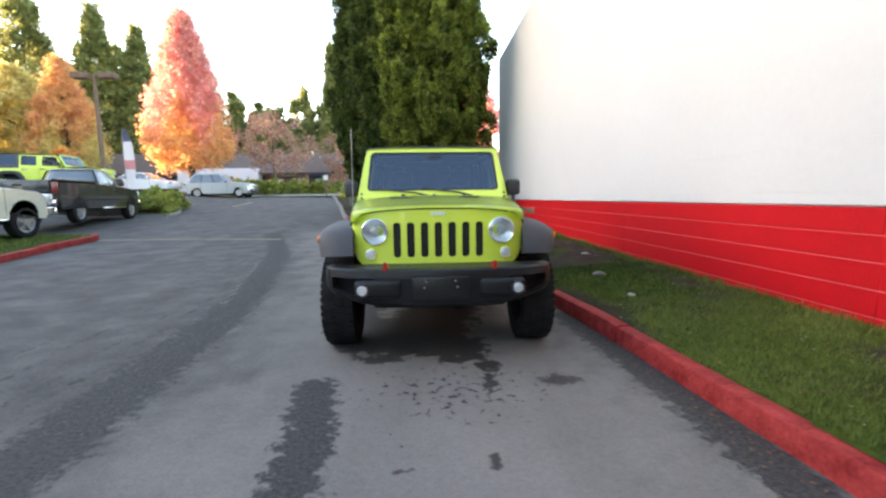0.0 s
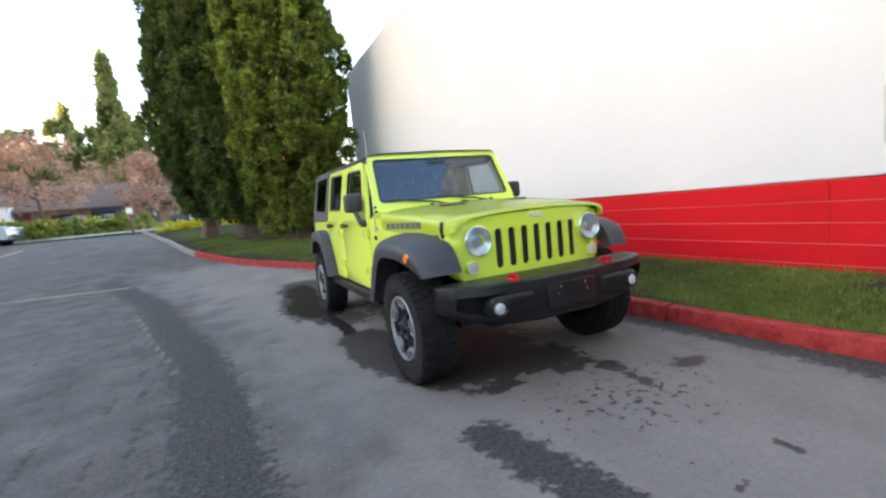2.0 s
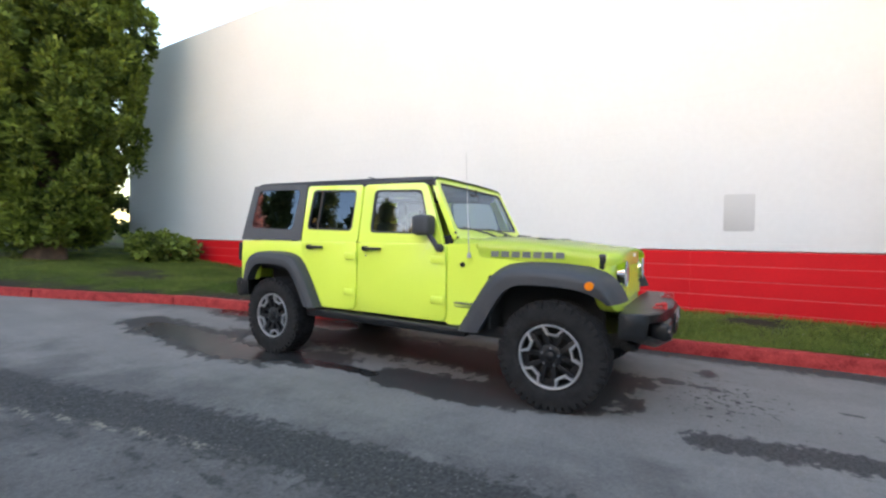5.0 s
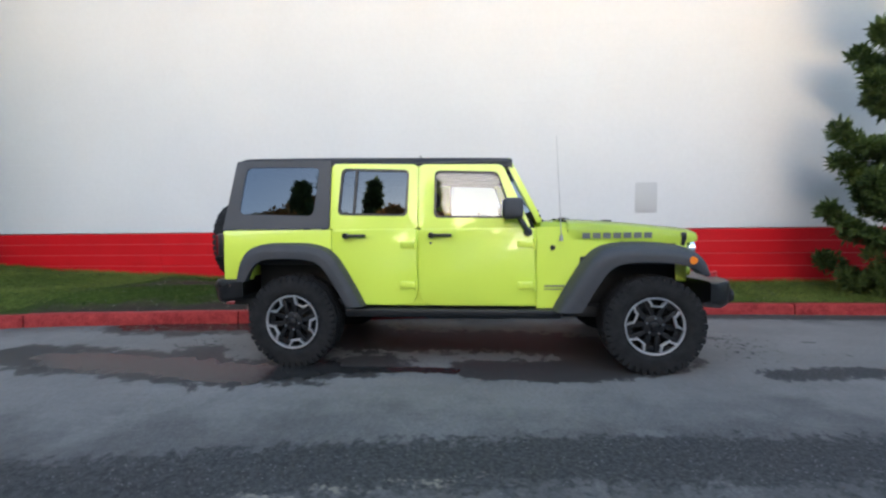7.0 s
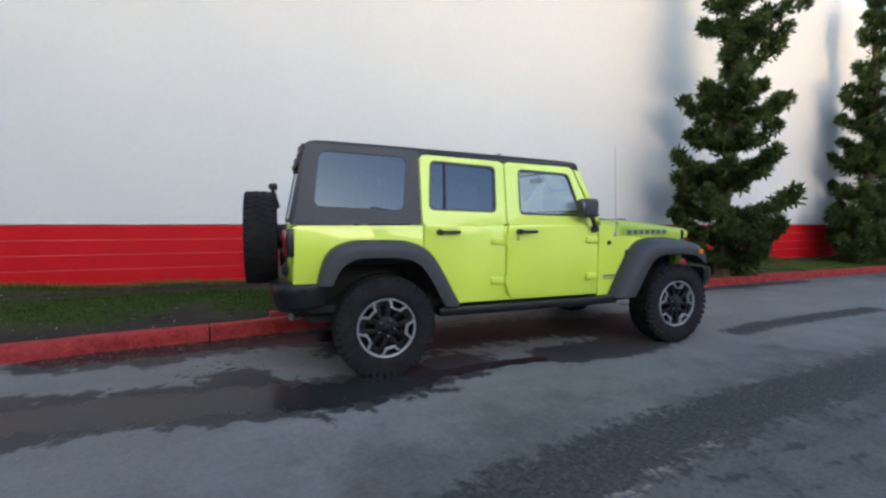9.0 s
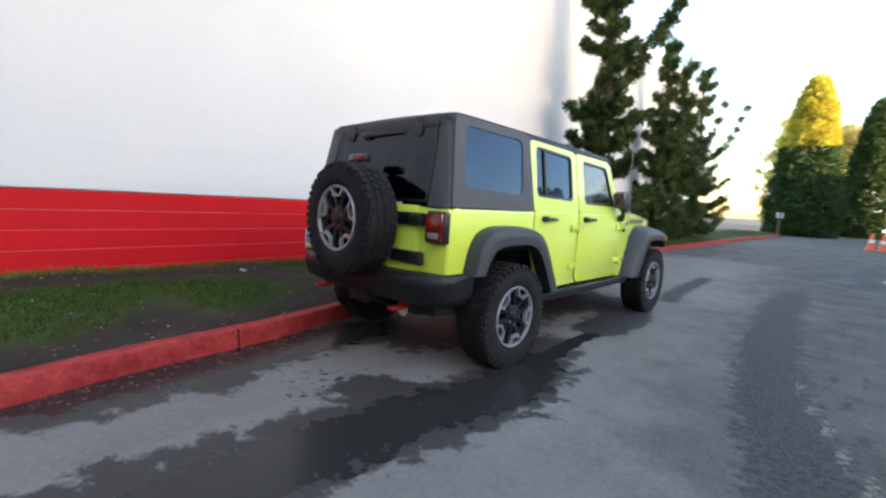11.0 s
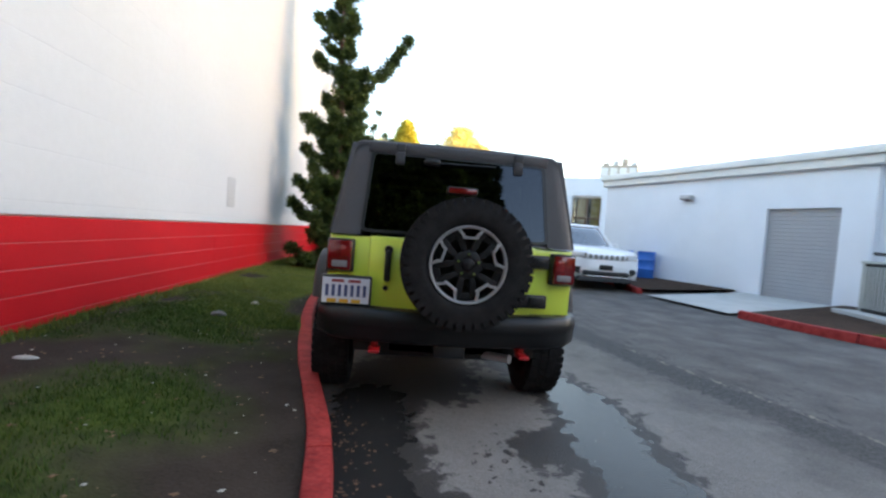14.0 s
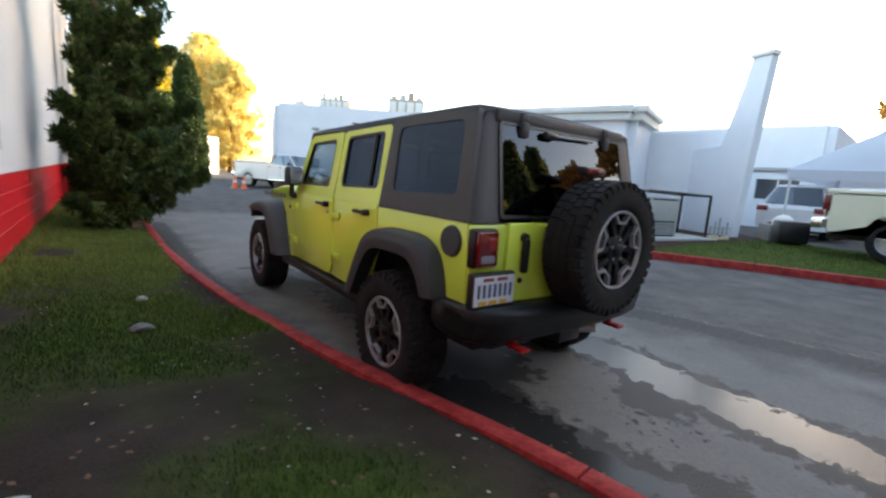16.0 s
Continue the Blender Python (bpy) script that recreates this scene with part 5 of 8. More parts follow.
def flare(parent, s, outer, inner, x_in, x_tip, rise=0.012, name="fender_flare"):
    """A moulded arch: rises from the body, rolls over a shoulder and returns under its lip."""
    bm = bmesh.new()
    n = 34

    def walk_line(line, u):
        d = [0.0]
        for a, b in zip(line, line[1:]):
            d.append(d[-1] + math.hypot(b[0] - a[0], b[1] - a[1]))
        t = u * d[-1]
        for k in range(len(line) - 1):
            if t <= d[k + 1] + 1e-9:
                f = (t - d[k]) / (d[k + 1] - d[k])
                return Vector((line[k][0] + (line[k + 1][0] - line[k][0]) * f, line[k][1] + (line[k + 1][1] - line[k][1]) * f))
        return Vector(line[-1])

    def smooth_line(line, r=2):
        line = [Vector(p) for p in line]
        for _ in range(r):
            out = [line[0]]
            for a, b in zip(line, line[1:]):
                out += [a * 0.75 + b * 0.25, a * 0.25 + b * 0.75]
            line = out + [line[-1]]
        return [tuple(p) for p in line]

    outer, inner = smooth_line(outer), smooth_line(inner)
    secs = []
    for k in range(n + 1):
        o, i = walk_line(outer, k / n), walk_line(inner, k / n)
        up = (o - i).normalized()
        xi = x_in(o.x) if callable(x_in) else x_in
        x_out = x_tip(o.x) if callable(x_tip) else x_tip
        pts = [(xi, o + up * rise), (xi + (x_out - xi) * 0.40, o + up * 0.72 * rise), (xi + (x_out - xi) * 0.70, o + up * 0.30 * rise), (xi + (x_out - xi) * 0.86, o - up * 0.006), (x_out - 0.016, o - up * 0.022), (x_out - 0.003, o * 0.62 + i * 0.38), (x_out, o * 0.45 + i * 0.55), (x_out - 0.006, i), (x_out - 0.05, i + up * 0.015), (xi, i + up * 0.03)]
        secs.append([(s * x, p.x, p.y) for x, p in pts])
    loft(bm, secs, True)
    return part(name, bm, PLASTIC, parent, "dark grey moulded plastic arch")


def bars(parent, name, place, total, h, count, material, thick=0.003, gap=0.12):
    """A row of plain bars that stands for lettering."""
    w = total / count
    for k in range(count):
        bm = bmesh.new()
        box(bm, (k * w + w * gap, 0, 0), ((k + 1) * w - w * gap, h, thick), 0.0008, 1, place)
        part(name, bm, material, parent)


def build_offroader():
    car = thing("off_road_car", (0.017, 0, 0), label="lime green four-door off-road car with black arches parked by the kerb", category="car")
    S = (-1, 1)
    # chassis
    bm = bmesh.new()
    box(bm, (-0.62, -0.35, 0.40), (0.62, 3.50, 0.50), 0.01)
    box(bm, (-0.48, -0.45, 0.42), (-0.38, 3.55, 0.52), 0.01)
    box(bm, (0.38, -0.45, 0.42), (0.48, 3.55, 0.52), 0.01)
    box(bm, (-0.3, 1.1, 0.30), (0.25, 1.9, 0.42), 0.03)
    box(bm, (-0.45, 3.2, 0.36), (0.5, 3.5, 0.50), 0.05)
    body = part("chassis", bm, DARK, car)
    for y in (0.0, 2.946):
        bm = bmesh.new()
        rod(bm, (-0.72, y, 0.385), (0.72, y, 0.385), 0.045)
        bmesh.ops.create_uvsphere(bm, u_segments=16, v_segments=10, radius=0.13, matrix=Matrix.Translation((0.18 if y < 1 else 0.0, y, 0.385)))
        for s in S:
            rod(bm, (s * 0.5, y + 0.08, 0.36), (s * 0.52, y + 0.1, 0.75), 0.03)
            rod(bm, (s * 0.45, y, 0.40), (s * 0.42, y + (0.75 if y < 1 else -0.75), 0.45), 0.022)
        part("axle", bm, DARK, car)
    bm = bmesh.new()
    rod(bm, (-0.25, 1.9, 0.38), (-0.25, 3.45, 0.40), 0.03)
    rod(bm, (-0.25, 3.45, 0.40), (-0.42, 3.62, 0.42), 0.03)
    part("exhaust_pipe", bm, GALV, car)
    # inner wheel arches
    for y0, y1 in ((-0.30, 0.55), (2.42, 3.42)):
        for s in S:
            bm = bmesh.new()
            box(bm, (min(s * 0.50, s * 0.77), y0, 0.86), (max(s * 0.50, s * 0.77), y1, 0.93), 0.02)
            box(bm, (min(s * 0.49, s * 0.53), y0, 0.42), (max(s * 0.49, s * 0.53), y1, 0.93), 0.01)
            box(bm, (min(s * 0.50, s * 0.77), y1 - 0.03 if y0 < 0 else y0, 0.5), (max(s * 0.50, s * 0.77), y1 if y0 < 0 else y0 + 0.03, 0.9), 0.01)
            part("arch_liner", bm, DARK, car)
    bm = bmesh.new()
    box(bm, (-0.74, 0.66, 0.50), (0.74, 3.56, 0.56), 0.01)
    box(bm, (-0.745, 0.62, 0.52), (0.745, 0.68, 1.14), 0.01)
    part("floor", bm, DARK, car)

    # lower body sides
    def front_w(y):
        return 0.665 + 0.106 * (y + 0.38)

    for s in S:
        bm = bmesh.new()
        side_panel(bm, [(2.625, 1.165), (3.585, 1.165), (3.60, 1.0), (3.60, 0.735), (3.36, 0.735), (3.30, 0.90), (3.15, 0.97), (2.75, 0.97), (2.60, 0.89), (2.47, 0.62), (2.625, 1.0)][:10] + [(2.625, 0.93)], 0.05, s)
        part("rear_quarter", bm, LIME, car)
        bm = bmesh.new()
        o = [(0.895, 1.17), (0.895, 0.505), (0.69, 0.505), (0.50, 0.80), (0.37, 0.93), (-0.28, 0.92), (-0.305, 0.99), (-0.295, 1.008), (0.62, 1.070), (0.66, 1.17)]
        outv = [bm.verts.new((s * front_w(y), y, z)) for y, z in o]
        inv = [bm.verts.new((s * (front_w(y) - 0.05), y, z)) for y, z in o]
        f = bm.faces.new(outv)
        bm.faces.new(inv[::-1])
        for a in range(len(o)):
            b = (a + 1) % len(o)
            bm.faces.new((outv[a], outv[b], inv[b], inv[a]))
        fender = part("front_fender", bm, LIME, car)
        bm = bmesh.new()
        rod(bm, (s * front_w(0.765), 0.765, 1.0), (s * (front_w(0.765) + 0.014), 0.765, 1.0), 0.022, 0.018, 16)
        part("footman_loop", bm, BLACK, fender)
        m = Matrix(((0, 0, s, s * (front_w(0.75) + 0.006)), (-1, 0, 0, 0.875), (0, 1, 0, 0.677), (0, 0, 0, 1)))
        bars(fender, "lettering", m, 0.23, 0.018, 9, GREY_DECAL)
        bars(fender, "lettering", Matrix.Translation((0, -0.03, -0.022)) @ m, 0.18, 0.010, 9, GREY_DECAL)

        bm = bmesh.new()
        side_panel(bm, [(0.88, 1.160), (2.64, 1.160), (2.64, 0.95), (2.45, 0.56), (2.40, 0.515), (0.88, 0.515)], 0.03, s, -0.016)
        part("sill_panel", bm, LIME, car)
        for y0, y1 in ((1.835, 1.90), (2.60, 2.66)):
            bm = bmesh.new()
            side_panel(bm, [(y0, 1.168), (y1, 1.168), (y1, 1.71), (y0, 1.71)], 0.02, s, -0.012)
            part("door_pillar", bm, LIME, car)

        # doors
        for k, (low, outer, inner, name) in enumerate((
                ([(0.91, 1.165), (1.863, 1.165), (1.872, 0.72), (1.86, 0.58), (1.81, 0.525), (0.935, 0.525), (0.91, 0.555)],
                 [(0.935, 1.158), (1.863, 1.158), (1.863, 1.712), (1.165, 1.695)], [(1.075, 1.245), (1.742, 1.255), (1.735, 1.657), (1.205, 1.636)], "front_door"),
                ([(1.883, 1.165), (2.618, 1.165), (2.618, 0.985), (2.42, 0.60), (2.37, 0.525), (1.94, 0.525), (1.90, 0.57), (1.888, 0.72)],
                 [(1.878, 1.158), (2.628, 1.158), (2.628, 1.735), (1.878, 1.712)], [(1.965, 1.27), (2.572, 1.287), (2.545, 1.692), (1.952, 1.667)], "rear_door"))):
            bm = bmesh.new()
            side_panel(bm, rounded(low, 0.03, 3), 0.05, s, 0.008)
            door = part(name, bm, LIME, car)
            bm = bmesh.new()
            oo, ii = rounded(outer, 0.05, 4), rounded(inner, 0.05, 4)
            ring_panel(bm, lambda u, v: (s * (waist(v) + 0.004), u, v), oo, ii, lambda u, v: (s * (waist(v) - 0.035), u, v))
            part("window_frame", bm, LIME, door)
            bm = bmesh.new()
            i2 = rounded(inner, 0.05, 4)
            i3 = rounded([(inner[0][0] + 0.022, inner[0][1] + 0.018), (inner[1][0] - 0.018, inner[1][1] + 0.018), (inner[2][0] - 0.018, inner[2][1] - 0.016), (inner[3][0] + 0.014, inner[3][1] - 0.016)], 0.045, 4)
            ring_panel(bm, lambda u, v: (s * (waist(v) + 0.0005), u, v), i2, i3, lambda u, v: (s * (waist(v) - 0.02), u, v))
            part("seal", bm, BLACK, door)
            bm = bmesh.new()
            sheet(bm, lambda u, v: (s * (waist(v) - 0.012), u, v), i3)
            part("pane", bm, PANE if k == 0 else TINT, door, "clear glass" if k == 0 else "dark tinted glass").visible_shadow = False
            if k == 1:
                bm = bmesh.new()
                for v0, v1 in ((1.28, 1.68),):
                    a, b = (s * (waist(v0) - 0.004), 2.43, v0), (s * (waist(v1) - 0.004), 2.41, v1)
                    rod(bm, a, b, 0.012, 0.012, 6)
                part("division_bar", bm, BLACK, door)
            y = (1.585, 2.315)[k]
            bm = bmesh.new()
            x0 = waist(1.1) + 0.008
            box(bm, (min(s * (x0 + 0.022), s * (x0 + 0.046)), y, 1.098), (max(s * (x0 + 0.022), s * (x0 + 0.046)), y + 0.195, 1.124), 0.010)
            rod(bm, (s * x0, y + 0.175, 1.111), (s * (x0 + 0.046), y + 0.175, 1.111), 0.024, 0.022, 16)
            box(bm, (min(s * x0, s * (x0 + 0.03)), y + 0.005, 1.10), (max(s * x0, s * (x0 + 0.03)), y + 0.03, 1.122), 0.005)
            part("handle", bm, BLACK, door, "black paddle handle")
            if k == 0:
                bm = bmesh.new()
                rod(bm, (s * x0, 1.765, 1.045), (s * (x0 + 0.006), 1.765, 1.045), 0.012, 0.010, 12)
                part("lock", bm, CHROME, door)
            for z in (1.035, 0.695):
                bm = bmesh.new()
                y1 = (0.90, 1.875)[k]
                box(bm, (min(s * x0, s * (x0 + 0.018)), y1 + 0.02, z - 0.03), (max(s * x0, s * (x0 + 0.018)), y1 + 0.15, z + 0.03), 0.008)
                rod(bm, (s * (x0 + 0.012), y1 + 0.012, z - 0.045), (s * (x0 + 0.012), y1 + 0.012, z + 0.045), 0.014, 0.014, 10)
                part("hinge", bm, LIME, door)
        # sill step
        bm = bmesh.new()
        box(bm, (min(s * 0.74, s * 0.855), 0.70, 0.425), (max(s * 0.74, s * 0.855), 2.50, 0.500), 0.018)
        part("rock_rail", bm, STEEL, car)
        # arches
        flare(car, s, [(3.44, 0.73), (3.40, 0.90), (3.33, 1.00), (3.20, 1.045), (3.0, 1.045), (2.78, 1.04), (2.62, 0.985), (2.52, 0.86), (2.335, 0.52)],
              [(3.345, 0.73), (3.30, 0.83), (3.23, 0.90), (3.14, 0.925), (3.0, 0.925), (2.80, 0.92), (2.69, 0.875), (2.60, 0.76), (2.465, 0.52)], 0.79, 0.925)
        ff = flare(car, s, [(0.735, 0.49), (0.55, 0.80), (0.45, 0.935), (0.33, 1.0), (0.1, 1.005), (-0.12, 0.992), (-0.29, 0.965), (-0.385, 0.89), (-0.43, 0.785)],
                   [(0.56, 0.49), (0.42, 0.73), (0.34, 0.84), (0.23, 0.885), (0.08, 0.89), (-0.12, 0.882), (-0.24, 0.858), (-0.325, 0.815), (-0.375, 0.775)], lambda y: max(0.60, front_w(y) - 0.02), lambda y: 0.938 - 0.045 * max(0.0, (-0.22 - y) / 0.2) ** 2, 0.045)
        bm = bmesh.new()
        rod(bm, (s * 0.90, -0.265, 0.905), (s * 0.936, -0.265, 0.905), 0.032, 0.029, 20)
        part("side_marker", bm, AMBER, ff, "amber side lamp")
        # mirrors
        bm = bmesh.new()
        box(bm, (min(s * 0.80, s * 0.945), 1.01, 1.235), (max(s * 0.80, s * 0.945), 1.17, 1.405), 0.035, 3)
        mir = part("door_mirror", bm, PLASTIC, car, "black square door mirror")
        bm = bmesh.new()
        box(bm, (min(s * 0.815, s * 0.93), 1.171, 1.255), (max(s * 0.815, s * 0.93), 1.176, 1.385), 0.002, 1)
        part("mirror_glass", bm, CHROME, mir)
        bm = bmesh.new()
        rod(bm, (s * 0.80, 0.965, 1.13), (s * 0.85, 0.965, 1.13), 0.036, 0.03, 16)
        rod(bm, (s * 0.85, 0.965, 1.13), (s * 0.875, 1.05, 1.26), 0.022, 0.022, 10)
        part("mirror_arm", bm, PLASTIC, mir)
        wheel(car, (s * 0.792, 0, 0.387), s, turn=13 if s < 0 else 40)
        wheel(car, (s * 0.792, 2.946, 0.387), s, turn=-8)
        # hood latch
        bm = bmesh.new()
        rod(bm, (s * 0.655, -0.29, 1.005), (s * 0.66, -0.30, 1.075), 0.02, 0.026, 10)
        box(bm, (min(s * 0.63, s * 0.675), -0.325, 1.06), (max(s * 0.63, s * 0.675), -0.27, 1.115), 0.014)
        part("hood_latch", bm, BLACK, car)

    # hood
    bm = bmesh.new()
    secs = []
    rows = []
    for t in (1.0, 0.9, 0.75, 0.55, 0.3):
        d = 1 - math.cos(t * math.pi / 2)
        rows.append((-0.30 - 0.128 * math.sin(t * math.pi / 2), 1.158 - 0.028 * d, 1.028 + 0.034 * d, front_w(-0.30) - 0.002 - 0.062 * d))
    for y, zc, zs in ((-0.30, 1.158, 1.028), (-0.2, 1.170, 1.025), (0.0, 1.193, 1.035), (0.2, 1.211, 1.045), (0.42, 1.226, 1.06), (0.64, 1.234, 1.072)):
        rows.append((y, zc, zs, front_w(y) - 0.002))
    for y, zc, zs, w in rows:
        edge = zc - 0.040
        pts = [(w, zs), (w, zs + (edge - zs) * 0.55), (w - 0.006, edge - 0.010), (w - 0.020, edge + 0.002), (w - 0.045, zc - 0.028), (w * 0.82, zc - 0.014), (w * 0.66, zc - 0.004), (w * 0.45, zc + 0.004), (w * 0.2, zc + 0.009), (0, zc + 0.010)]
        secs.append([(x, y, z) for x, z in pts] + [(-x, y, z) for x, z in pts[-2::-1]])
    loft(bm, secs)
    bmesh.ops.solidify(bm, geom=bm.faces[:], thickness=0.02)
    hood = part("hood", bm, LIME, car, sharp=50)
    for s in S:
        bm = bmesh.new()
        slab(bm, rounded([(-0.10, -0.045), (0.10, -0.02), (0.10, 0.05), (-0.06, 0.045)] if s > 0 else [(0.10, -0.045), (0.06, 0.045), (-0.10, 0.05), (-0.10, -0.02)], 0.012), 0.012, Matrix.Translation((s * 0.30, 0.22, 1.213)) @ pose(0, 0, 0, 4, 0, 0), 0.003)
        part("hood_vent", bm, BLACK, hood)
        m = Matrix(((0, 0, s, s * (front_w(0.535) + 0.002)), (-1, 0, 0, 0.535), (0, 1, 0, 1.072), (0, 0, 0, 1)))
        m = m @ pose(0, 0, 0, 0, -6.0 * 1, 0) if s > 0 else m @ pose(0, 0, 0, 0, 6.0, 0)
        bars(hood, "lettering", m, 0.585, 0.046, 7, GREY_DECAL)
        bm = bmesh.new()
        rod(bm, (s * 0.30, 0.60, 1.235), (s * 0.30, 0.60, 1.252), 0.022, 0.018, 12)
        part("rubber_stop", bm, BLACK, hood)
    bm = bmesh.new()
    rod(bm, (0, 0.50, 1.228), (0, 0.60, 1.238), 0.02, 0.02, 10)
    part("washer_jet", bm, BLACK, hood)
    # cowl
    bm = bmesh.new()
    loft(bm, [[(-0.77, 0.645, 1.165), (-0.72, 0.645, 1.205), (0, 0.645, 1.235), (0.72, 0.645, 1.205), (0.77, 0.645, 1.165)],
              [(-0.785, 0.86, 1.165), (-0.74, 0.86, 1.215), (0, 0.86, 1.225), (0.74, 0.86, 1.215), (0.785, 0.86, 1.165)]])
    bmesh.ops.solidify(bm, geom=bm.faces[:], thickness=0.02)
    part("cowl", bm, LIME, car)

    # windscreen
    def ws(u, v):
        return (u, 0.825 + 0.50 * (v - 1.19), v)

    def ws_in(u, v):
        return (u, 0.880 + 0.50 * (v - 1.19), v)

    bm = bmesh.new()
    outer, inner = [(-0.745, 1.195), (0.745, 1.195), (0.693, 1.752), (-0.693, 1.752)], [(-0.683, 1.29), (0.683, 1.29), (0.652, 1.700), (-0.652, 1.700)]
    ring_panel(bm, ws, rounded(outer, 0.05), rounded(inner, 0.05), ws_in)
    screen = part("windscreen_frame", bm, LIME, car)
    bm = bmesh.new()
    i3 = [(-0.668, 1.305), (0.668, 1.305), (0.638, 1.686), (-0.638, 1.686)]
    ring_panel(bm, lambda u, v: (u, ws(u, v)[1] + 0.006, v), rounded(inner, 0.05), rounded(i3, 0.045), lambda u, v: (u, ws(u, v)[1] + 0.03, v))
    part("seal", bm, BLACK, screen)
    bm = bmesh.new()
    sheet(bm, lambda u, v: (u, ws(u, v)[1] + 0.014, v), rounded(i3, 0.045))
    part("pane", bm, SCREEN, screen, "clear windscreen glass").visible_shadow = False
    for x0, x1 in ((-0.16, -0.60), (0.28, -0.12)):
        bm = bmesh.new()
        rod(bm, (x0 + 0.12, 0.80, 1.232), (x0 - 0.05, 0.838, 1.275), 0.011, 0.008, 8)
        rod(bm, (x0 - 0.02, 0.836, 1.268), (x1, 0.862, 1.312), 0.009, 0.006, 8)
        part("wiper", bm, BLACK, screen)
    for s in S:
        for z in (1.26, 1.22):
            bm = bmesh.new()
            rod(bm, (s * 0.735, ws(0, z)[1] - 0.004, z), (s * 0.735, ws(0, z)[1] + 0.01, z), 0.012, 0.012, 8)
            part("bolt", bm, BLACK, screen)
    bm = bmesh.new()
    rod(bm, (-0.80, 0.70, 1.06), (-0.805, 0.70, 1.10), 0.018, 0.012, 10)
    rod(bm, (-0.805, 0.70, 1.10), (-0.80, 0.74, 1.90), 0.0040, 0.0026, 6)
    part("aerial", bm, GALV, car)

    # hardtop
    bm = bmesh.new()
    secs = []
    for y, zt in ((1.085, 1.735), (1.10, 1.748), (1.25, 1.755), (1.9, 1.772), (2.62, 1.788), (3.30, 1.800), (3.44, 1.798), (3.49, 1.782), (3.515, 1.755)):
        e = 0.0 if y < 3.4 else 0.015 * (y - 3.4) / 0.1
        pts = [(0.705 - e, zt - 0.075), (0.707 - e, zt - 0.045), (0.690 - e, zt - 0.012), (0.655, zt + 0.004), (0.5, zt + 0.012), (0.2, zt + 0.018), (0, zt + 0.019)]
        secs.append([(x, y, z) for x, z in pts] + [(-x, y, z) for x, z in pts[-2::-1]])
    loft(bm, secs)
    bmesh.ops.solidify(bm, geom=bm.faces[:], thickness=0.03)
    roof = part("hardtop", bm, HARDTOP, car, "dark grey moulded hardtop", sharp=55)
    for y in (1.86,):
        bm = bmesh.new()
        box(bm, (-0.66, y, 1.782), (0.66, y + 0.012, 1.792), 0.003, 1)
        part("roof_seam", bm, BLACK, roof)
    for s in S:
        bm = bmesh.new()
        box(bm, (min(s * 0.69, s * 0.712), 1.12, 1.712), (max(s * 0.69, s * 0.712), 2.64, 1.732), 0.006, 1)
        part("drip_rail", bm, HARDTOP, roof)
        bm = bmesh.new()
        outer, inner = [(2.640, 1.172), (3.600, 1.172), (3.500, 1.775), (2.640, 1.765)], [(2.785, 1.283), (3.460, 1.307), (3.408, 1.718), (2.738, 1.704)]
        ring_panel(bm, lambda u, v: (s * (waist(v) + 0.008), u, v), rounded(outer, 0.02), rounded(inner, 0.06), lambda u, v: (s * (waist(v) - 0.03), u, v))
        q = part("quarter_panel", bm, HARDTOP, roof)
        bm = bmesh.new()
        sheet(bm, lambda u, v: (s * (waist(v) + 0.001), u, v), rounded(inner, 0.06))
        part("quarter_pane", bm, TINT, q, "dark tinted glass").visible_shadow = False
        # rear corner post
        bm = bmesh.new()
        secs = []
        for z in (1.172, 1.25, 1.4, 1.55, 1.68, 1.74, 1.775):
            w, yr = waist(z) + 0.008, 3.628 - 0.20 * (z - 1.172)
            k = 0.61 - 0.07 * (z - 1.2)
            secs.append([(s * w, yr - 0.075, z), (s * (w - 0.004), yr - 0.045, z), (s * (w - 0.018), yr - 0.018, z), (s * (w - 0.045), yr - 0.003, z), (s * (w - 0.09), yr, z), (s * k, yr - 0.002, z), (s * k, yr - 0.04, z), (s * (w - 0.03), yr - 0.08, z)])
        loft(bm, secs, True)
        part("corner_post", bm, HARDTOP, roof)
    bm = bmesh.new()

    def back(u, v):
        return (u, 3.626 - 0.20 * (v - 1.172), v)

    box(bm, (-0.60, 3.49, 1.715), (0.60, 3.53, 1.785), 0.012)
    part("rear_header", bm, HARDTOP, roof)
    bm = bmesh.new()
    g = rounded([(-0.615, 1.195), (0.615, 1.195), (0.580, 1.722), (-0.580, 1.722)], 0.04)
    sheet(bm, lambda u, v: (u, back(u, v)[1] + 0.004, v), g)
    tg = part("rear_pane", bm, REAR_TINT, roof, "dark tinted rear glass")
    tg.visible_shadow = False
    bm = bmesh.new()
    g2 = rounded([(-0.594, 1.213), (0.594, 1.213), (0.561, 1.706), (-0.561, 1.706)], 0.03)
    ring_panel(bm, lambda u, v: (u, back(u, v)[1] + 0.010, v), g, g2, lambda u, v: (u, back(u, v)[1] - 0.004, v))
    part("seal", bm, BLACK, roof)
    for x in (-0.395, 0.395):
        bm = bmesh.new()
        box(bm, (x - 0.032, 3.50, 1.72), (x + 0.032, 3.545, 1.785), 0.012)
        box(bm, (x - 0.03, 3.515, 1.645), (x + 0.03, 3.555, 1.73), 0.012)
        part("glass_hinge", bm, PLASTIC, roof)
    bm = bmesh.new()
    rod(bm, (0.19, 3.545, 1.675), (-0.24, 3.548, 1.685), 0.009, 0.006, 8)
    box(bm, (0.13, 3.53, 1.655), (0.24, 3.57, 1.70), 0.015)
    part("rear_wiper", bm, BLACK, roof)

    # rear
    bm = bmesh.new()
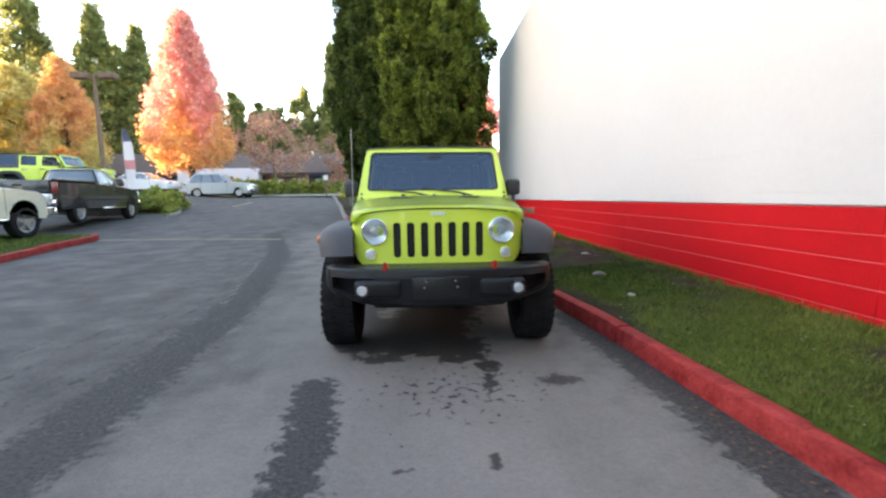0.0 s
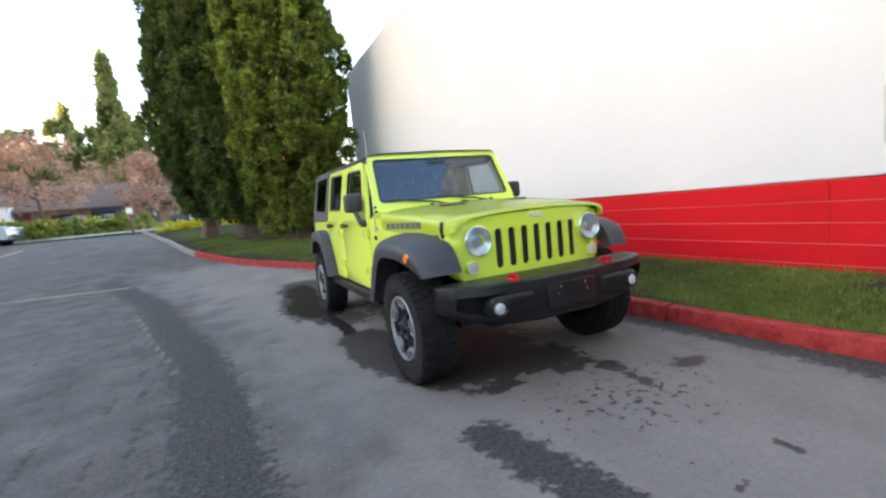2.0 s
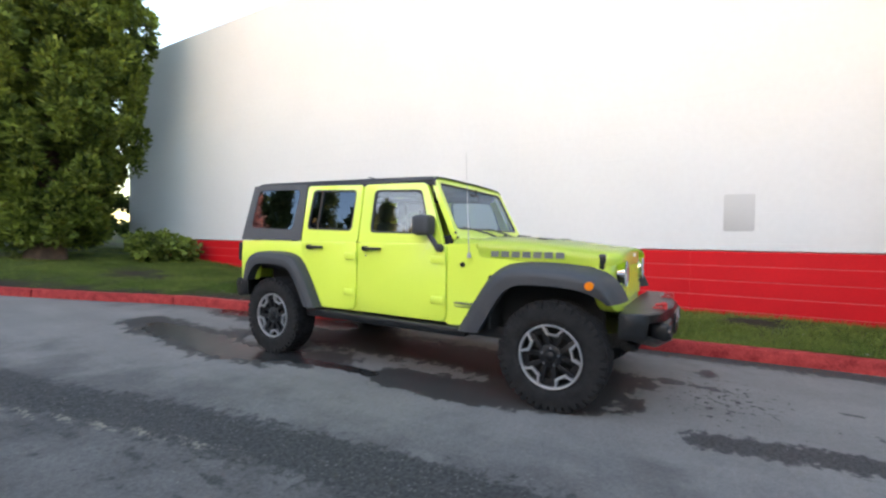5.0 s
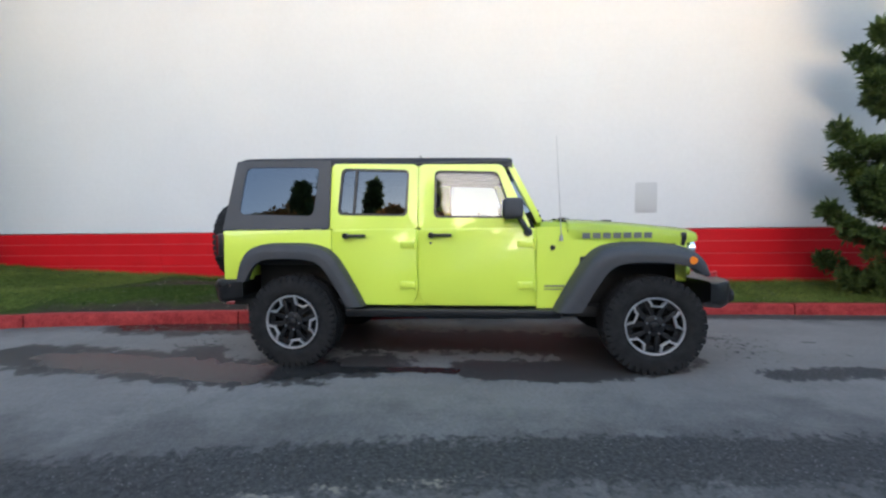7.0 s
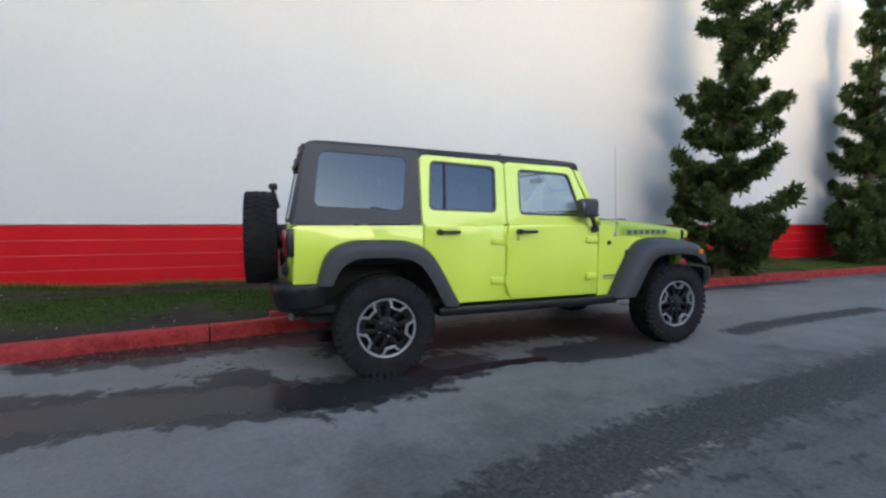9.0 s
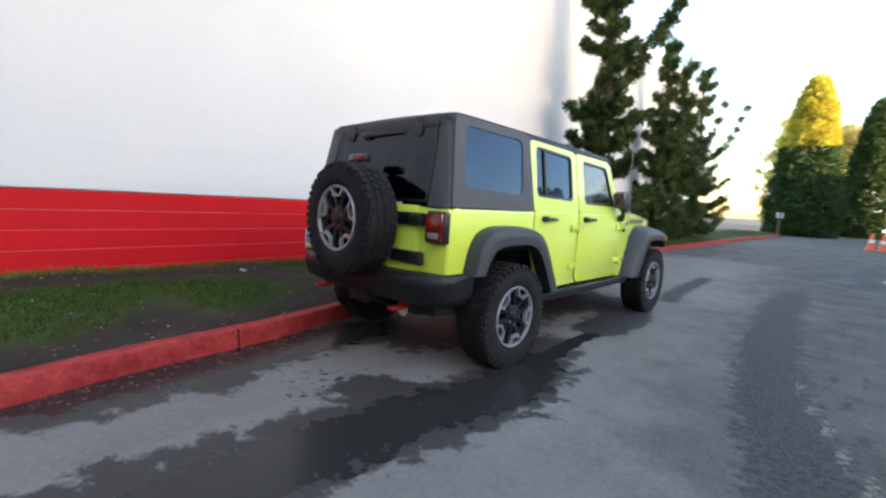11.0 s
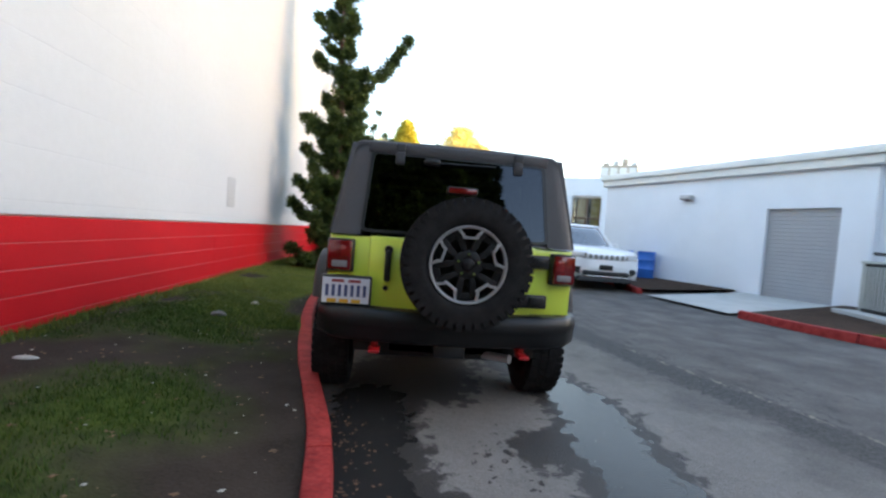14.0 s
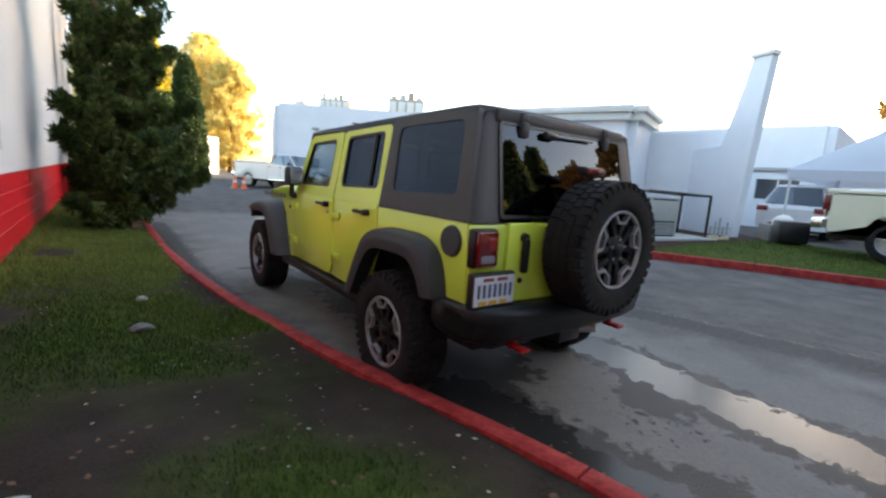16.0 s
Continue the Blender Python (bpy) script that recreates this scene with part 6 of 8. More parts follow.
    box(bm, (-0.795, 3.56, 0.70), (0.795, 3.615, 1.165), 0.02)
    part("rear_panel", bm, LIME, car)
    bm = bmesh.new()
    box(bm, (-0.53, 3.60, 0.715), (0.545, 3.640, 1.172), 0.012)
    gate = part("tailgate", bm, LIME, car)
    for z in (1.08, 0.82):
        bm = bmesh.new()
        box(bm, (-0.625, 3.640, z - 0.045), (-0.30, 3.668, z + 0.045), 0.012)
        box(bm, (-0.61, 3.66, z - 0.035), (-0.50, 3.685, z + 0.035), 0.012)
        part("gate_hinge", bm, BLACK, gate)
    bm = bmesh.new()
    box(bm, (0.405, 3.64, 0.89), (0.445, 3.685, 1.09), 0.015)
    rod(bm, (0.425, 3.64, 1.09), (0.425, 3.665, 1.09), 0.028, 0.026, 14)
    part("gate_handle", bm, BLACK, gate, "black upright gate handle")
    bm = bmesh.new()
    rod(bm, (0.43, 3.64, 0.845), (0.43, 3.65, 0.845), 0.017, 0.015, 12)
    part("lock", bm, BLACK, gate)
    for s in S:
        bm = bmesh.new()
        box(bm, (min(s * 0.638, s * 0.806), 3.60, 0.935), (max(s * 0.638, s * 0.806), 3.655, 1.142), 0.012)
        tl = part("tail_lamp", bm, BLACK, car, "square red tail lamp in a black housing")
        bm = bmesh.new()
        box(bm, (min(s * 0.65, s * 0.796), 3.65, 0.945), (max(s * 0.65, s * 0.796), 3.678, 1.132), 0.012)
        lens = part("red_lens", bm, TAIL_RED, tl)
        bm = bmesh.new()
        box(bm, (min(s * 0.675, s * 0.77), 3.672, 0.965), (max(s * 0.675, s * 0.77), 3.682, 1.005), 0.004)
        part("reversing_lens", bm, LENS_WHITE, tl)
        bm = bmesh.new()
        box(bm, (min(s * 0.66, s * 0.72), 3.672, 1.03), (max(s * 0.66, s * 0.72), 3.681, 1.10), 0.004)
        part("brake_lens", bm, BRAKE_RED, tl)
    wheel(car, (-0.04, 3.835, 1.05), 1, turn=18).matrix_basis = Matrix.Translation((-0.04, 3.835, 1.05)) @ pose(0, 0, 0, -90, 0, 0) @ pose(0, 0, 0, 0, 0, 0)
    bm = bmesh.new()
    rod(bm, (-0.04, 3.62, 1.05), (-0.04, 3.80, 1.05), 0.12, 0.10, 20)
    rod(bm, (0.0, 3.70, 1.30), (0.0, 3.74, 1.47), 0.02, 0.016, 8)
    part("spare_carrier", bm, BLACK, car)
    bm = bmesh.new()
    box(bm, (-0.095, 3.70, 1.462), (0.095, 3.765, 1.512), 0.012)
    b3 = part("high_brake_lamp", bm, BLACK, car)
    bm = bmesh.new()
    box(bm, (-0.085, 3.765, 1.470), (0.085, 3.772, 1.504), 0.003)
    part("red_lens", bm, TAIL_RED, b3)
    bm = bmesh.new()
    box(bm, (0.515, 3.64, 0.725), (0.825, 3.69, 0.915), 0.012)
    pl = part("plate_holder", bm, BLACK, car, "black plate holder")
    bm = bmesh.new()
    box(bm, (0.525, 3.69, 0.742), (0.815, 3.695, 0.900), 0.002, 1)
    plate = part("plate", bm, surface("plate_white", (0.62, 0.64, 0.68), 0.4, vary=0.06, scale=12), car)
    M = Matrix(((-1, 0, 0, 0.803), (0, 0, 1, 3.695), (0, 1, 0, 0.785), (0, 0, 0, 1)))
    bars(plate, "plate_bars", M, 0.266, 0.072, 7, surface("plate_blue", (0.05, 0.07, 0.16), 0.5), 0.002, 0.24)
    M2 = Matrix(((-1, 0, 0, 0.79), (0, 0, 1, 3.695), (0, 1, 0, 0.745), (0, 0, 0, 1)))
    bars(plate, "plate_strip", M2, 0.22, 0.024, 3, surface("plate_yellow", (0.7, 0.36, 0.03), 0.5), 0.0022)
    M3 = Matrix(((-1, 0, 0, 0.77), (0, 0, 1, 3.695), (0, 1, 0, 0.872), (0, 0, 0, 1)))
    bars(plate, "plate_strip", M3, 0.20, 0.018, 2, surface("plate_red", (0.30, 0.05, 0.05), 0.5), 0.0022)
    bm = bmesh.new()
    rod(bm, (0.802, 3.465, 1.055), (0.822, 3.465, 1.055), 0.088, 0.080, 28)
    fuel = part("fuel_door", bm, PLASTIC, car, "round black fuel filler")
    # rear bumper
    bm = bmesh.new()
    secs = []
    for x, y0, y1, z0, z1 in ((-0.862, 3.40, 3.52, 0.585, 0.735), (-0.84, 3.42, 3.64, 0.545, 0.74), (-0.74, 3.50, 3.735, 0.525, 0.735), (-0.55, 3.55, 3.765, 0.515, 0.73), (-0.3, 3.56, 3.775, 0.51, 0.72), (0, 3.56, 3.78, 0.505, 0.715),
                             (0.3, 3.56, 3.775, 0.51, 0.72), (0.55, 3.55, 3.765, 0.515, 0.73), (0.74, 3.50, 3.735, 0.525, 0.735), (0.84, 3.42, 3.64, 0.545, 0.74), (0.862, 3.40, 3.52, 0.585, 0.735)):
        secs.append([(x, y0, z0 + 0.02), (x, y1 - 0.07, z0), (x, y1 - 0.035, z0 + 0.010), (x, y1 - 0.018, z0 + 0.035), (x, y1 - 0.014, z0 + 0.085), (x, y1 - 0.006, z0 + 0.105), (x, y1, z0 + 0.125), (x, y1 - 0.001, z1 - 0.055), (x, y1 - 0.009, z1 - 0.025), (x, y1 - 0.028, z1 - 0.006), (x, y1 - 0.055, z1), (x, y0, z1)])
    loft(bm, secs, True)
    rb = part("rear_bumper", bm, STEEL, car, "black steel rear bumper", sharp=50)
    for s, x in ((-1, -0.47), (1, 0.47)):
        bm = bmesh.new()
        box(bm, (x - 0.035, 3.66, 0.462), (x + 0.035, 3.785, 0.484), 0.010)
        box(bm, (x - 0.02, 3.60, 0.47), (x + 0.02, 3.70, 0.52), 0.01)
        part("tow_hook", bm, RED_HOOK, car, "red tow hook")
    bm = bmesh.new()
    box(bm, (-0.10, 3.50, 0.43), (0.10, 3.72, 0.52), 0.015)
    part("hitch_receiver", bm, BLACK, car)

    # front: grille with seven slots
    bm = bmesh.new()

    def gf(u, v):
        return (u, -0.425 + 0.06 * max(0.0, v - 0.98) + 0.10 * (u / 0.66) ** 4 + 0.012 * (0.98 - v), v)

    def gb(u, v):
        p = gf(u, v)
        return (p[0], p[1] + 0.016, p[2])

    step = 0.104
    for k in range(7):
        c = (k - 3) * step
        cell = [(c - step / 2, 0.735), (c + step / 2, 0.735), (c + step / 2, 1.060), (c - step / 2, 1.060)]
        slot = [(c - 0.028, 0.768), (c + 0.028, 0.768), (c + 0.028, 1.032), (c - 0.028, 1.032)]
        hole = rounded(slot, 0.026, 4)
        # cell edge, walked in step with the hole
        ce = []
        for q in range(4):
            a = Vector(cell[q])
            p, nx = Vector(cell[q - 1]), Vector(cell[(q + 1) % 4])
            for f in (0.12, 0.06, 0.0, 0.06, 0.12):
                ce.append(tuple(a + (p - a) * f) if len(ce) % 5 < 2 else tuple(a + (nx - a) * f) if f else tuple(a))
        loops = [[bm.verts.new(fn(u, v)) for u, v in line] for line, fn in ((ce, gf), (hole, gf), (hole, gb))]
        for a, b in zip(loops, loops[1:]):
            for i in range(20):
                j = (i + 1) % 20
                bm.faces.new((a[i], a[j], b[j], b[i]))
    e = 3.5 * step

    def rows(pts_top, pts_bot):
        a = [bm.verts.new(gf(u, v)) for u, v in pts_top]
        b = [bm.verts.new(gf(u, v)) for u, v in pts_bot]
        for i in range(len(a) - 1):
            bm.faces.new((a[i], a[i + 1], b[i + 1], b[i]))

    tops = [(x, 1.128 - 0.05 * (x / 0.62) ** 4) for x in np.linspace(-e, e, 9)]
    rows(tops, [(x, 1.060) for x in np.linspace(-e, e, 9)])
    rows([(x, 0.735) for x in np.linspace(-e, e, 9)], [(x, 0.690) for x in np.linspace(-e, e, 9)])
    for s in S:
        prof = [(1.128 - 0.05 * (e / 0.62) ** 4, 0.60), (1.08, 0.635), (1.02, 0.655), (0.95, 0.66), (0.87, 0.655), (0.80, 0.64), (0.745, 0.615), (0.71, 0.575), (0.690, 0.52)]
        prev = None
        for z, w in prof:
            line = []
            for f in np.linspace(0, 1, 9):
                u = e + (w - e) * f
                zz = z
                if z > 1.1:
                    zz = 1.128 - 0.05 * (u / 0.62) ** 4
                line.append(bm.verts.new(gf(s * u, zz)))
            edge = gf(s * w, z)
            line.append(bm.verts.new((s * (w + 0.012), edge[1] + 0.03, z)))
            line.append(bm.verts.new((s * (w + 0.010), edge[1] + 0.09, z)))
            if prev:
                for i in range(len(line) - 1):
                    bm.faces.new((prev[i], prev[i + 1], line[i + 1], line[i]))
            prev = line
    bmesh.ops.remove_doubles(bm, verts=bm.verts, dist=0.0006)
    grille = part("grille", bm, LIME, car, "lime grille with seven upright slots", sharp=50)
    bm = bmesh.new()
    box(bm, (-0.40, -0.392, 0.70), (0.40, -0.36, 1.06), 0.006)
    part("radiator", bm, DARK, car)
    bm = bmesh.new()
    box(bm, (-0.55, -0.36, 1.055), (0.55, -0.30, 1.10), 0.01)
    part("radiator_support", bm, DARK, car)
    bars(grille, "badge", Matrix(((1, 0, 0, -0.055), (0, 0, -1, gf(0, 1.09)[1] - 0.001), (0, 1, 0, 1.082), (0, 0, 0, 1))), 0.11, 0.03, 4, WHITE_DECAL, 0.004)
    for s in S:
        y = gf(0.478, 0.968)[1]
        M = Matrix.Translation((s * 0.478, y - 0.034, 0.968)) @ pose(0, 0, 0, 90, 0, 0)
        bm = bmesh.new()
        lathe(bm, [(0.098, -0.05), (0.098, 0.001), (0.094, 0.004), (0.090, 0.002), (0.089, -0.03)], M, 36)
        hl = part("headlamp", bm, CHROME, grille, "round clear headlamp")
        bm = bmesh.new()
        lathe(bm, [(0.090, 0.000), (0.080, -0.012), (0.058, -0.026), (0.036, -0.032), (0.034, -0.014), (0.030, -0.008), (0.001, -0.006)], M, 32)
        part("reflector", bm, LENS, hl)
        bm = bmesh.new()
        lathe(bm, [(0.091, 0.003), (0.08, 0.008), (0.05, 0.013), (0.001, 0.015)], M, 32)
        part("lamp_glass", bm, PANE, hl).visible_shadow = False
        y = gf(0.513, 0.795)[1]
        M = Matrix.Translation((s * 0.515, y - 0.012, 0.793)) @ pose(0, 0, 0, 90, 0, 0)
        bm = bmesh.new()
        lathe(bm, [(0.046, -0.05), (0.046, 0.004), (0.041, 0.006), (0.039, 0.0)], M, 24)
        ts = part("turn_lamp", bm, LIME, grille, "small round turn lamp")
        bm = bmesh.new()
        lathe(bm, [(0.040, 0.002), (0.030, 0.006), (0.014, 0.004), (0.011, 0.008), (0.001, 0.009)], M, 20)
        part("turn_lens", bm, LENS, ts)
    # front bumper: heavy bar with swept ends, lamp pockets and a plain plate mount
    bm = bmesh.new()
    secs = []
    for x, y0, y1, z0, z1 in ((-0.835, -0.44, -0.50, 0.560, 0.715), (-0.80, -0.44, -0.585, 0.545, 0.728), (-0.77, -0.44, -0.615, 0.530, 0.728), (-0.755, -0.44, -0.625, 0.525, 0.728), (-0.62, -0.44, -0.685, 0.487, 0.726), (-0.48, -0.42, -0.70, 0.458, 0.724), (-0.465, -0.42, -0.70, 0.457, 0.724), (-0.30, -0.42, -0.715, 0.445, 0.722), (-0.22, -0.42, -0.735, 0.44, 0.722),
                             (0.22, -0.42, -0.735, 0.44, 0.722), (0.30, -0.42, -0.715, 0.445, 0.722), (0.465, -0.42, -0.70, 0.457, 0.724), (0.48, -0.42, -0.70, 0.458, 0.724), (0.62, -0.44, -0.685, 0.487, 0.726), (0.755, -0.44, -0.625, 0.525, 0.728), (0.77, -0.44, -0.615, 0.530, 0.728), (0.80, -0.44, -0.585, 0.545, 0.728), (0.835, -0.44, -0.50, 0.560, 0.715)):
        k = 0.10 if 0.47 < abs(x) < 0.76 else 0.0
        secs.append([(x, y0, z0 + 0.03), (x, y1 + 0.06, z0), (x, y1 + 0.015, z0 + 0.03), (x, y1 + 0.012, z0 + 0.055), (x, y1 + 0.012 + k, z0 + 0.065), (x, y1 + k, z1 - 0.072), (x, y1, z1 - 0.062), (x, y1 + 0.012, z1 - 0.01), (x, y1 + 0.03, z1), (x, y0, z1)])
    loft(bm, secs, True)
    fb = part("front_bumper", bm, STEEL, car, "black steel front bumper with lamp pockets", sharp=28)
    bm = bmesh.new()
    box(bm, (-0.195, -0.748, 0.515), (0.195, -0.73, 0.672), 0.006)
    pm = part("plate_mount", bm, BLACK, fb)
    for x, z in ((-0.10, 0.645), (0.10, 0.645), (-0.115, 0.60), (0.115, 0.60)):
        bm = bmesh.new()
        rod(bm, (x, -0.748, z), (x, -0.752, z), 0.007, 0.006, 8)
        part("bolt", bm, CHROME, pm)
    for s in S:
        bm = bmesh.new()
        box(bm, (min(s * 0.27, s * 0.60), -0.732, 0.522), (max(s * 0.27, s * 0.60), -0.60, 0.652), 0.03, 3)
        pod = part("lamp_pod", bm, STEEL, fb)
        M = Matrix.Translation((s * 0.545, -0.732, 0.583)) @ pose(0, 0, 0, 90, 0, 0)
        bm = bmesh.new()
        lathe(bm, [(0.050, -0.06), (0.053, 0.004), (0.046, 0.008), (0.037, -0.004)], M, 24)
        fl = part("fog_lamp", bm, BLACK, fb, "round fog lamp")
        bm = bmesh.new()
        lathe(bm, [(0.038, -0.002), (0.030, 0.0035), (0.016, 0.002), (0.013, 0.006), (0.001, 0.007)], M, 20)
        part("fog_lens", bm, LENS, fl)
        bm = bmesh.new()
        x = s * 0.385
        box(bm, (x - 0.022, -0.70, 0.715), (x + 0.022, -0.60, 0.735), 0.008)
        box(bm, (x - 0.014, -0.70, 0.73), (x + 0.014, -0.665, 0.77), 0.01)
        rod(bm, (x, -0.69, 0.762), (x, -0.62, 0.745), 0.012, 0.012, 8)
        part("tow_hook", bm, RED_HOOK, car, "red tow hook")
    bm = bmesh.new()
    box(bm, (-0.50, -0.52, 0.40), (0.50, -0.40, 0.47), 0.03)
    part("air_dam", bm, DARK, car)

    # interior
    bm = bmesh.new()
    box(bm, (-0.70, 0.90, 0.95), (0.70, 1.18, 1.24), 0.05)
    part("dashboard", bm, SEAT, car)
    bm = bmesh.new()
    M = Matrix.Translation((0.36, 1.32, 1.17)) @ pose(0, 0, 0, 65, 0, 0)
    lathe(bm, [(0.175, -0.012), (0.19, 0.0), (0.175, 0.012), (0.165, 0.0), (0.175, -0.012)], M, 28)
    box(bm, (-0.17, -0.02, -0.01), (0.17, 0.02, 0.01), 0.004, 1, M)
    part("steering_wheel", bm, BLACK, car)
    for y, xs in ((1.62, (-0.36, 0.36)), (2.50, (-0.38, 0.38))):
        for x in xs:
            bm = bmesh.new()
            box(bm, (x - 0.25, y - 0.30, 0.72), (x + 0.25, y + 0.22, 0.90), 0.06)
            box(bm, (x - 0.24, y + 0.16, 0.80), (x + 0.24, y + 0.30, 1.36), 0.06, 2)
            seat = part("seat", bm, SEAT, car)
            bm = bmesh.new()
            box(bm, (x - 0.13, y + 0.20, 1.38), (x + 0.13, y + 0.29, 1.55), 0.045)
            part("headrest", bm, SEAT, seat)
    bm = bmesh.new()
    for s in S:
        rod(bm, (s * 0.64, 1.15, 1.66), (s * 0.64, 2.9, 1.70), 0.035, 0.035, 8)
        for y in (1.98, 2.9):
            rod(bm, (s * 0.66, y, 0.9), (s * 0.64, y, 1.70), 0.035, 0.035, 8)
    for y in (1.98, 2.9):
        rod(bm, (-0.64, y, 1.70), (0.64, y, 1.70), 0.035, 0.035, 8)
    part("sport_bar", bm, SEAT, car)
    bm = bmesh.new()
    box(bm, (-0.10, 1.06, 1.60), (0.10, 1.10, 1.66), 0.012)
    rod(bm, (0, 1.05, 1.64), (0, 1.05, 1.70), 0.01, 0.01, 6)
    part("inside_mirror", bm, BLACK, car)
    return car


offroader = build_offroader()
bank_z = ground_z(-15.5, 17.2) + 0.80
bm = bmesh.new()
loft(bm, [[(-16.4 + 3.6 * f * a, 17.6 + 1.9 * f * b, z) for a, b in ((-1, -0.6), (-0.8, -1), (0.8, -1), (1, -0.6), (1, 0.6), (0.8, 1), (-0.8, 1), (-1, 0.6))] for f, z in ((1.0, bank_z - 1.35), (0.82, bank_z - 0.5), (0.70, bank_z))], True)
tagged(part("display_bank", bm, LAWN), "low grassy bank raising the displayed car", "bank", kind="structure")
copy_thing(offroader, pose(-14.9, 17.5, bank_z, 0, 0, 96))["label"] = "second lime green off-road car displayed behind the pickups"

# ---- other vehicles ----
def plain_wheel(parent, at, s, r, w=0.23, rim=ALLOY):
    hub = link("wheel", None, parent)
    hub.matrix_basis = Matrix.Translation(at) @ pose(0, 0, 0, 0, 90 * s, 0)
    h = w / 2
    bm = bmesh.new()
    lathe(bm, [(r * 0.62, -h * 0.8), (r * 0.7, -h), (r * 0.93, -h * 0.95), (r, -h * 0.7), (r, h * 0.7), (r * 0.93, h * 0.95), (r * 0.7, h), (r * 0.62, h * 0.8), (r * 0.58, 0)], Matrix(), 28)
    part("tyre", bm, RUBBER, hub)
    bm = bmesh.new()
    lathe(bm, [(r * 0.64, h * 0.85), (r * 0.60, h * 0.8), (r * 0.55, h * 0.3), (r * 0.1, h * 0.2)], Matrix(), 24)
    for k in range(5):
        slab(bm, [(r * 0.05, -0.03), (r * 0.6, -0.045), (r * 0.6, 0.045), (r * 0.05, 0.03)], 0.03, Matrix.Translation((0, 0, h * 0.5)) @ pose(0, 0, 0, 0, 0, 72 * k))
    lathe(bm, [(r * 0.16, h * 0.4), (r * 0.16, h * 0.8), (0.001, h * 0.85)], Matrix(), 14)
    part("rim", bm, rim, hub)
    return hub


def arch_outline(low, high, axles, r, z0):
    """Side outline of a lower body with wheel openings cut in its bottom edge."""
    out = list(high)
    bottom = [(low[0], z0)]
    for a in axles:
        bottom.append((a - r, z0))
        for k in range(1, 8):
            t = math.pi * k / 8
            bottom.append((a - r * math.cos(t), z0 + r * math.sin(t) * 1.0 + 0.02))
        bottom.append((a + r, z0))
    bottom.append((low[1], z0))
    return bottom + out


def lower_body(parent, outline, half, paint, inset=0.05, name="body"):
    """Lower body: the outline drawn across the width with softly turned-in edges."""
    bm = bmesh.new()
    n = len(outline)
    cz = sum(p[1] for p in outline) / n
    front, rear = min(p[0] for p in outline), max(p[0] for p in outline)
    loops = []
    fr = (1.0, 0.988, 0.95, 0.86, 0.7, 0.4, 0.0)
    for f in [-v for v in fr] + list(fr[-2::-1]):
        q = abs(f) ** 4
        k = 1 - 0.085 * abs(f) ** 14 - 0.02 * f * f
        row = []
        for y, z in outline:
            nose, tail = max(0.0, min(1.0, 1 - (y - front) / 0.7)), max(0.0, min(1.0, 1 - (rear - y) / 0.5))
            row.append(bm.verts.new((f * half, y + 0.30 * q * nose - 0.12 * q * tail, cz + (z - cz) * k if z > cz else z)))
        loops.append(row)
    for a, b in zip(loops, loops[1:]):
        for i in range(n):
            j = (i + 1) % n
            bm.faces.new((a[i], a[j], b[j], b[i]))
    for lp in (loops[0], loops[-1]):
        bmesh.ops.triangulate(bm, faces=[bm.faces.new(lp)])
    return part(name, bm, paint, parent, sharp=32)


def cabin(parent, y, z0, z1, half0, half1, paint, pillars, glass_mat=CAR_GLASS):
    """Glass house: y = (front foot, front top, rear top, rear foot); bowed screens, domed roof, black seals and shaped pillars."""
    def ring(t, grow=0.0):
        e = t ** 1.25
        h, f, r = half0 + (half1 - half0) * e + grow, y[0] + (y[1] - y[0]) * t - grow, y[3] + (y[2] - y[3]) * t + grow
        z = z0 + (z1 - z0) * t
        out = []
        for a in range(40):
            c, q = math.cos(2 * math.pi * a / 40), math.sin(2 * math.pi * a / 40)
            px, py = math.copysign(abs(c) ** 0.30, c), math.copysign(abs(q) ** 0.30, q)
            out.append((h * px, (f + r) / 2 + (r - f) / 2 * py, z))
        return out

    bm = bmesh.new()
    loft(bm, [ring(t) for t in (0.0, 0.33, 0.66, 1.0)], True)
    part("glass_house", bm, glass_mat, parent)
    bm = bmesh.new()
    top = ring(1.0, 0.012)
    cy = (y[1] + y[2]) / 2
    loft(bm, [[(px * k, cy + (py - cy) * k, pz + d) for px, py, pz in top] for k, d in ((1.0, -0.05), (1.015, -0.02), (1.0, 0.015), (0.93, 0.040), (0.75, 0.058), (0.4, 0.068), (0.05, 0.070))], True)
    part("roof", bm, paint, parent, sharp=60)
    bm = bmesh.new()
    loft(bm, [ring(0.0, 0.010), ring(0.055, 0.006)], True, False)
    part("belt_seal", bm, BLACK, parent)
    for s in (-1, 1):
        for f in pillars:
            a = y[0] + (y[3] - y[0]) * f
            c = y[1] + (y[2] - y[1]) * f
            inset = 0.10 if f in (0.0, 1.0) else 0.0
            a, c = a + (inset if f == 0.0 else -inset), c + (inset if f == 0.0 else -inset)
            bm = bmesh.new()
            secs = []
            for t in (0.0, 0.25, 0.5, 0.75, 1.0):
                h = half0 + (half1 - half0) * t ** 1.25 + 0.006 - (0.035 if inset else 0.0)
                py, z, w = a + (c - a) * t, z0 + (z1 - z0) * t, 0.05 if inset else 0.035
                secs.append([(s * h, py - w, z), (s * (h + 0.012), py, z), (s * h, py + w, z), (s * (h - 0.05), py, z)])
            loft(bm, secs, True)
            part("pillar", bm, paint if inset else BLACK, parent)


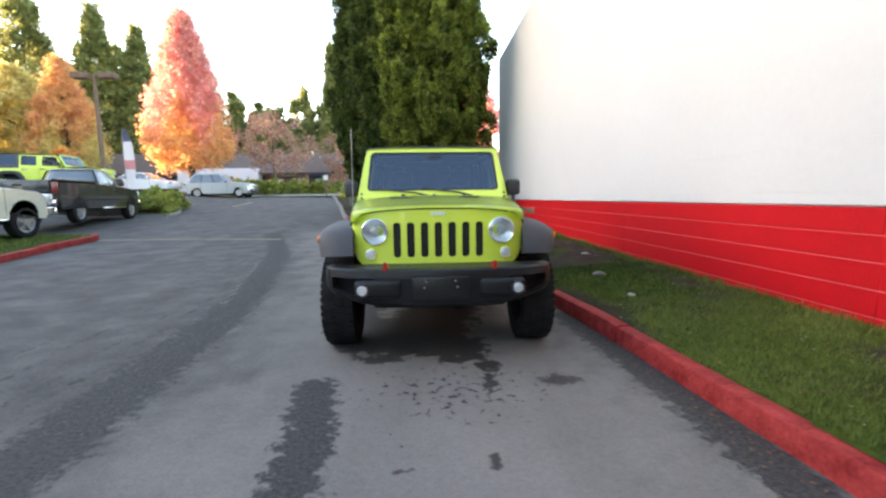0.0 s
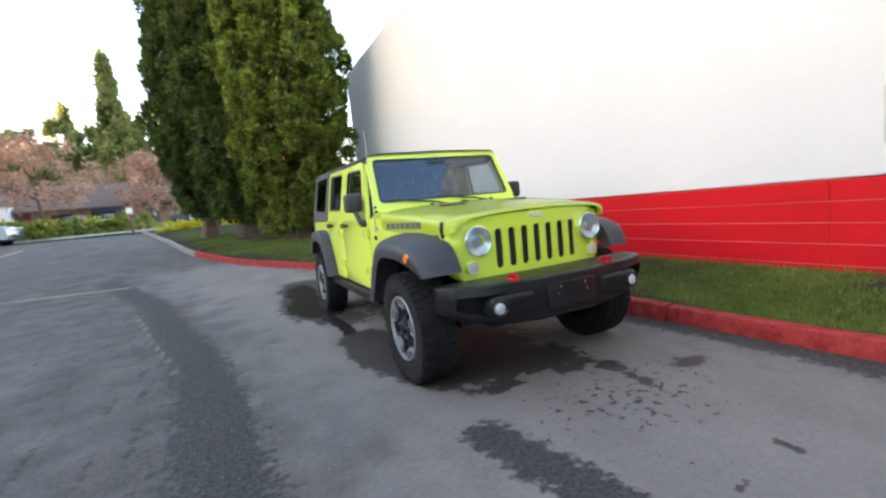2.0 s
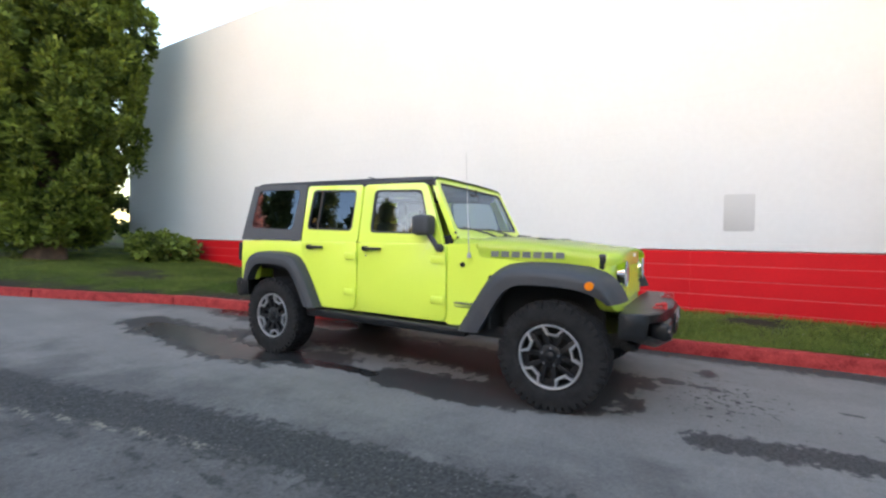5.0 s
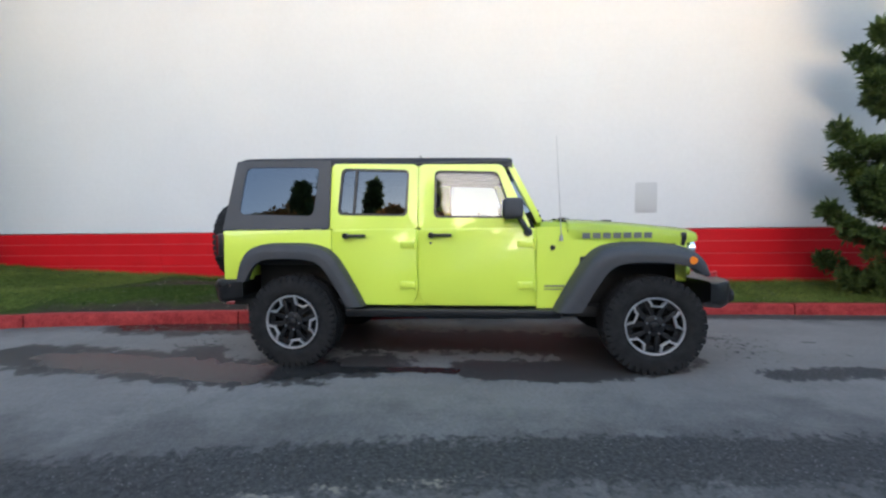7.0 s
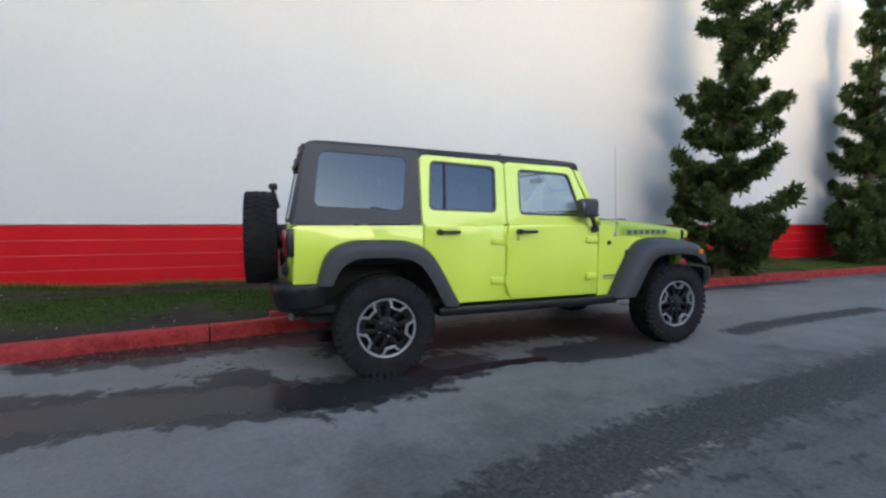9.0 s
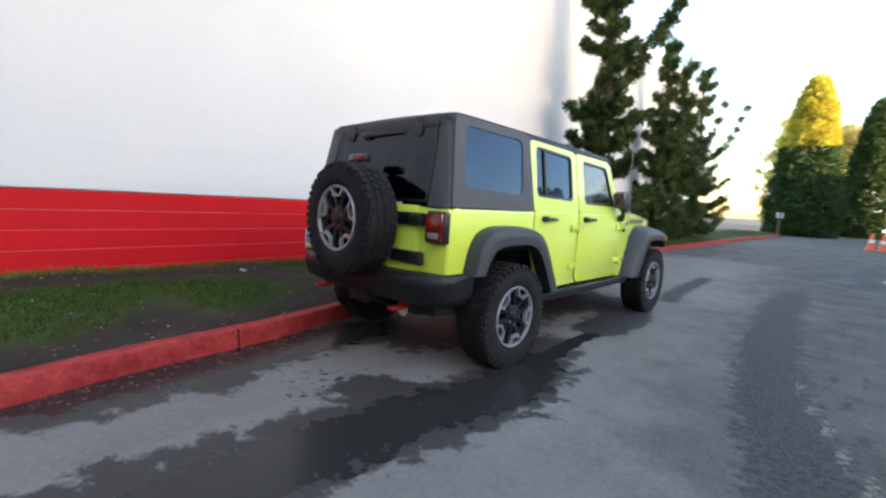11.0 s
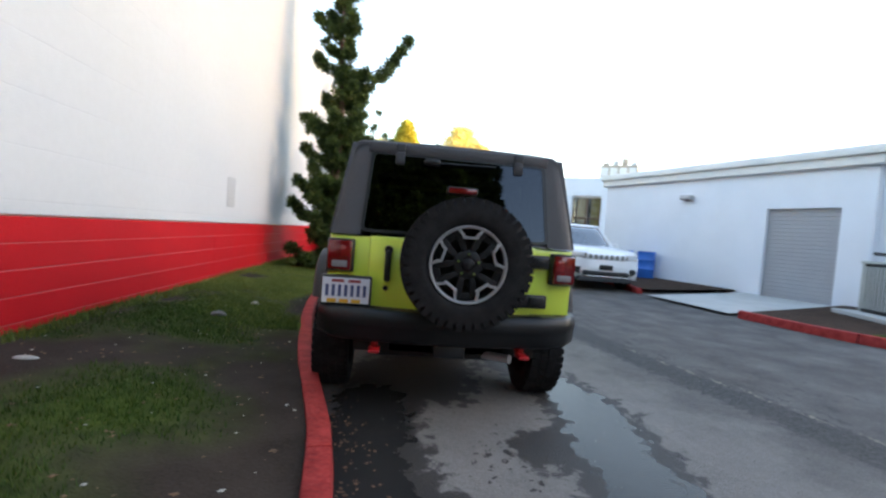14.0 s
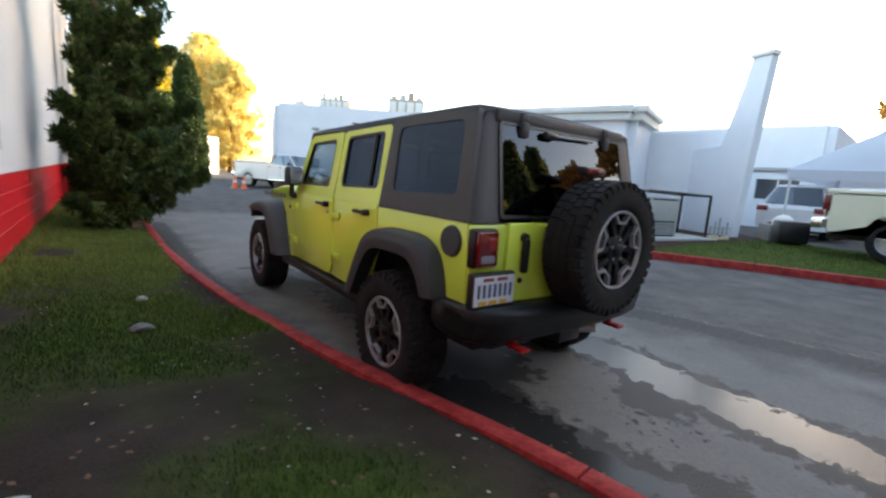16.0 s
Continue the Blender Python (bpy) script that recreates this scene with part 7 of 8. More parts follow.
def mirror_pair(parent, y, z, half, paint):
    for s in (-1, 1):
        bm = bmesh.new()
        box(bm, (min(s * half, s * (half + 0.2)), y, z), (max(s * half, s * (half + 0.2)), y + 0.1, z + 0.15), 0.03)
        part("door_mirror", bm, paint, parent)


def handles(parent, spots, half, material):
    for s in (-1, 1):
        for y, z in spots:
            boxed("handle", (min(s * half, s * (half + 0.03)), y, z), (max(s * half, s * (half + 0.03)), y + 0.18, z + 0.03), material, parent, bevel=0.008)


def seams(parent, ys, z0, z1, half):
    """Shut lines of the doors, as thin recessed strips."""
    for s in (-1, 1):
        for y in ys:
            boxed("door_gap", (min(s * (half - 0.01), s * (half + 0.002)), y, z0), (max(s * (half - 0.01), s * (half + 0.002)), y + 0.012, z1), BLACK, parent, bevel=0)


def suv(at, turn, paint, label, group="", front="white"):
    t = thing("parked_car", at, turn, label=label, category="car", group=group)
    high = [(3.75, 0.55), (3.80, 0.95), (3.72, 1.08), (2.9, 1.12), (0.75, 1.12), (0.55, 1.14), (0.1, 1.12), (-0.45, 1.07), (-0.72, 1.01), (-0.84, 0.94), (-0.90, 0.85), (-0.91, 0.72), (-0.94, 0.62), (-0.94, 0.48), (-0.86, 0.32)]
    lower_body(t, arch_outline((-0.84, 3.70), high, (0.0, 2.92), 0.43, 0.30), 0.965, paint, 0.16)
    boxed("underbody", (-0.80, -0.6, 0.22), (0.80, 3.5, 0.62), DARK, t, bevel=0.02)
    cabin(t, (0.55, 1.35, 3.25, 3.72), 1.06, 1.70, 0.87, 0.66, paint, (0.0, 0.34, 0.66, 1.0))
    for s in (-1, 1):
        plain_wheel(t, (s * 0.84, 0, 0.38), s, 0.38)
        plain_wheel(t, (s * 0.84, 2.92, 0.38), s, 0.38)
        boxed("headlamp", (-0.19, -0.06, -0.062), (0.19, 0.10, 0.062), LENS, t, bevel=0.03, m=Matrix.Translation((s * 0.695, -0.775, 0.875)) @ pose(0, 0, 0, 0, 0, 27 * s))
        boxed("fog_lamp", (-0.10, -0.03, -0.05), (0.10, 0.08, 0.05), BLACK, t, bevel=0.02, m=Matrix.Translation((s * 0.73, -0.83, 0.53)) @ pose(0, 0, 0, 0, 0, 32 * s))
        boxed("tail_lamp", (min(s * 0.62, s * 0.95), 3.66, 0.85), (max(s * 0.62, s * 0.95), 3.80, 1.02), TAIL_RED, t, bevel=0.02)
    boxed("grille_surround", (-0.52, -0.918, 0.785), (0.52, -0.86, 0.935), paint, t, bevel=0.02)
    for k in range(7):
        x = -0.42 + k * 0.14
        slot = boxed("grille_slot", (x - 0.056, -0.930, 0.797), (x + 0.056, -0.90, 0.923), CHROME, t, bevel=0.014)
        boxed("mesh", (x - 0.044, -0.934, 0.810), (x + 0.044, -0.925, 0.910), KERB_GREY, slot, bevel=0.008)
    boxed("intake", (-0.60, -0.955, 0.37), (0.60, -0.88, 0.50), BLACK, t, bevel=0.04)
    boxed("chrome_strip", (-0.56, -0.962, 0.352), (0.56, -0.92, 0.372), CHROME, t, bevel=0.006)
    boxed("plate_mount", (-0.17, -0.965, 0.53), (0.17, -0.90, 0.66), BLACK, t, bevel=0.01)
    boxed("valance", (-0.70, -0.93, 0.22), (0.70, -0.78, 0.34), PLASTIC, t, bevel=0.03)
    for s in (-1, 1):
        boxed("lamp_bezel", (-0.21, -0.045, -0.07), (0.21, 0.10, 0.07), BLACK, t, bevel=0.03, m=Matrix.Translation((s * 0.695, -0.772, 0.875)) @ pose(0, 0, 0, 0, 0, 27 * s))
        boxed("brow", (-0.20, -0.07, 0.045), (0.20, 0.08, 0.075), paint, t, bevel=0.012, m=Matrix.Translation((s * 0.69, -0.775, 0.885)) @ pose(0, 0, 0, 0, 0, 27 * s))
        boxed("side_duct", (-0.13, -0.035, -0.03), (0.13, 0.06, 0.03), BLACK, t, bevel=0.02, m=Matrix.Translation((s * 0.76, -0.815, 0.47)) @ pose(0, 0, 0, 0, -18 * s, 36 * s))
        bm = bmesh.new()
        rod(bm, (s * 0.62, 1.35, 1.725), (s * 0.62, 3.15, 1.735), 0.018, 0.018, 8)
        part("roof_rail", bm, GALV, t)
        bm = bmesh.new()
        loft(bm, [[(s * (0.42 - 0.03 * v), -0.62 + 1.1 * v, 1.025 + 0.105 * v ** 0.6), (s * (0.45 - 0.03 * v), -0.62 + 1.1 * v, 1.043 + 0.105 * v ** 0.6), (s * (0.52 - 0.03 * v), -0.62 + 1.1 * v, 1.022 + 0.105 * v ** 0.6)] for v in (0.0, 0.25, 0.5, 0.75, 1.0)])
        part("hood_crease", bm, paint, t)
        # dark wheel arch lips
        for y in (0.0, 2.92):
            bm = bmesh.new()
            for q in range(9):
                a0, a1 = math.pi * q / 9, math.pi * (q + 1) / 9
                rod(bm, (s * 0.945, y - 0.44 * math.cos(a0), 0.32 + 0.45 * math.sin(a0)), (s * 0.945, y - 0.44 * math.cos(a1), 0.32 + 0.45 * math.sin(a1)), 0.022, 0.022, 6)
            part("arch_lip", bm, paint, t)
    mirror_pair(t, 0.95, 1.08, 0.90, paint)
    handles(t, ((1.75, 0.93), (2.65, 0.95)), 0.955, paint)
    seams(t, (0.78, 1.85, 2.62), 0.45, 1.05, 0.965)
    return t


def sedan(at, turn, paint, label, group=""):
    t = thing("parked_car", at, turn, label=label, category="car", group=group)
    high = [(3.55, 0.55), (3.60, 0.85), (3.45, 1.0), (2.9, 1.02), (0.7, 0.98), (0.45, 0.96), (-0.5, 0.86), (-0.82, 0.70), (-0.88, 0.45), (-0.8, 0.28)]
    lower_body(t, arch_outline((-0.78, 3.5), high, (0.0, 2.7), 0.37, 0.24), 0.90, paint, 0.14)
    boxed("underbody", (-0.75, -0.5, 0.18), (0.75, 3.3, 0.55), DARK, t, bevel=0.02)
    cabin(t, (0.35, 1.25, 2.55, 3.25), 0.95, 1.42, 0.80, 0.60, paint, (0.0, 0.42, 0.75, 1.0))
    for s in (-1, 1):
        plain_wheel(t, (s * 0.78, 0, 0.32), s, 0.32, 0.2)
        plain_wheel(t, (s * 0.78, 2.7, 0.32), s, 0.32, 0.2)
        boxed("headlamp", (min(s * 0.5, s * 0.84), -0.80, 0.62), (max(s * 0.5, s * 0.84), -0.66, 0.74), LENS, t, bevel=0.025)
        boxed("tail_lamp", (min(s * 0.55, s * 0.88), 3.5, 0.70), (max(s * 0.55, s * 0.88), 3.6, 0.86), TAIL_RED, t, bevel=0.02)
    mirror_pair(t, 0.75, 0.95, 0.84, paint)
    handles(t, ((1.5, 0.84), (2.4, 0.86)), 0.89, paint)
    seams(t, (0.65, 1.65, 2.5), 0.38, 0.95, 0.90)
    return t


def pickup(at, turn, paint, label, group="pickups on the lot", cap=CHROME, bed=1.9):
    t = thing("pickup_truck", at, turn, label=label, category="truck", group=group)
    R = 3.57 + (bed - 1.7)
    end = R + 1.18
    high = [(end, 0.62), (end, 1.36), (2.35, 1.38), (2.30, 1.36), (0.62, 1.30), (0.45, 1.30), (-0.55, 1.22), (-0.88, 1.12), (-0.95, 0.95), (-0.96, 0.62), (-0.88, 0.50)]
    lower_body(t, arch_outline((-0.88, end - 0.03), high, (0.0, R), 0.47, 0.50), 1.0, paint, 0.12)
    boxed("underbody", (-0.80, -0.7, 0.38), (0.80, end - 0.1, 0.75), DARK, t, bevel=0.02)
    boxed("bed_floor", (-0.85, 2.45, 1.372), (0.85, end - 0.08, 1.384), DARK, t, bevel=0.002)
    for s in (-1, 1):
        boxed("bed_rail", (min(s * 0.86, s * 0.985), 2.42, 1.36), (max(s * 0.86, s * 0.985), end, 1.44), paint, t, bevel=0.02)
    cabin(t, (0.42, 1.05, 2.15, 2.36), 1.28, 1.84, 0.90, 0.70, paint, (0.0, 0.45, 0.95))
    for s in (-1, 1):
        plain_wheel(t, (s * 0.87, 0, 0.42), s, 0.42, 0.27)
        plain_wheel(t, (s * 0.87, R, 0.42), s, 0.42, 0.27)
        boxed("headlamp", (min(s * 0.62, s * 0.96), -0.94, 0.92), (max(s * 0.62, s * 0.96), -0.80, 1.14), LENS, t, bevel=0.03)
        boxed("tail_lamp", (min(s * 0.84, s * 1.005), end - 0.10, 0.98), (max(s * 0.84, s * 1.005), end + 0.02, 1.32), TAIL_RED, t, bevel=0.02)
        boxed("side_step", (min(s * 0.92, s * 1.04), 0.55, 0.46), (max(s * 0.92, s * 1.04), 2.3, 0.52), cap, t, bevel=0.02)
    boxed("grille", (-0.58, -0.985, 0.82), (0.58, -0.92, 1.15), cap, t, bevel=0.03)
    boxed("front_bumper", (-0.97, -1.06, 0.55), (0.97, -0.86, 0.78), cap, t, bevel=0.05)
    boxed("rear_bumper", (-0.97, end - 0.02, 0.58), (0.97, end + 0.20, 0.80), cap, t, bevel=0.05)
    gate = boxed("tailgate", (-0.80, end - 0.01, 0.84), (0.80, end + 0.025, 1.38), paint, t, bevel=0.02)
    boxed("handle", (-0.12, end + 0.025, 1.20), (0.12, end + 0.04, 1.27), BLACK, gate, bevel=0.01)
    boxed("plate", (-0.16, end + 0.20, 0.62), (0.16, end + 0.21, 0.76), TRIM_WHITE, t, bevel=0.004)
    mirror_pair(t, 0.78, 1.30, 0.93, BLACK)
    handles(t, ((1.35, 1.16), (2.1, 1.16)), 0.99, BLACK)
    seams(t, (0.52, 1.45, 2.36), 0.6, 1.28, 1.0)
    return t


def lot(x, y, lift=0.0):
    return (x, y, ground_z(x, y) + lift)


suv(lot(-5.05, -5.25, 0.02), 176, WHITE_CAR, "white sport utility car with a seven-slot chrome grille", "cars on the lot")
pickup(lot(-6.6, -18.0), -152, WHITE_CAR, "white crew-cab pickup parked across the lot's end")
pickup(lot(-11.2, 8.05, 0.10), 180, CREAM_CAR, "cream white pickup parked with its wheels on the grass", bed=2.4)
pickup(lot(-13.0, 14.9), 191, BLACK_CAR, "black crew-cab pickup with chrome bumper and side steps")
suv(lot(-13.4, 30.2, 0.0), 92, SILVER_CAR, "silver-blue sport utility car stopped on the street", "cars on the street")
sedan(lot(-19.2, 30.6), 88, WHITE_CAR, "white saloon car on the street", "cars on the street")
sedan(lot(-23.0, 38.0), 88, SILVER_CAR, "pale silver saloon car in front of the shops", "cars on the street")
sedan(lot(-17.0, 43.0), 95, BLACK_CAR, "dark saloon car parked in front of the shops", "cars on the street")
suv(lot(-19.3, 0.6, 0.05), -90, WHITE_CAR, "white sport utility car beside the tents", "cars on the lot")


# ---- service yard ----
CASING = surface("beige_grey_casing", (0.40, 0.41, 0.39), 0.5, vary=0.08, scale=4)


def cooling_unit():
    t = thing("cooling_unit", (-9.5, -0.55, ground_z(-9.5, -0.5) + 0.11), -16, label="grey metal cooling unit on a concrete pad with pipe frame", category="cooling unit")
    boxed("pad", (-1.25, -0.75, -0.04), (1.25, 0.75, 0.05), CONCRETE, t, bevel=0.01)
    body = boxed("casing", (-0.02, -0.55, 0.05), (0.88, 0.42, 1.00), DARK, t, bevel=0.02)
    for x in (-0.045, 0.85):
        for y in (-0.575, 0.40):
            boxed("corner_post", (x, y, 0.05), (x + 0.05, y + 0.05, 1.0), CASING, body, bevel=0.006)
    for k in range(13):
        boxed("louvre", (0.012 + k * 0.0645, -0.572, 0.12), (0.045 + k * 0.0645, -0.548, 0.95), CASING, body, bevel=0.006, seg=1)
        if k < 10:
            boxed("louvre", (0.878, -0.50 + k * 0.09, 0.12), (0.898, -0.45 + k * 0.09, 0.95), CASING, body, bevel=0.006, seg=1)
    boxed("lid", (-0.06, -0.59, 1.0), (0.92, 0.46, 1.05), CASING, body, bevel=0.01)
    boxed("side_panel", (0.0, 0.42, 0.45), (0.86, 0.436, 0.97), CASING, body, bevel=0.006)
    for k in range(6):
        boxed("louvre", (0.02, 0.42, 0.10 + k * 0.055), (0.84, 0.432, 0.13 + k * 0.055), CASING, body, bevel=0.004, seg=1)
    boxed("control_box", (-0.36, -0.3, 0.05), (-0.06, 0.1, 0.60), BLACK, t, bevel=0.015)
    bm = bmesh.new()
    for a, b in (((-1.2, -0.5, 0.0), (-1.2, -0.5, 1.15)), ((-1.2, 0.4, 0.0), (-1.2, 0.4, 1.15)), ((-1.2, -0.5, 1.15), (0.9, -0.3, 1.2)), ((-1.2, 0.4, 1.15), (0.9, 0.35, 1.2)), ((-1.2, -0.5, 1.15), (-1.2, 0.4, 1.15)), ((-1.2, -0.5, 0.25), (-0.5, -0.5, 0.3))):
        rod(bm, a, b, 0.035, 0.035, 8)
    part("pipe_frame", bm, BLACK, t)
    bm = bmesh.new()
    for k in range(5):
        rod(bm, (-1.5 - k * 0.16, 0.3, 0.0), (-1.5 - k * 0.16, 0.3, 0.35 + 0.12 * (k % 3)), 0.025, 0.025, 8)
        rod(bm, (-1.5 - k * 0.16, 0.3, 0.3), (-1.66 - k * 0.16, 0.3, 0.3), 0.02, 0.02, 8)
    part("valve_pipes", bm, GALV, t)
    return t


cooling_unit()


def meter_box(p, turn):
    t = thing("meter_box", p, turn, label="small grey meter cabinet on the white wall", category="cabinet", group="meter boxes")
    boxed("body", (-0.1, -0.12, 0), (0.1, 0, 0.6), GALV, t, bevel=0.01)
    boxed("door", (-0.085, -0.13, 0.03), (0.085, -0.12, 0.57), TRIM_WHITE, t, bevel=0.004)
    return t


ew = bpy.data.objects["wall_wing_end"]
for u, z in ((1.8, 0.5), (1.3, 0.55)):
    meter_box(tuple(ew.matrix_basis @ Vector((u, 0.25, z))), math.degrees(ew.rotation_euler.z) + 180)


def drum(p, material, label):
    t = thing("drum", p, label=label, category="drum", group="drums by the white wall")
    bm = bmesh.new()
    lathe(bm, [(0.27, 0.0), (0.285, 0.02), (0.28, 0.28), (0.292, 0.30), (0.28, 0.32), (0.28, 0.58), (0.292, 0.60), (0.28, 0.62), (0.28, 0.86), (0.29, 0.88)], Matrix(), 24)
    part("shell", bm, material, t)
    bm = bmesh.new()
    lathe(bm, [(0.288, 0.86), (0.27, 0.87), (0.001, 0.865)], Matrix(), 24)
    part("lid", bm, material, t)
    return t


drum(lot(-8.0, -7.6, 0.10), BLUE_DRUM, "blue plastic drum beside the white wall")
drum(lot(-7.55, -8.2, 0.10), BLUE_DRUM, "blue plastic drum beside dark bins")
drum(lot(-7.3, -8.9, 0.10), BLACK, "black drum beside the blue drums")
drum(lot(-6.95, -9.4, 0.10), BLACK, "black drum behind the white car")


def traffic_cone(p):
    t = thing("traffic_cone", p, label="faded orange traffic cone beside the pickup", category="cone", group="traffic cones")
    boxed("foot", (-0.19, -0.19, 0), (0.19, 0.19, 0.03), ORANGE, t, bevel=0.01)
    bm = bmesh.new()
    lathe(bm, [(0.15, 0.03), (0.13, 0.06), (0.035, 0.68), (0.03, 0.70), (0.001, 0.70)], Matrix(), 20)
    part("body", bm, ORANGE, t)
    bm = bmesh.new()
    lathe(bm, [(0.099, 0.31), (0.082, 0.43)], Matrix(), 20)
    part("white_band", bm, TRIM_WHITE, t)
    return t


traffic_cone(lot(-3.35, -19.2))
traffic_cone(lot(-3.0, -19.6))


def signpost(p, h, label):
    t = thing("marker_post", p, label=label, category="post")
    boxed("post", (-0.05, -0.05, -0.1), (0.05, 0.05, h), WOOD_POLE, t, bevel=0.008)
    boxed("plate", (-0.16, -0.07, h - 0.35), (0.16, -0.052, h - 0.02), TRIM_WHITE, t, bevel=0.004)
    return t


signpost(lot(1.0, -27.5), 1.4, "short brown post with a white plate")
signpost(lot(-6.9, 28.4), 1.6, "street post with a small white plate")


def tent(p, w, h):
    t = thing("event_tent", p, label="white peaked event tent beside the pickups", category="tent", group="event tents")
    bm = bmesh.new()
    top = bm.verts.new((0, 0, h + 3.5))
    n = 8
    ring = [bm.verts.new((w / 2 * (1 if a in (0, 1, 7) else -1 if a in (3, 4, 5) else 0), w / 2 * (1 if a in (1, 2, 3) else -1 if a in (5, 6, 7) else 0), h)) for a in range(8)]
    mid = [bm.verts.new((v.co.x * 0.42, v.co.y * 0.42, h + 1.30)) for v in ring]
    low = [bm.verts.new((v.co.x * 1.005, v.co.y * 1.005, h - 0.3)) for v in ring]
    for i in range(n):
        j = (i + 1) % n
        bm.faces.new((mid[i], mid[j], top))
        bm.faces.new((ring[i], ring[j], mid[j], mid[i]))
        bm.faces.new((low[i], low[j], ring[j], ring[i]))
    bmesh.ops.solidify(bm, geom=bm.faces[:], thickness=0.02)
    part("canopy", bm, CANVAS, t)
    for x in (-1, 1):
        for y in (-1, 1):
            bm = bmesh.new()
            rod(bm, (x * w / 2 * 0.97, y * w / 2 * 0.97, 0), (x * w / 2 * 0.97, y * w / 2 * 0.97, h), 0.04, 0.04, 8)
            part("pole", bm, TRIM_WHITE, t)
    return t


tent(lot(-18.2, 3.43), 6.0, 2.25)
tent(lot(-19.5, 10.2), 6.0, 2.25)


def utility_trailer():
    t = thing("equipment_box", lot(-12.6, 1.25, 0.12), 30, label="low grey equipment box with a white dome beside the pylon", category="equipment")
    boxed("base", (-0.6, -0.4, 0), (0.6, 0.4, 0.45), KERB_GREY, t, bevel=0.03)
    bm = bmesh.new()
    bmesh.ops.create_uvsphere(bm, u_segments=20, v_segments=12, radius=0.26, matrix=Matrix.Translation((0.1, 0, 0.50)) @ Matrix.Diagonal((1, 1, 0.9, 1)))
    part("dome", bm, TRIM_WHITE, t)
    boxed("motor", (0.55, -0.35, 0.05), (1.25, 0.3, 0.62), BLACK, t, bevel=0.06)
    boxed("hose", (-0.9, -0.2, 0.0), (-0.6, 0.2, 0.5), BLACK, t, bevel=0.05)
    return t


utility_trailer()


# ---- street furniture ----
def lot_lamp():
    t = thing("lot_lamp", (-19.5, 24.6, ground_z(-19.5, 24.6)), label="wooden lot lamp post with two box heads", category="lamp post")
    bm = bmesh.new()
    rod(bm, (0, 0, -0.2), (0, 0, 7.2), 0.15, 0.11, 10)
    part("post", bm, WOOD_POLE, t)
    for s in (-1, 1):
        bm = bmesh.new()
        rod(bm, (0, 0, 7.1), (s * 0.6, 0, 7.15), 0.04, 0.04, 8)
        part("arm", bm, WOOD_POLE, t)
        boxed("lamp_head", (min(s * 0.35, s * 1.25), -0.25, 6.95), (max(s * 0.35, s * 1.25), 0.25, 7.3), WOOD_POLE, t, bevel=0.04)
    return t


lot_lamp()


def feather_flag():
    t = thing("feather_flag", (-19.5, 26.6, ground_z(-19.5, 26.6)), label="tall pale feather flag with pink and dark bands", category="flag")
    bm = bmesh.new()
    rod(bm, (0, 0, 0), (0, 0, 4.2), 0.025, 0.015, 8)
    part("pole", bm, GALV, t)
    bands = ((0.5, 1.6, CANVAS), (1.6, 2.2, surface("pale_pink_cloth", (0.7, 0.35, 0.38), 0.7)), (2.2, 3.4, CANVAS), (3.4, 4.2, surface("dusky_blue_cloth", (0.16, 0.16, 0.26), 0.7)))
    for a, b, m in bands:
        bm = bmesh.new()
        secs = []
        for k in range(6):
            z = a + (b - a) * k / 5
            w = 0.62 * math.sqrt(max(0.05, min(1, (4.35 - z) / 1.2)))
            secs.append([(0.02 + w * q, 0.05 * math.sin(z * 2 + q * 4), z) for q in (0, 0.33, 0.66, 1)])
        loft(bm, secs)
        bmesh.ops.solidify(bm, geom=bm.faces[:], thickness=0.008)
        part("cloth", bm, m, t)
    return t


feather_flag()


def strip(name, pts, w, material, label):
    """A thin painted line following the ground."""
    bm = bmesh.new()
    p = resample(pts, 0.4)
    rows = []
    for i, q in enumerate(p):
        d = (p[min(i + 1, len(p) - 1)] - p[max(i - 1, 0)]).normalized()
        n = Vector((-d.y, d.x, 0)) * w / 2
        rows.append([bm.verts.new((c.x, c.y, ground_z(c.x, c.y) + 0.005)) for c in (q - n, q + n)])
    for a, b in zip(rows, rows[1:]):
        bm.faces.new((a[0], a[1], b[1], b[0]))
    return tagged(part(name, bm, material), label, "road marking", kind="structure")


strip("yellow_line", [(-11.5, 8.6), (-3.6, 8.3)], 0.09, YELLOW_LINE, "faint worn yellow line across the lot")
strip("yellow_line", [(-10.4, 21.0), (-10.6, 24.5)], 0.14, YELLOW_LINE, "short yellow centre line towards the street")
strip("yellow_line", [(-25, 27.4), (-7.2, 27.2)], 0.12, YELLOW_LINE, "yellow line along the street's edge")
strip("white_line", [(-3.5, -6.3), (-3.2, -7.6)], 0.3, WHITE_LINE, "worn white stall mark on the asphalt")
strip("white_line", [(-3.35, -4.3), (-3.2, -4.3)], 0.14, WHITE_LINE, "small white paint dab on the asphalt")

# far street surface and the sunlit ground of the shops
bm = bmesh.new()
slab(bm, [(-80, 32.3), (30, 32.3), (30, 49), (-80, 49)], 0.12, Matrix.Translation((0, 0, Z1 - 0.06)))
tagged(part("forecourt", bm, CONCRETE), "pale paved forecourt of the shops", "pavement", kind="structure")

# paint patch on the white wall
bm = bmesh.new()
slab(bm, rounded([(-0.175, -0.25), (0.175, -0.25), (0.175, 0.25), (-0.175, 0.25)], 0.03), 0.004, Matrix.Translation((WALL_X - 0.0005, -1.30, 1.62)) @ Matrix(((0, 0, -1, 0), (-1, 0, 0, 0), (0, 1, 0, 0), (0, 0, 0, 1))), 0.001)
tagged(part("paint_patch", bm, PATCH), "grey overpainted rectangle on the white wall", "paint patch", kind="structure")


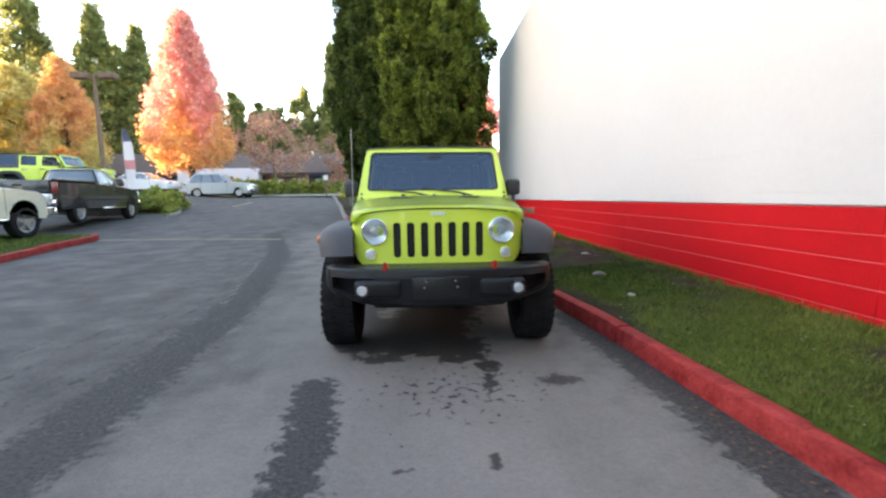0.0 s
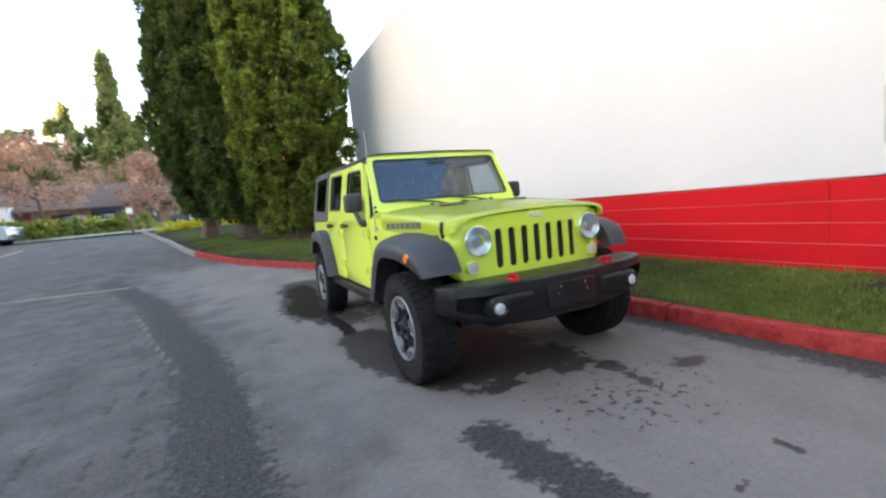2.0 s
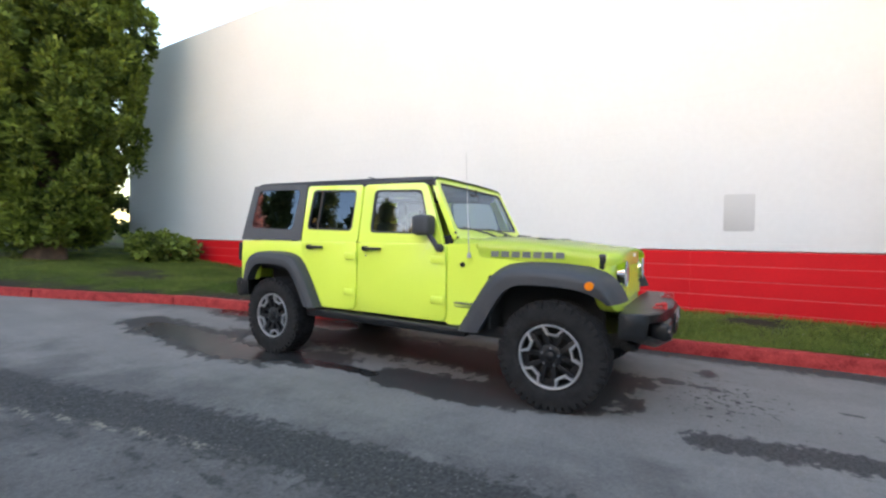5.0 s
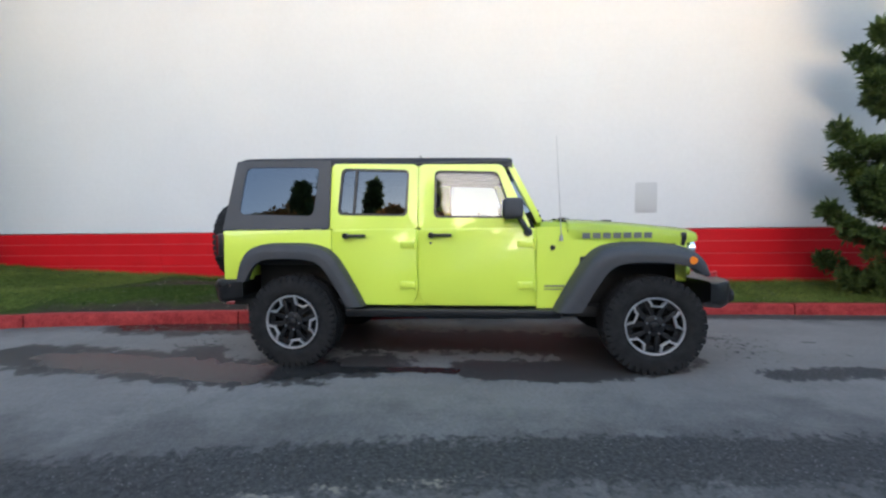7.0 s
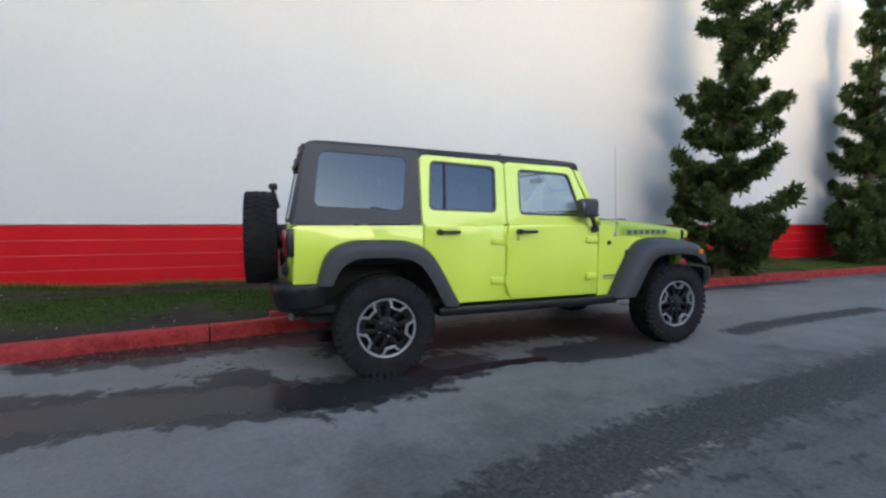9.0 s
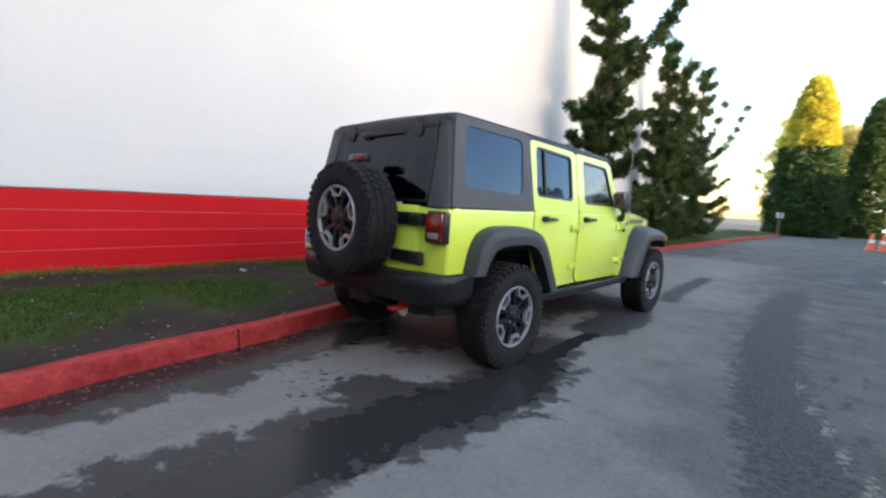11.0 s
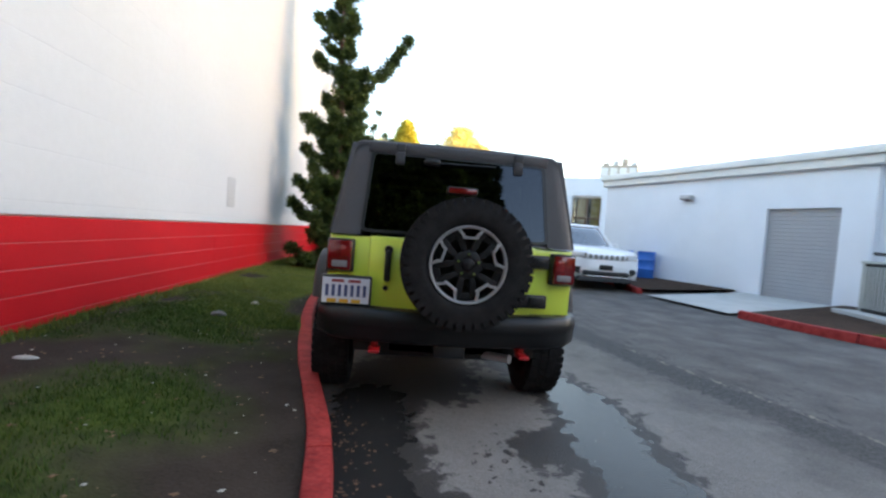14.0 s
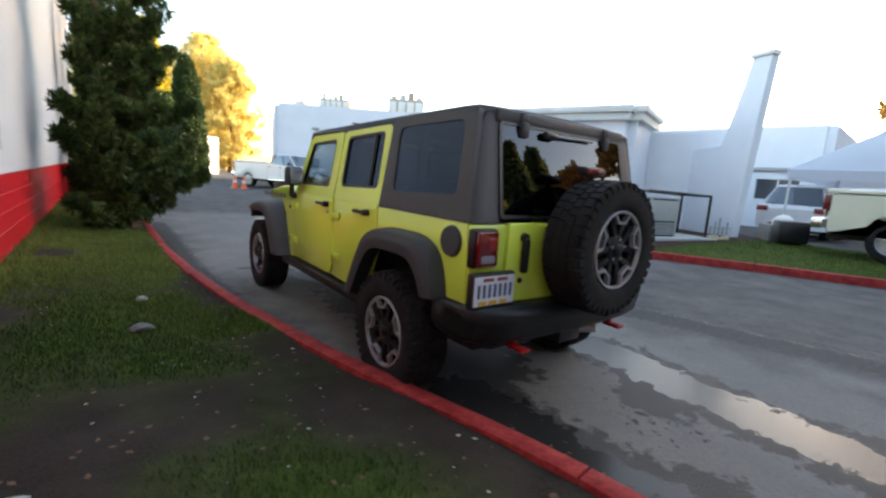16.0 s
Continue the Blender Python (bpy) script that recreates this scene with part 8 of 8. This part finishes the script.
# ---- turf, litter and grit ----
def blades(rng, pts, h, w):
    """Grass blades: narrow bent triangles. pts: foot points."""
    n = len(pts)
    a = rng.uniform(0, 2 * math.pi, n)
    lean = rng.uniform(0.1, 0.8, n)
    hh = h * rng.uniform(0.45, 1.25, n)
    side = np.stack([-np.sin(a), np.cos(a), np.zeros(n)], 1) * (w * rng.uniform(0.6, 1.3, n))[:, None]
    tip = pts + np.stack([np.cos(a) * hh * lean, np.sin(a) * hh * lean, hh], 1)
    v = np.stack([pts - side, pts + side, tip], 1).reshape(-1, 3)
    return v, np.arange(3 * n).reshape(-1, 3)


def turf():
    rng = np.random.default_rng(3)
    pts = []
    for y0, y1, n, lim in ((-2.2, 6.5, 95000, 9), (-8, -2.2, 26000, 9), (6.5, 16, 70000, 6)):
        for _ in range(n):
            y = rng.uniform(y0, y1)
            k = kerb_x(KERB_EAST, y) + 0.16
            x = rng.uniform(k, min(WALL_X - 0.01, k + 6) if y < WALL_N else k + 5)
            g = grass_cover(x, y)
            if rng.random() < max(0.0, min(1.0, (g - 0.28) * 2.1)):
                pts.append((x, y, lawn_z(x, y) - 0.006))
    t = thing("lawn_turf", label="short uneven lawn grass with bare patches", category="grass", kind="stuff")
    pts = np.array(pts)
    # Turf beside the car's rear takes the mossy grass with shade in its colour.
    south = pts[:, 1] + 0.5 * np.sin(pts[:, 0] * 3) < 1.4 + rng.uniform(-0.8, 0.8, len(pts))
    for rows, m in ((pts[south | (pts[:, 1] > 7)], GRASS), (pts[~south & (pts[:, 1] <= 7)], SHADED_MOSS)):
        v, f = blades(rng, rows, 0.038, 0.0035)
        leaves("blades", v, f, m, t)
    # taller fringe along the wall's foot
    pts = [(WALL_X - rng.uniform(0.01, 0.22), y, 0) for y in rng.uniform(-8, 12, 9000)]
    pts = np.array([(x, y, lawn_z(x, y) - 0.01) for x, y, _ in pts])
    v, f = blades(rng, pts, 0.085, 0.005)
    leaves("wall_fringe", v, f, GRASS, t)
    pts = []
    for _ in range(9000):
        x, y = rng.uniform(-12.4, -6.6), rng.uniform(0.9, 8.8)
        if x > kerb_x(KERB_WEST, y) - 0.2:
            continue
        pts.append((x, y, ground_z(x, y) + 0.115))
    v, f = blades(rng, np.array(pts), 0.06, 0.008)
    leaves("far_blades", v, f, GRASS, t)


turf()


def scatter(name, label, n, material, where, size, seed, flat=0.5, category="litter"):
    """Small loose bits: chipped six-cornered lumps lying on the ground."""
    rng = np.random.default_rng(seed)
    V, F = [], []
    base = np.array([(1, 0, 0), (0, 1, 0), (-1, 0, 0), (0, -1, 0), (0, 0, 1), (0, 0, -1)], float)
    tri = [(0, 1, 4), (1, 2, 4), (2, 3, 4), (3, 0, 4), (1, 0, 5), (2, 1, 5), (3, 2, 5), (0, 3, 5)]
    for k in range(n):
        x, y, z = where(rng)
        s = size * rng.uniform(0.4, 1.5)
        p = base * rng.uniform(0.6, 1.2, (6, 1)) * np.array([s, s * rng.uniform(0.5, 1), s * flat])
        a = rng.uniform(0, 6.3)
        c, q = math.cos(a), math.sin(a)
        p = np.stack([p[:, 0] * c - p[:, 1] * q + x, p[:, 0] * q + p[:, 1] * c + y, p[:, 2] + z + s * flat * 0.4], 1)
        F += [(i + 6 * k, j + 6 * k, m + 6 * k) for i, j, m in tri]
        V += [tuple(r) for r in p]
    ob = pydata(name, V, F, material)
    return tagged(ob, label, category, kind="stuff")


def on_verge(rng):
    y = rng.uniform(-3, 7)
    k = kerb_x(KERB_EAST, y) + 0.17
    x = rng.uniform(k, WALL_X - 0.1)
    return x, y, lawn_z(x, y)


def on_asphalt(rng):
    y = rng.uniform(-3.6, 7)
    x = rng.uniform(-4.5, kerb_x(KERB_EAST, y) - 0.03)
    return x, y, ground_z(x, y)


def by_kerb(rng):
    y = rng.uniform(-5, 7)
    x = kerb_x(KERB_EAST, y) - abs(rng.normal(0, 0.12)) - 0.02
    return x, y, ground_z(x, y)


def on_seam(rng):
    i = rng.integers(2, 7)
    (ax, ay), (bx, by) = SEAM_LINE[i], SEAM_LINE[i + 1]
    u = rng.random()
    x, y = ax + (bx - ax) * u + rng.normal(0, 0.22), ay + (by - ay) * u
    return x, y, ground_z(x, y)


STONE = surface("pale_grit_stone", (0.13, 0.126, 0.12), 0.8, vary=0.4, scale=40)
DEAD_LEAF = surface("brown_dead_leaf", (0.13, 0.07, 0.035), 0.8, vary=0.5, scale=30)
scatter("leaf_litter", "pale bits of litter and dry leaves on the lawn", 240, LITTER, on_verge, 0.012, 1, 0.3)
scatter("dead_leaves", "brown fallen leaves on the lawn", 700, DEAD_LEAF, on_verge, 0.016, 2, 0.15)
scatter("grit", "pale grit scattered on the asphalt", 1500, STONE, on_asphalt, 0.0045, 3)
scatter("kerb_debris", "dark leaf debris gathered along the kerb", 900, DEAD_LEAF, by_kerb, 0.012, 4, 0.3)
scatter("seam_grit", "loose grit along the dark asphalt seam", 1800, STONE, on_seam, 0.005, 5)


def stone(p, s, label, material=LITTER, seed=0):
    bm = bmesh.new()
    bmesh.ops.create_icosphere(bm, subdivisions=2, radius=1.0)
    for v in bm.verts:
        v.co *= 1 + 0.28 * noise.noise(v.co * 1.3 + Vector((seed, 0, 0)))
        v.co = Vector((v.co.x * s[0], v.co.y * s[1], max(-0.3, v.co.z) * s[2]))
    ob = part("stone", bm, material)
    ob.location = p
    return tagged(ob, label, "stone")


stone((2.15, 1.75, lawn_z(2.15, 1.75) + 0.01), (0.08, 0.06, 0.045), "grey chipped stone lying in the grass", STONE, 2)
stone((2.62, 3.5, lawn_z(2.62, 3.5)), (0.07, 0.03, 0.018), "flat pale stone lying on the soil", LITTER, 4)
DEBRIS = surface("tan_broken_paving", (0.42, 0.33, 0.20), 0.85, vary=0.25, scale=20)
for k in range(9):
    bx, by = -10.9 - 0.22 * (k % 5) + 0.07 * k, 0.15 + 0.16 * (k // 3) + 0.05 * (k % 2)
    stone((bx, by, ground_z(bx, by) + 0.13), (0.16 - 0.01 * k, 0.11, 0.05 + 0.008 * (k % 3)), "tan broken paving piece on the bare soil", DEBRIS, 10 + k)["group"] = "broken paving"
stone((2.1, 0.75, lawn_z(2.1, 0.75)), (0.05, 0.04, 0.035), "small pale stone by the lawn", LITTER, 6)
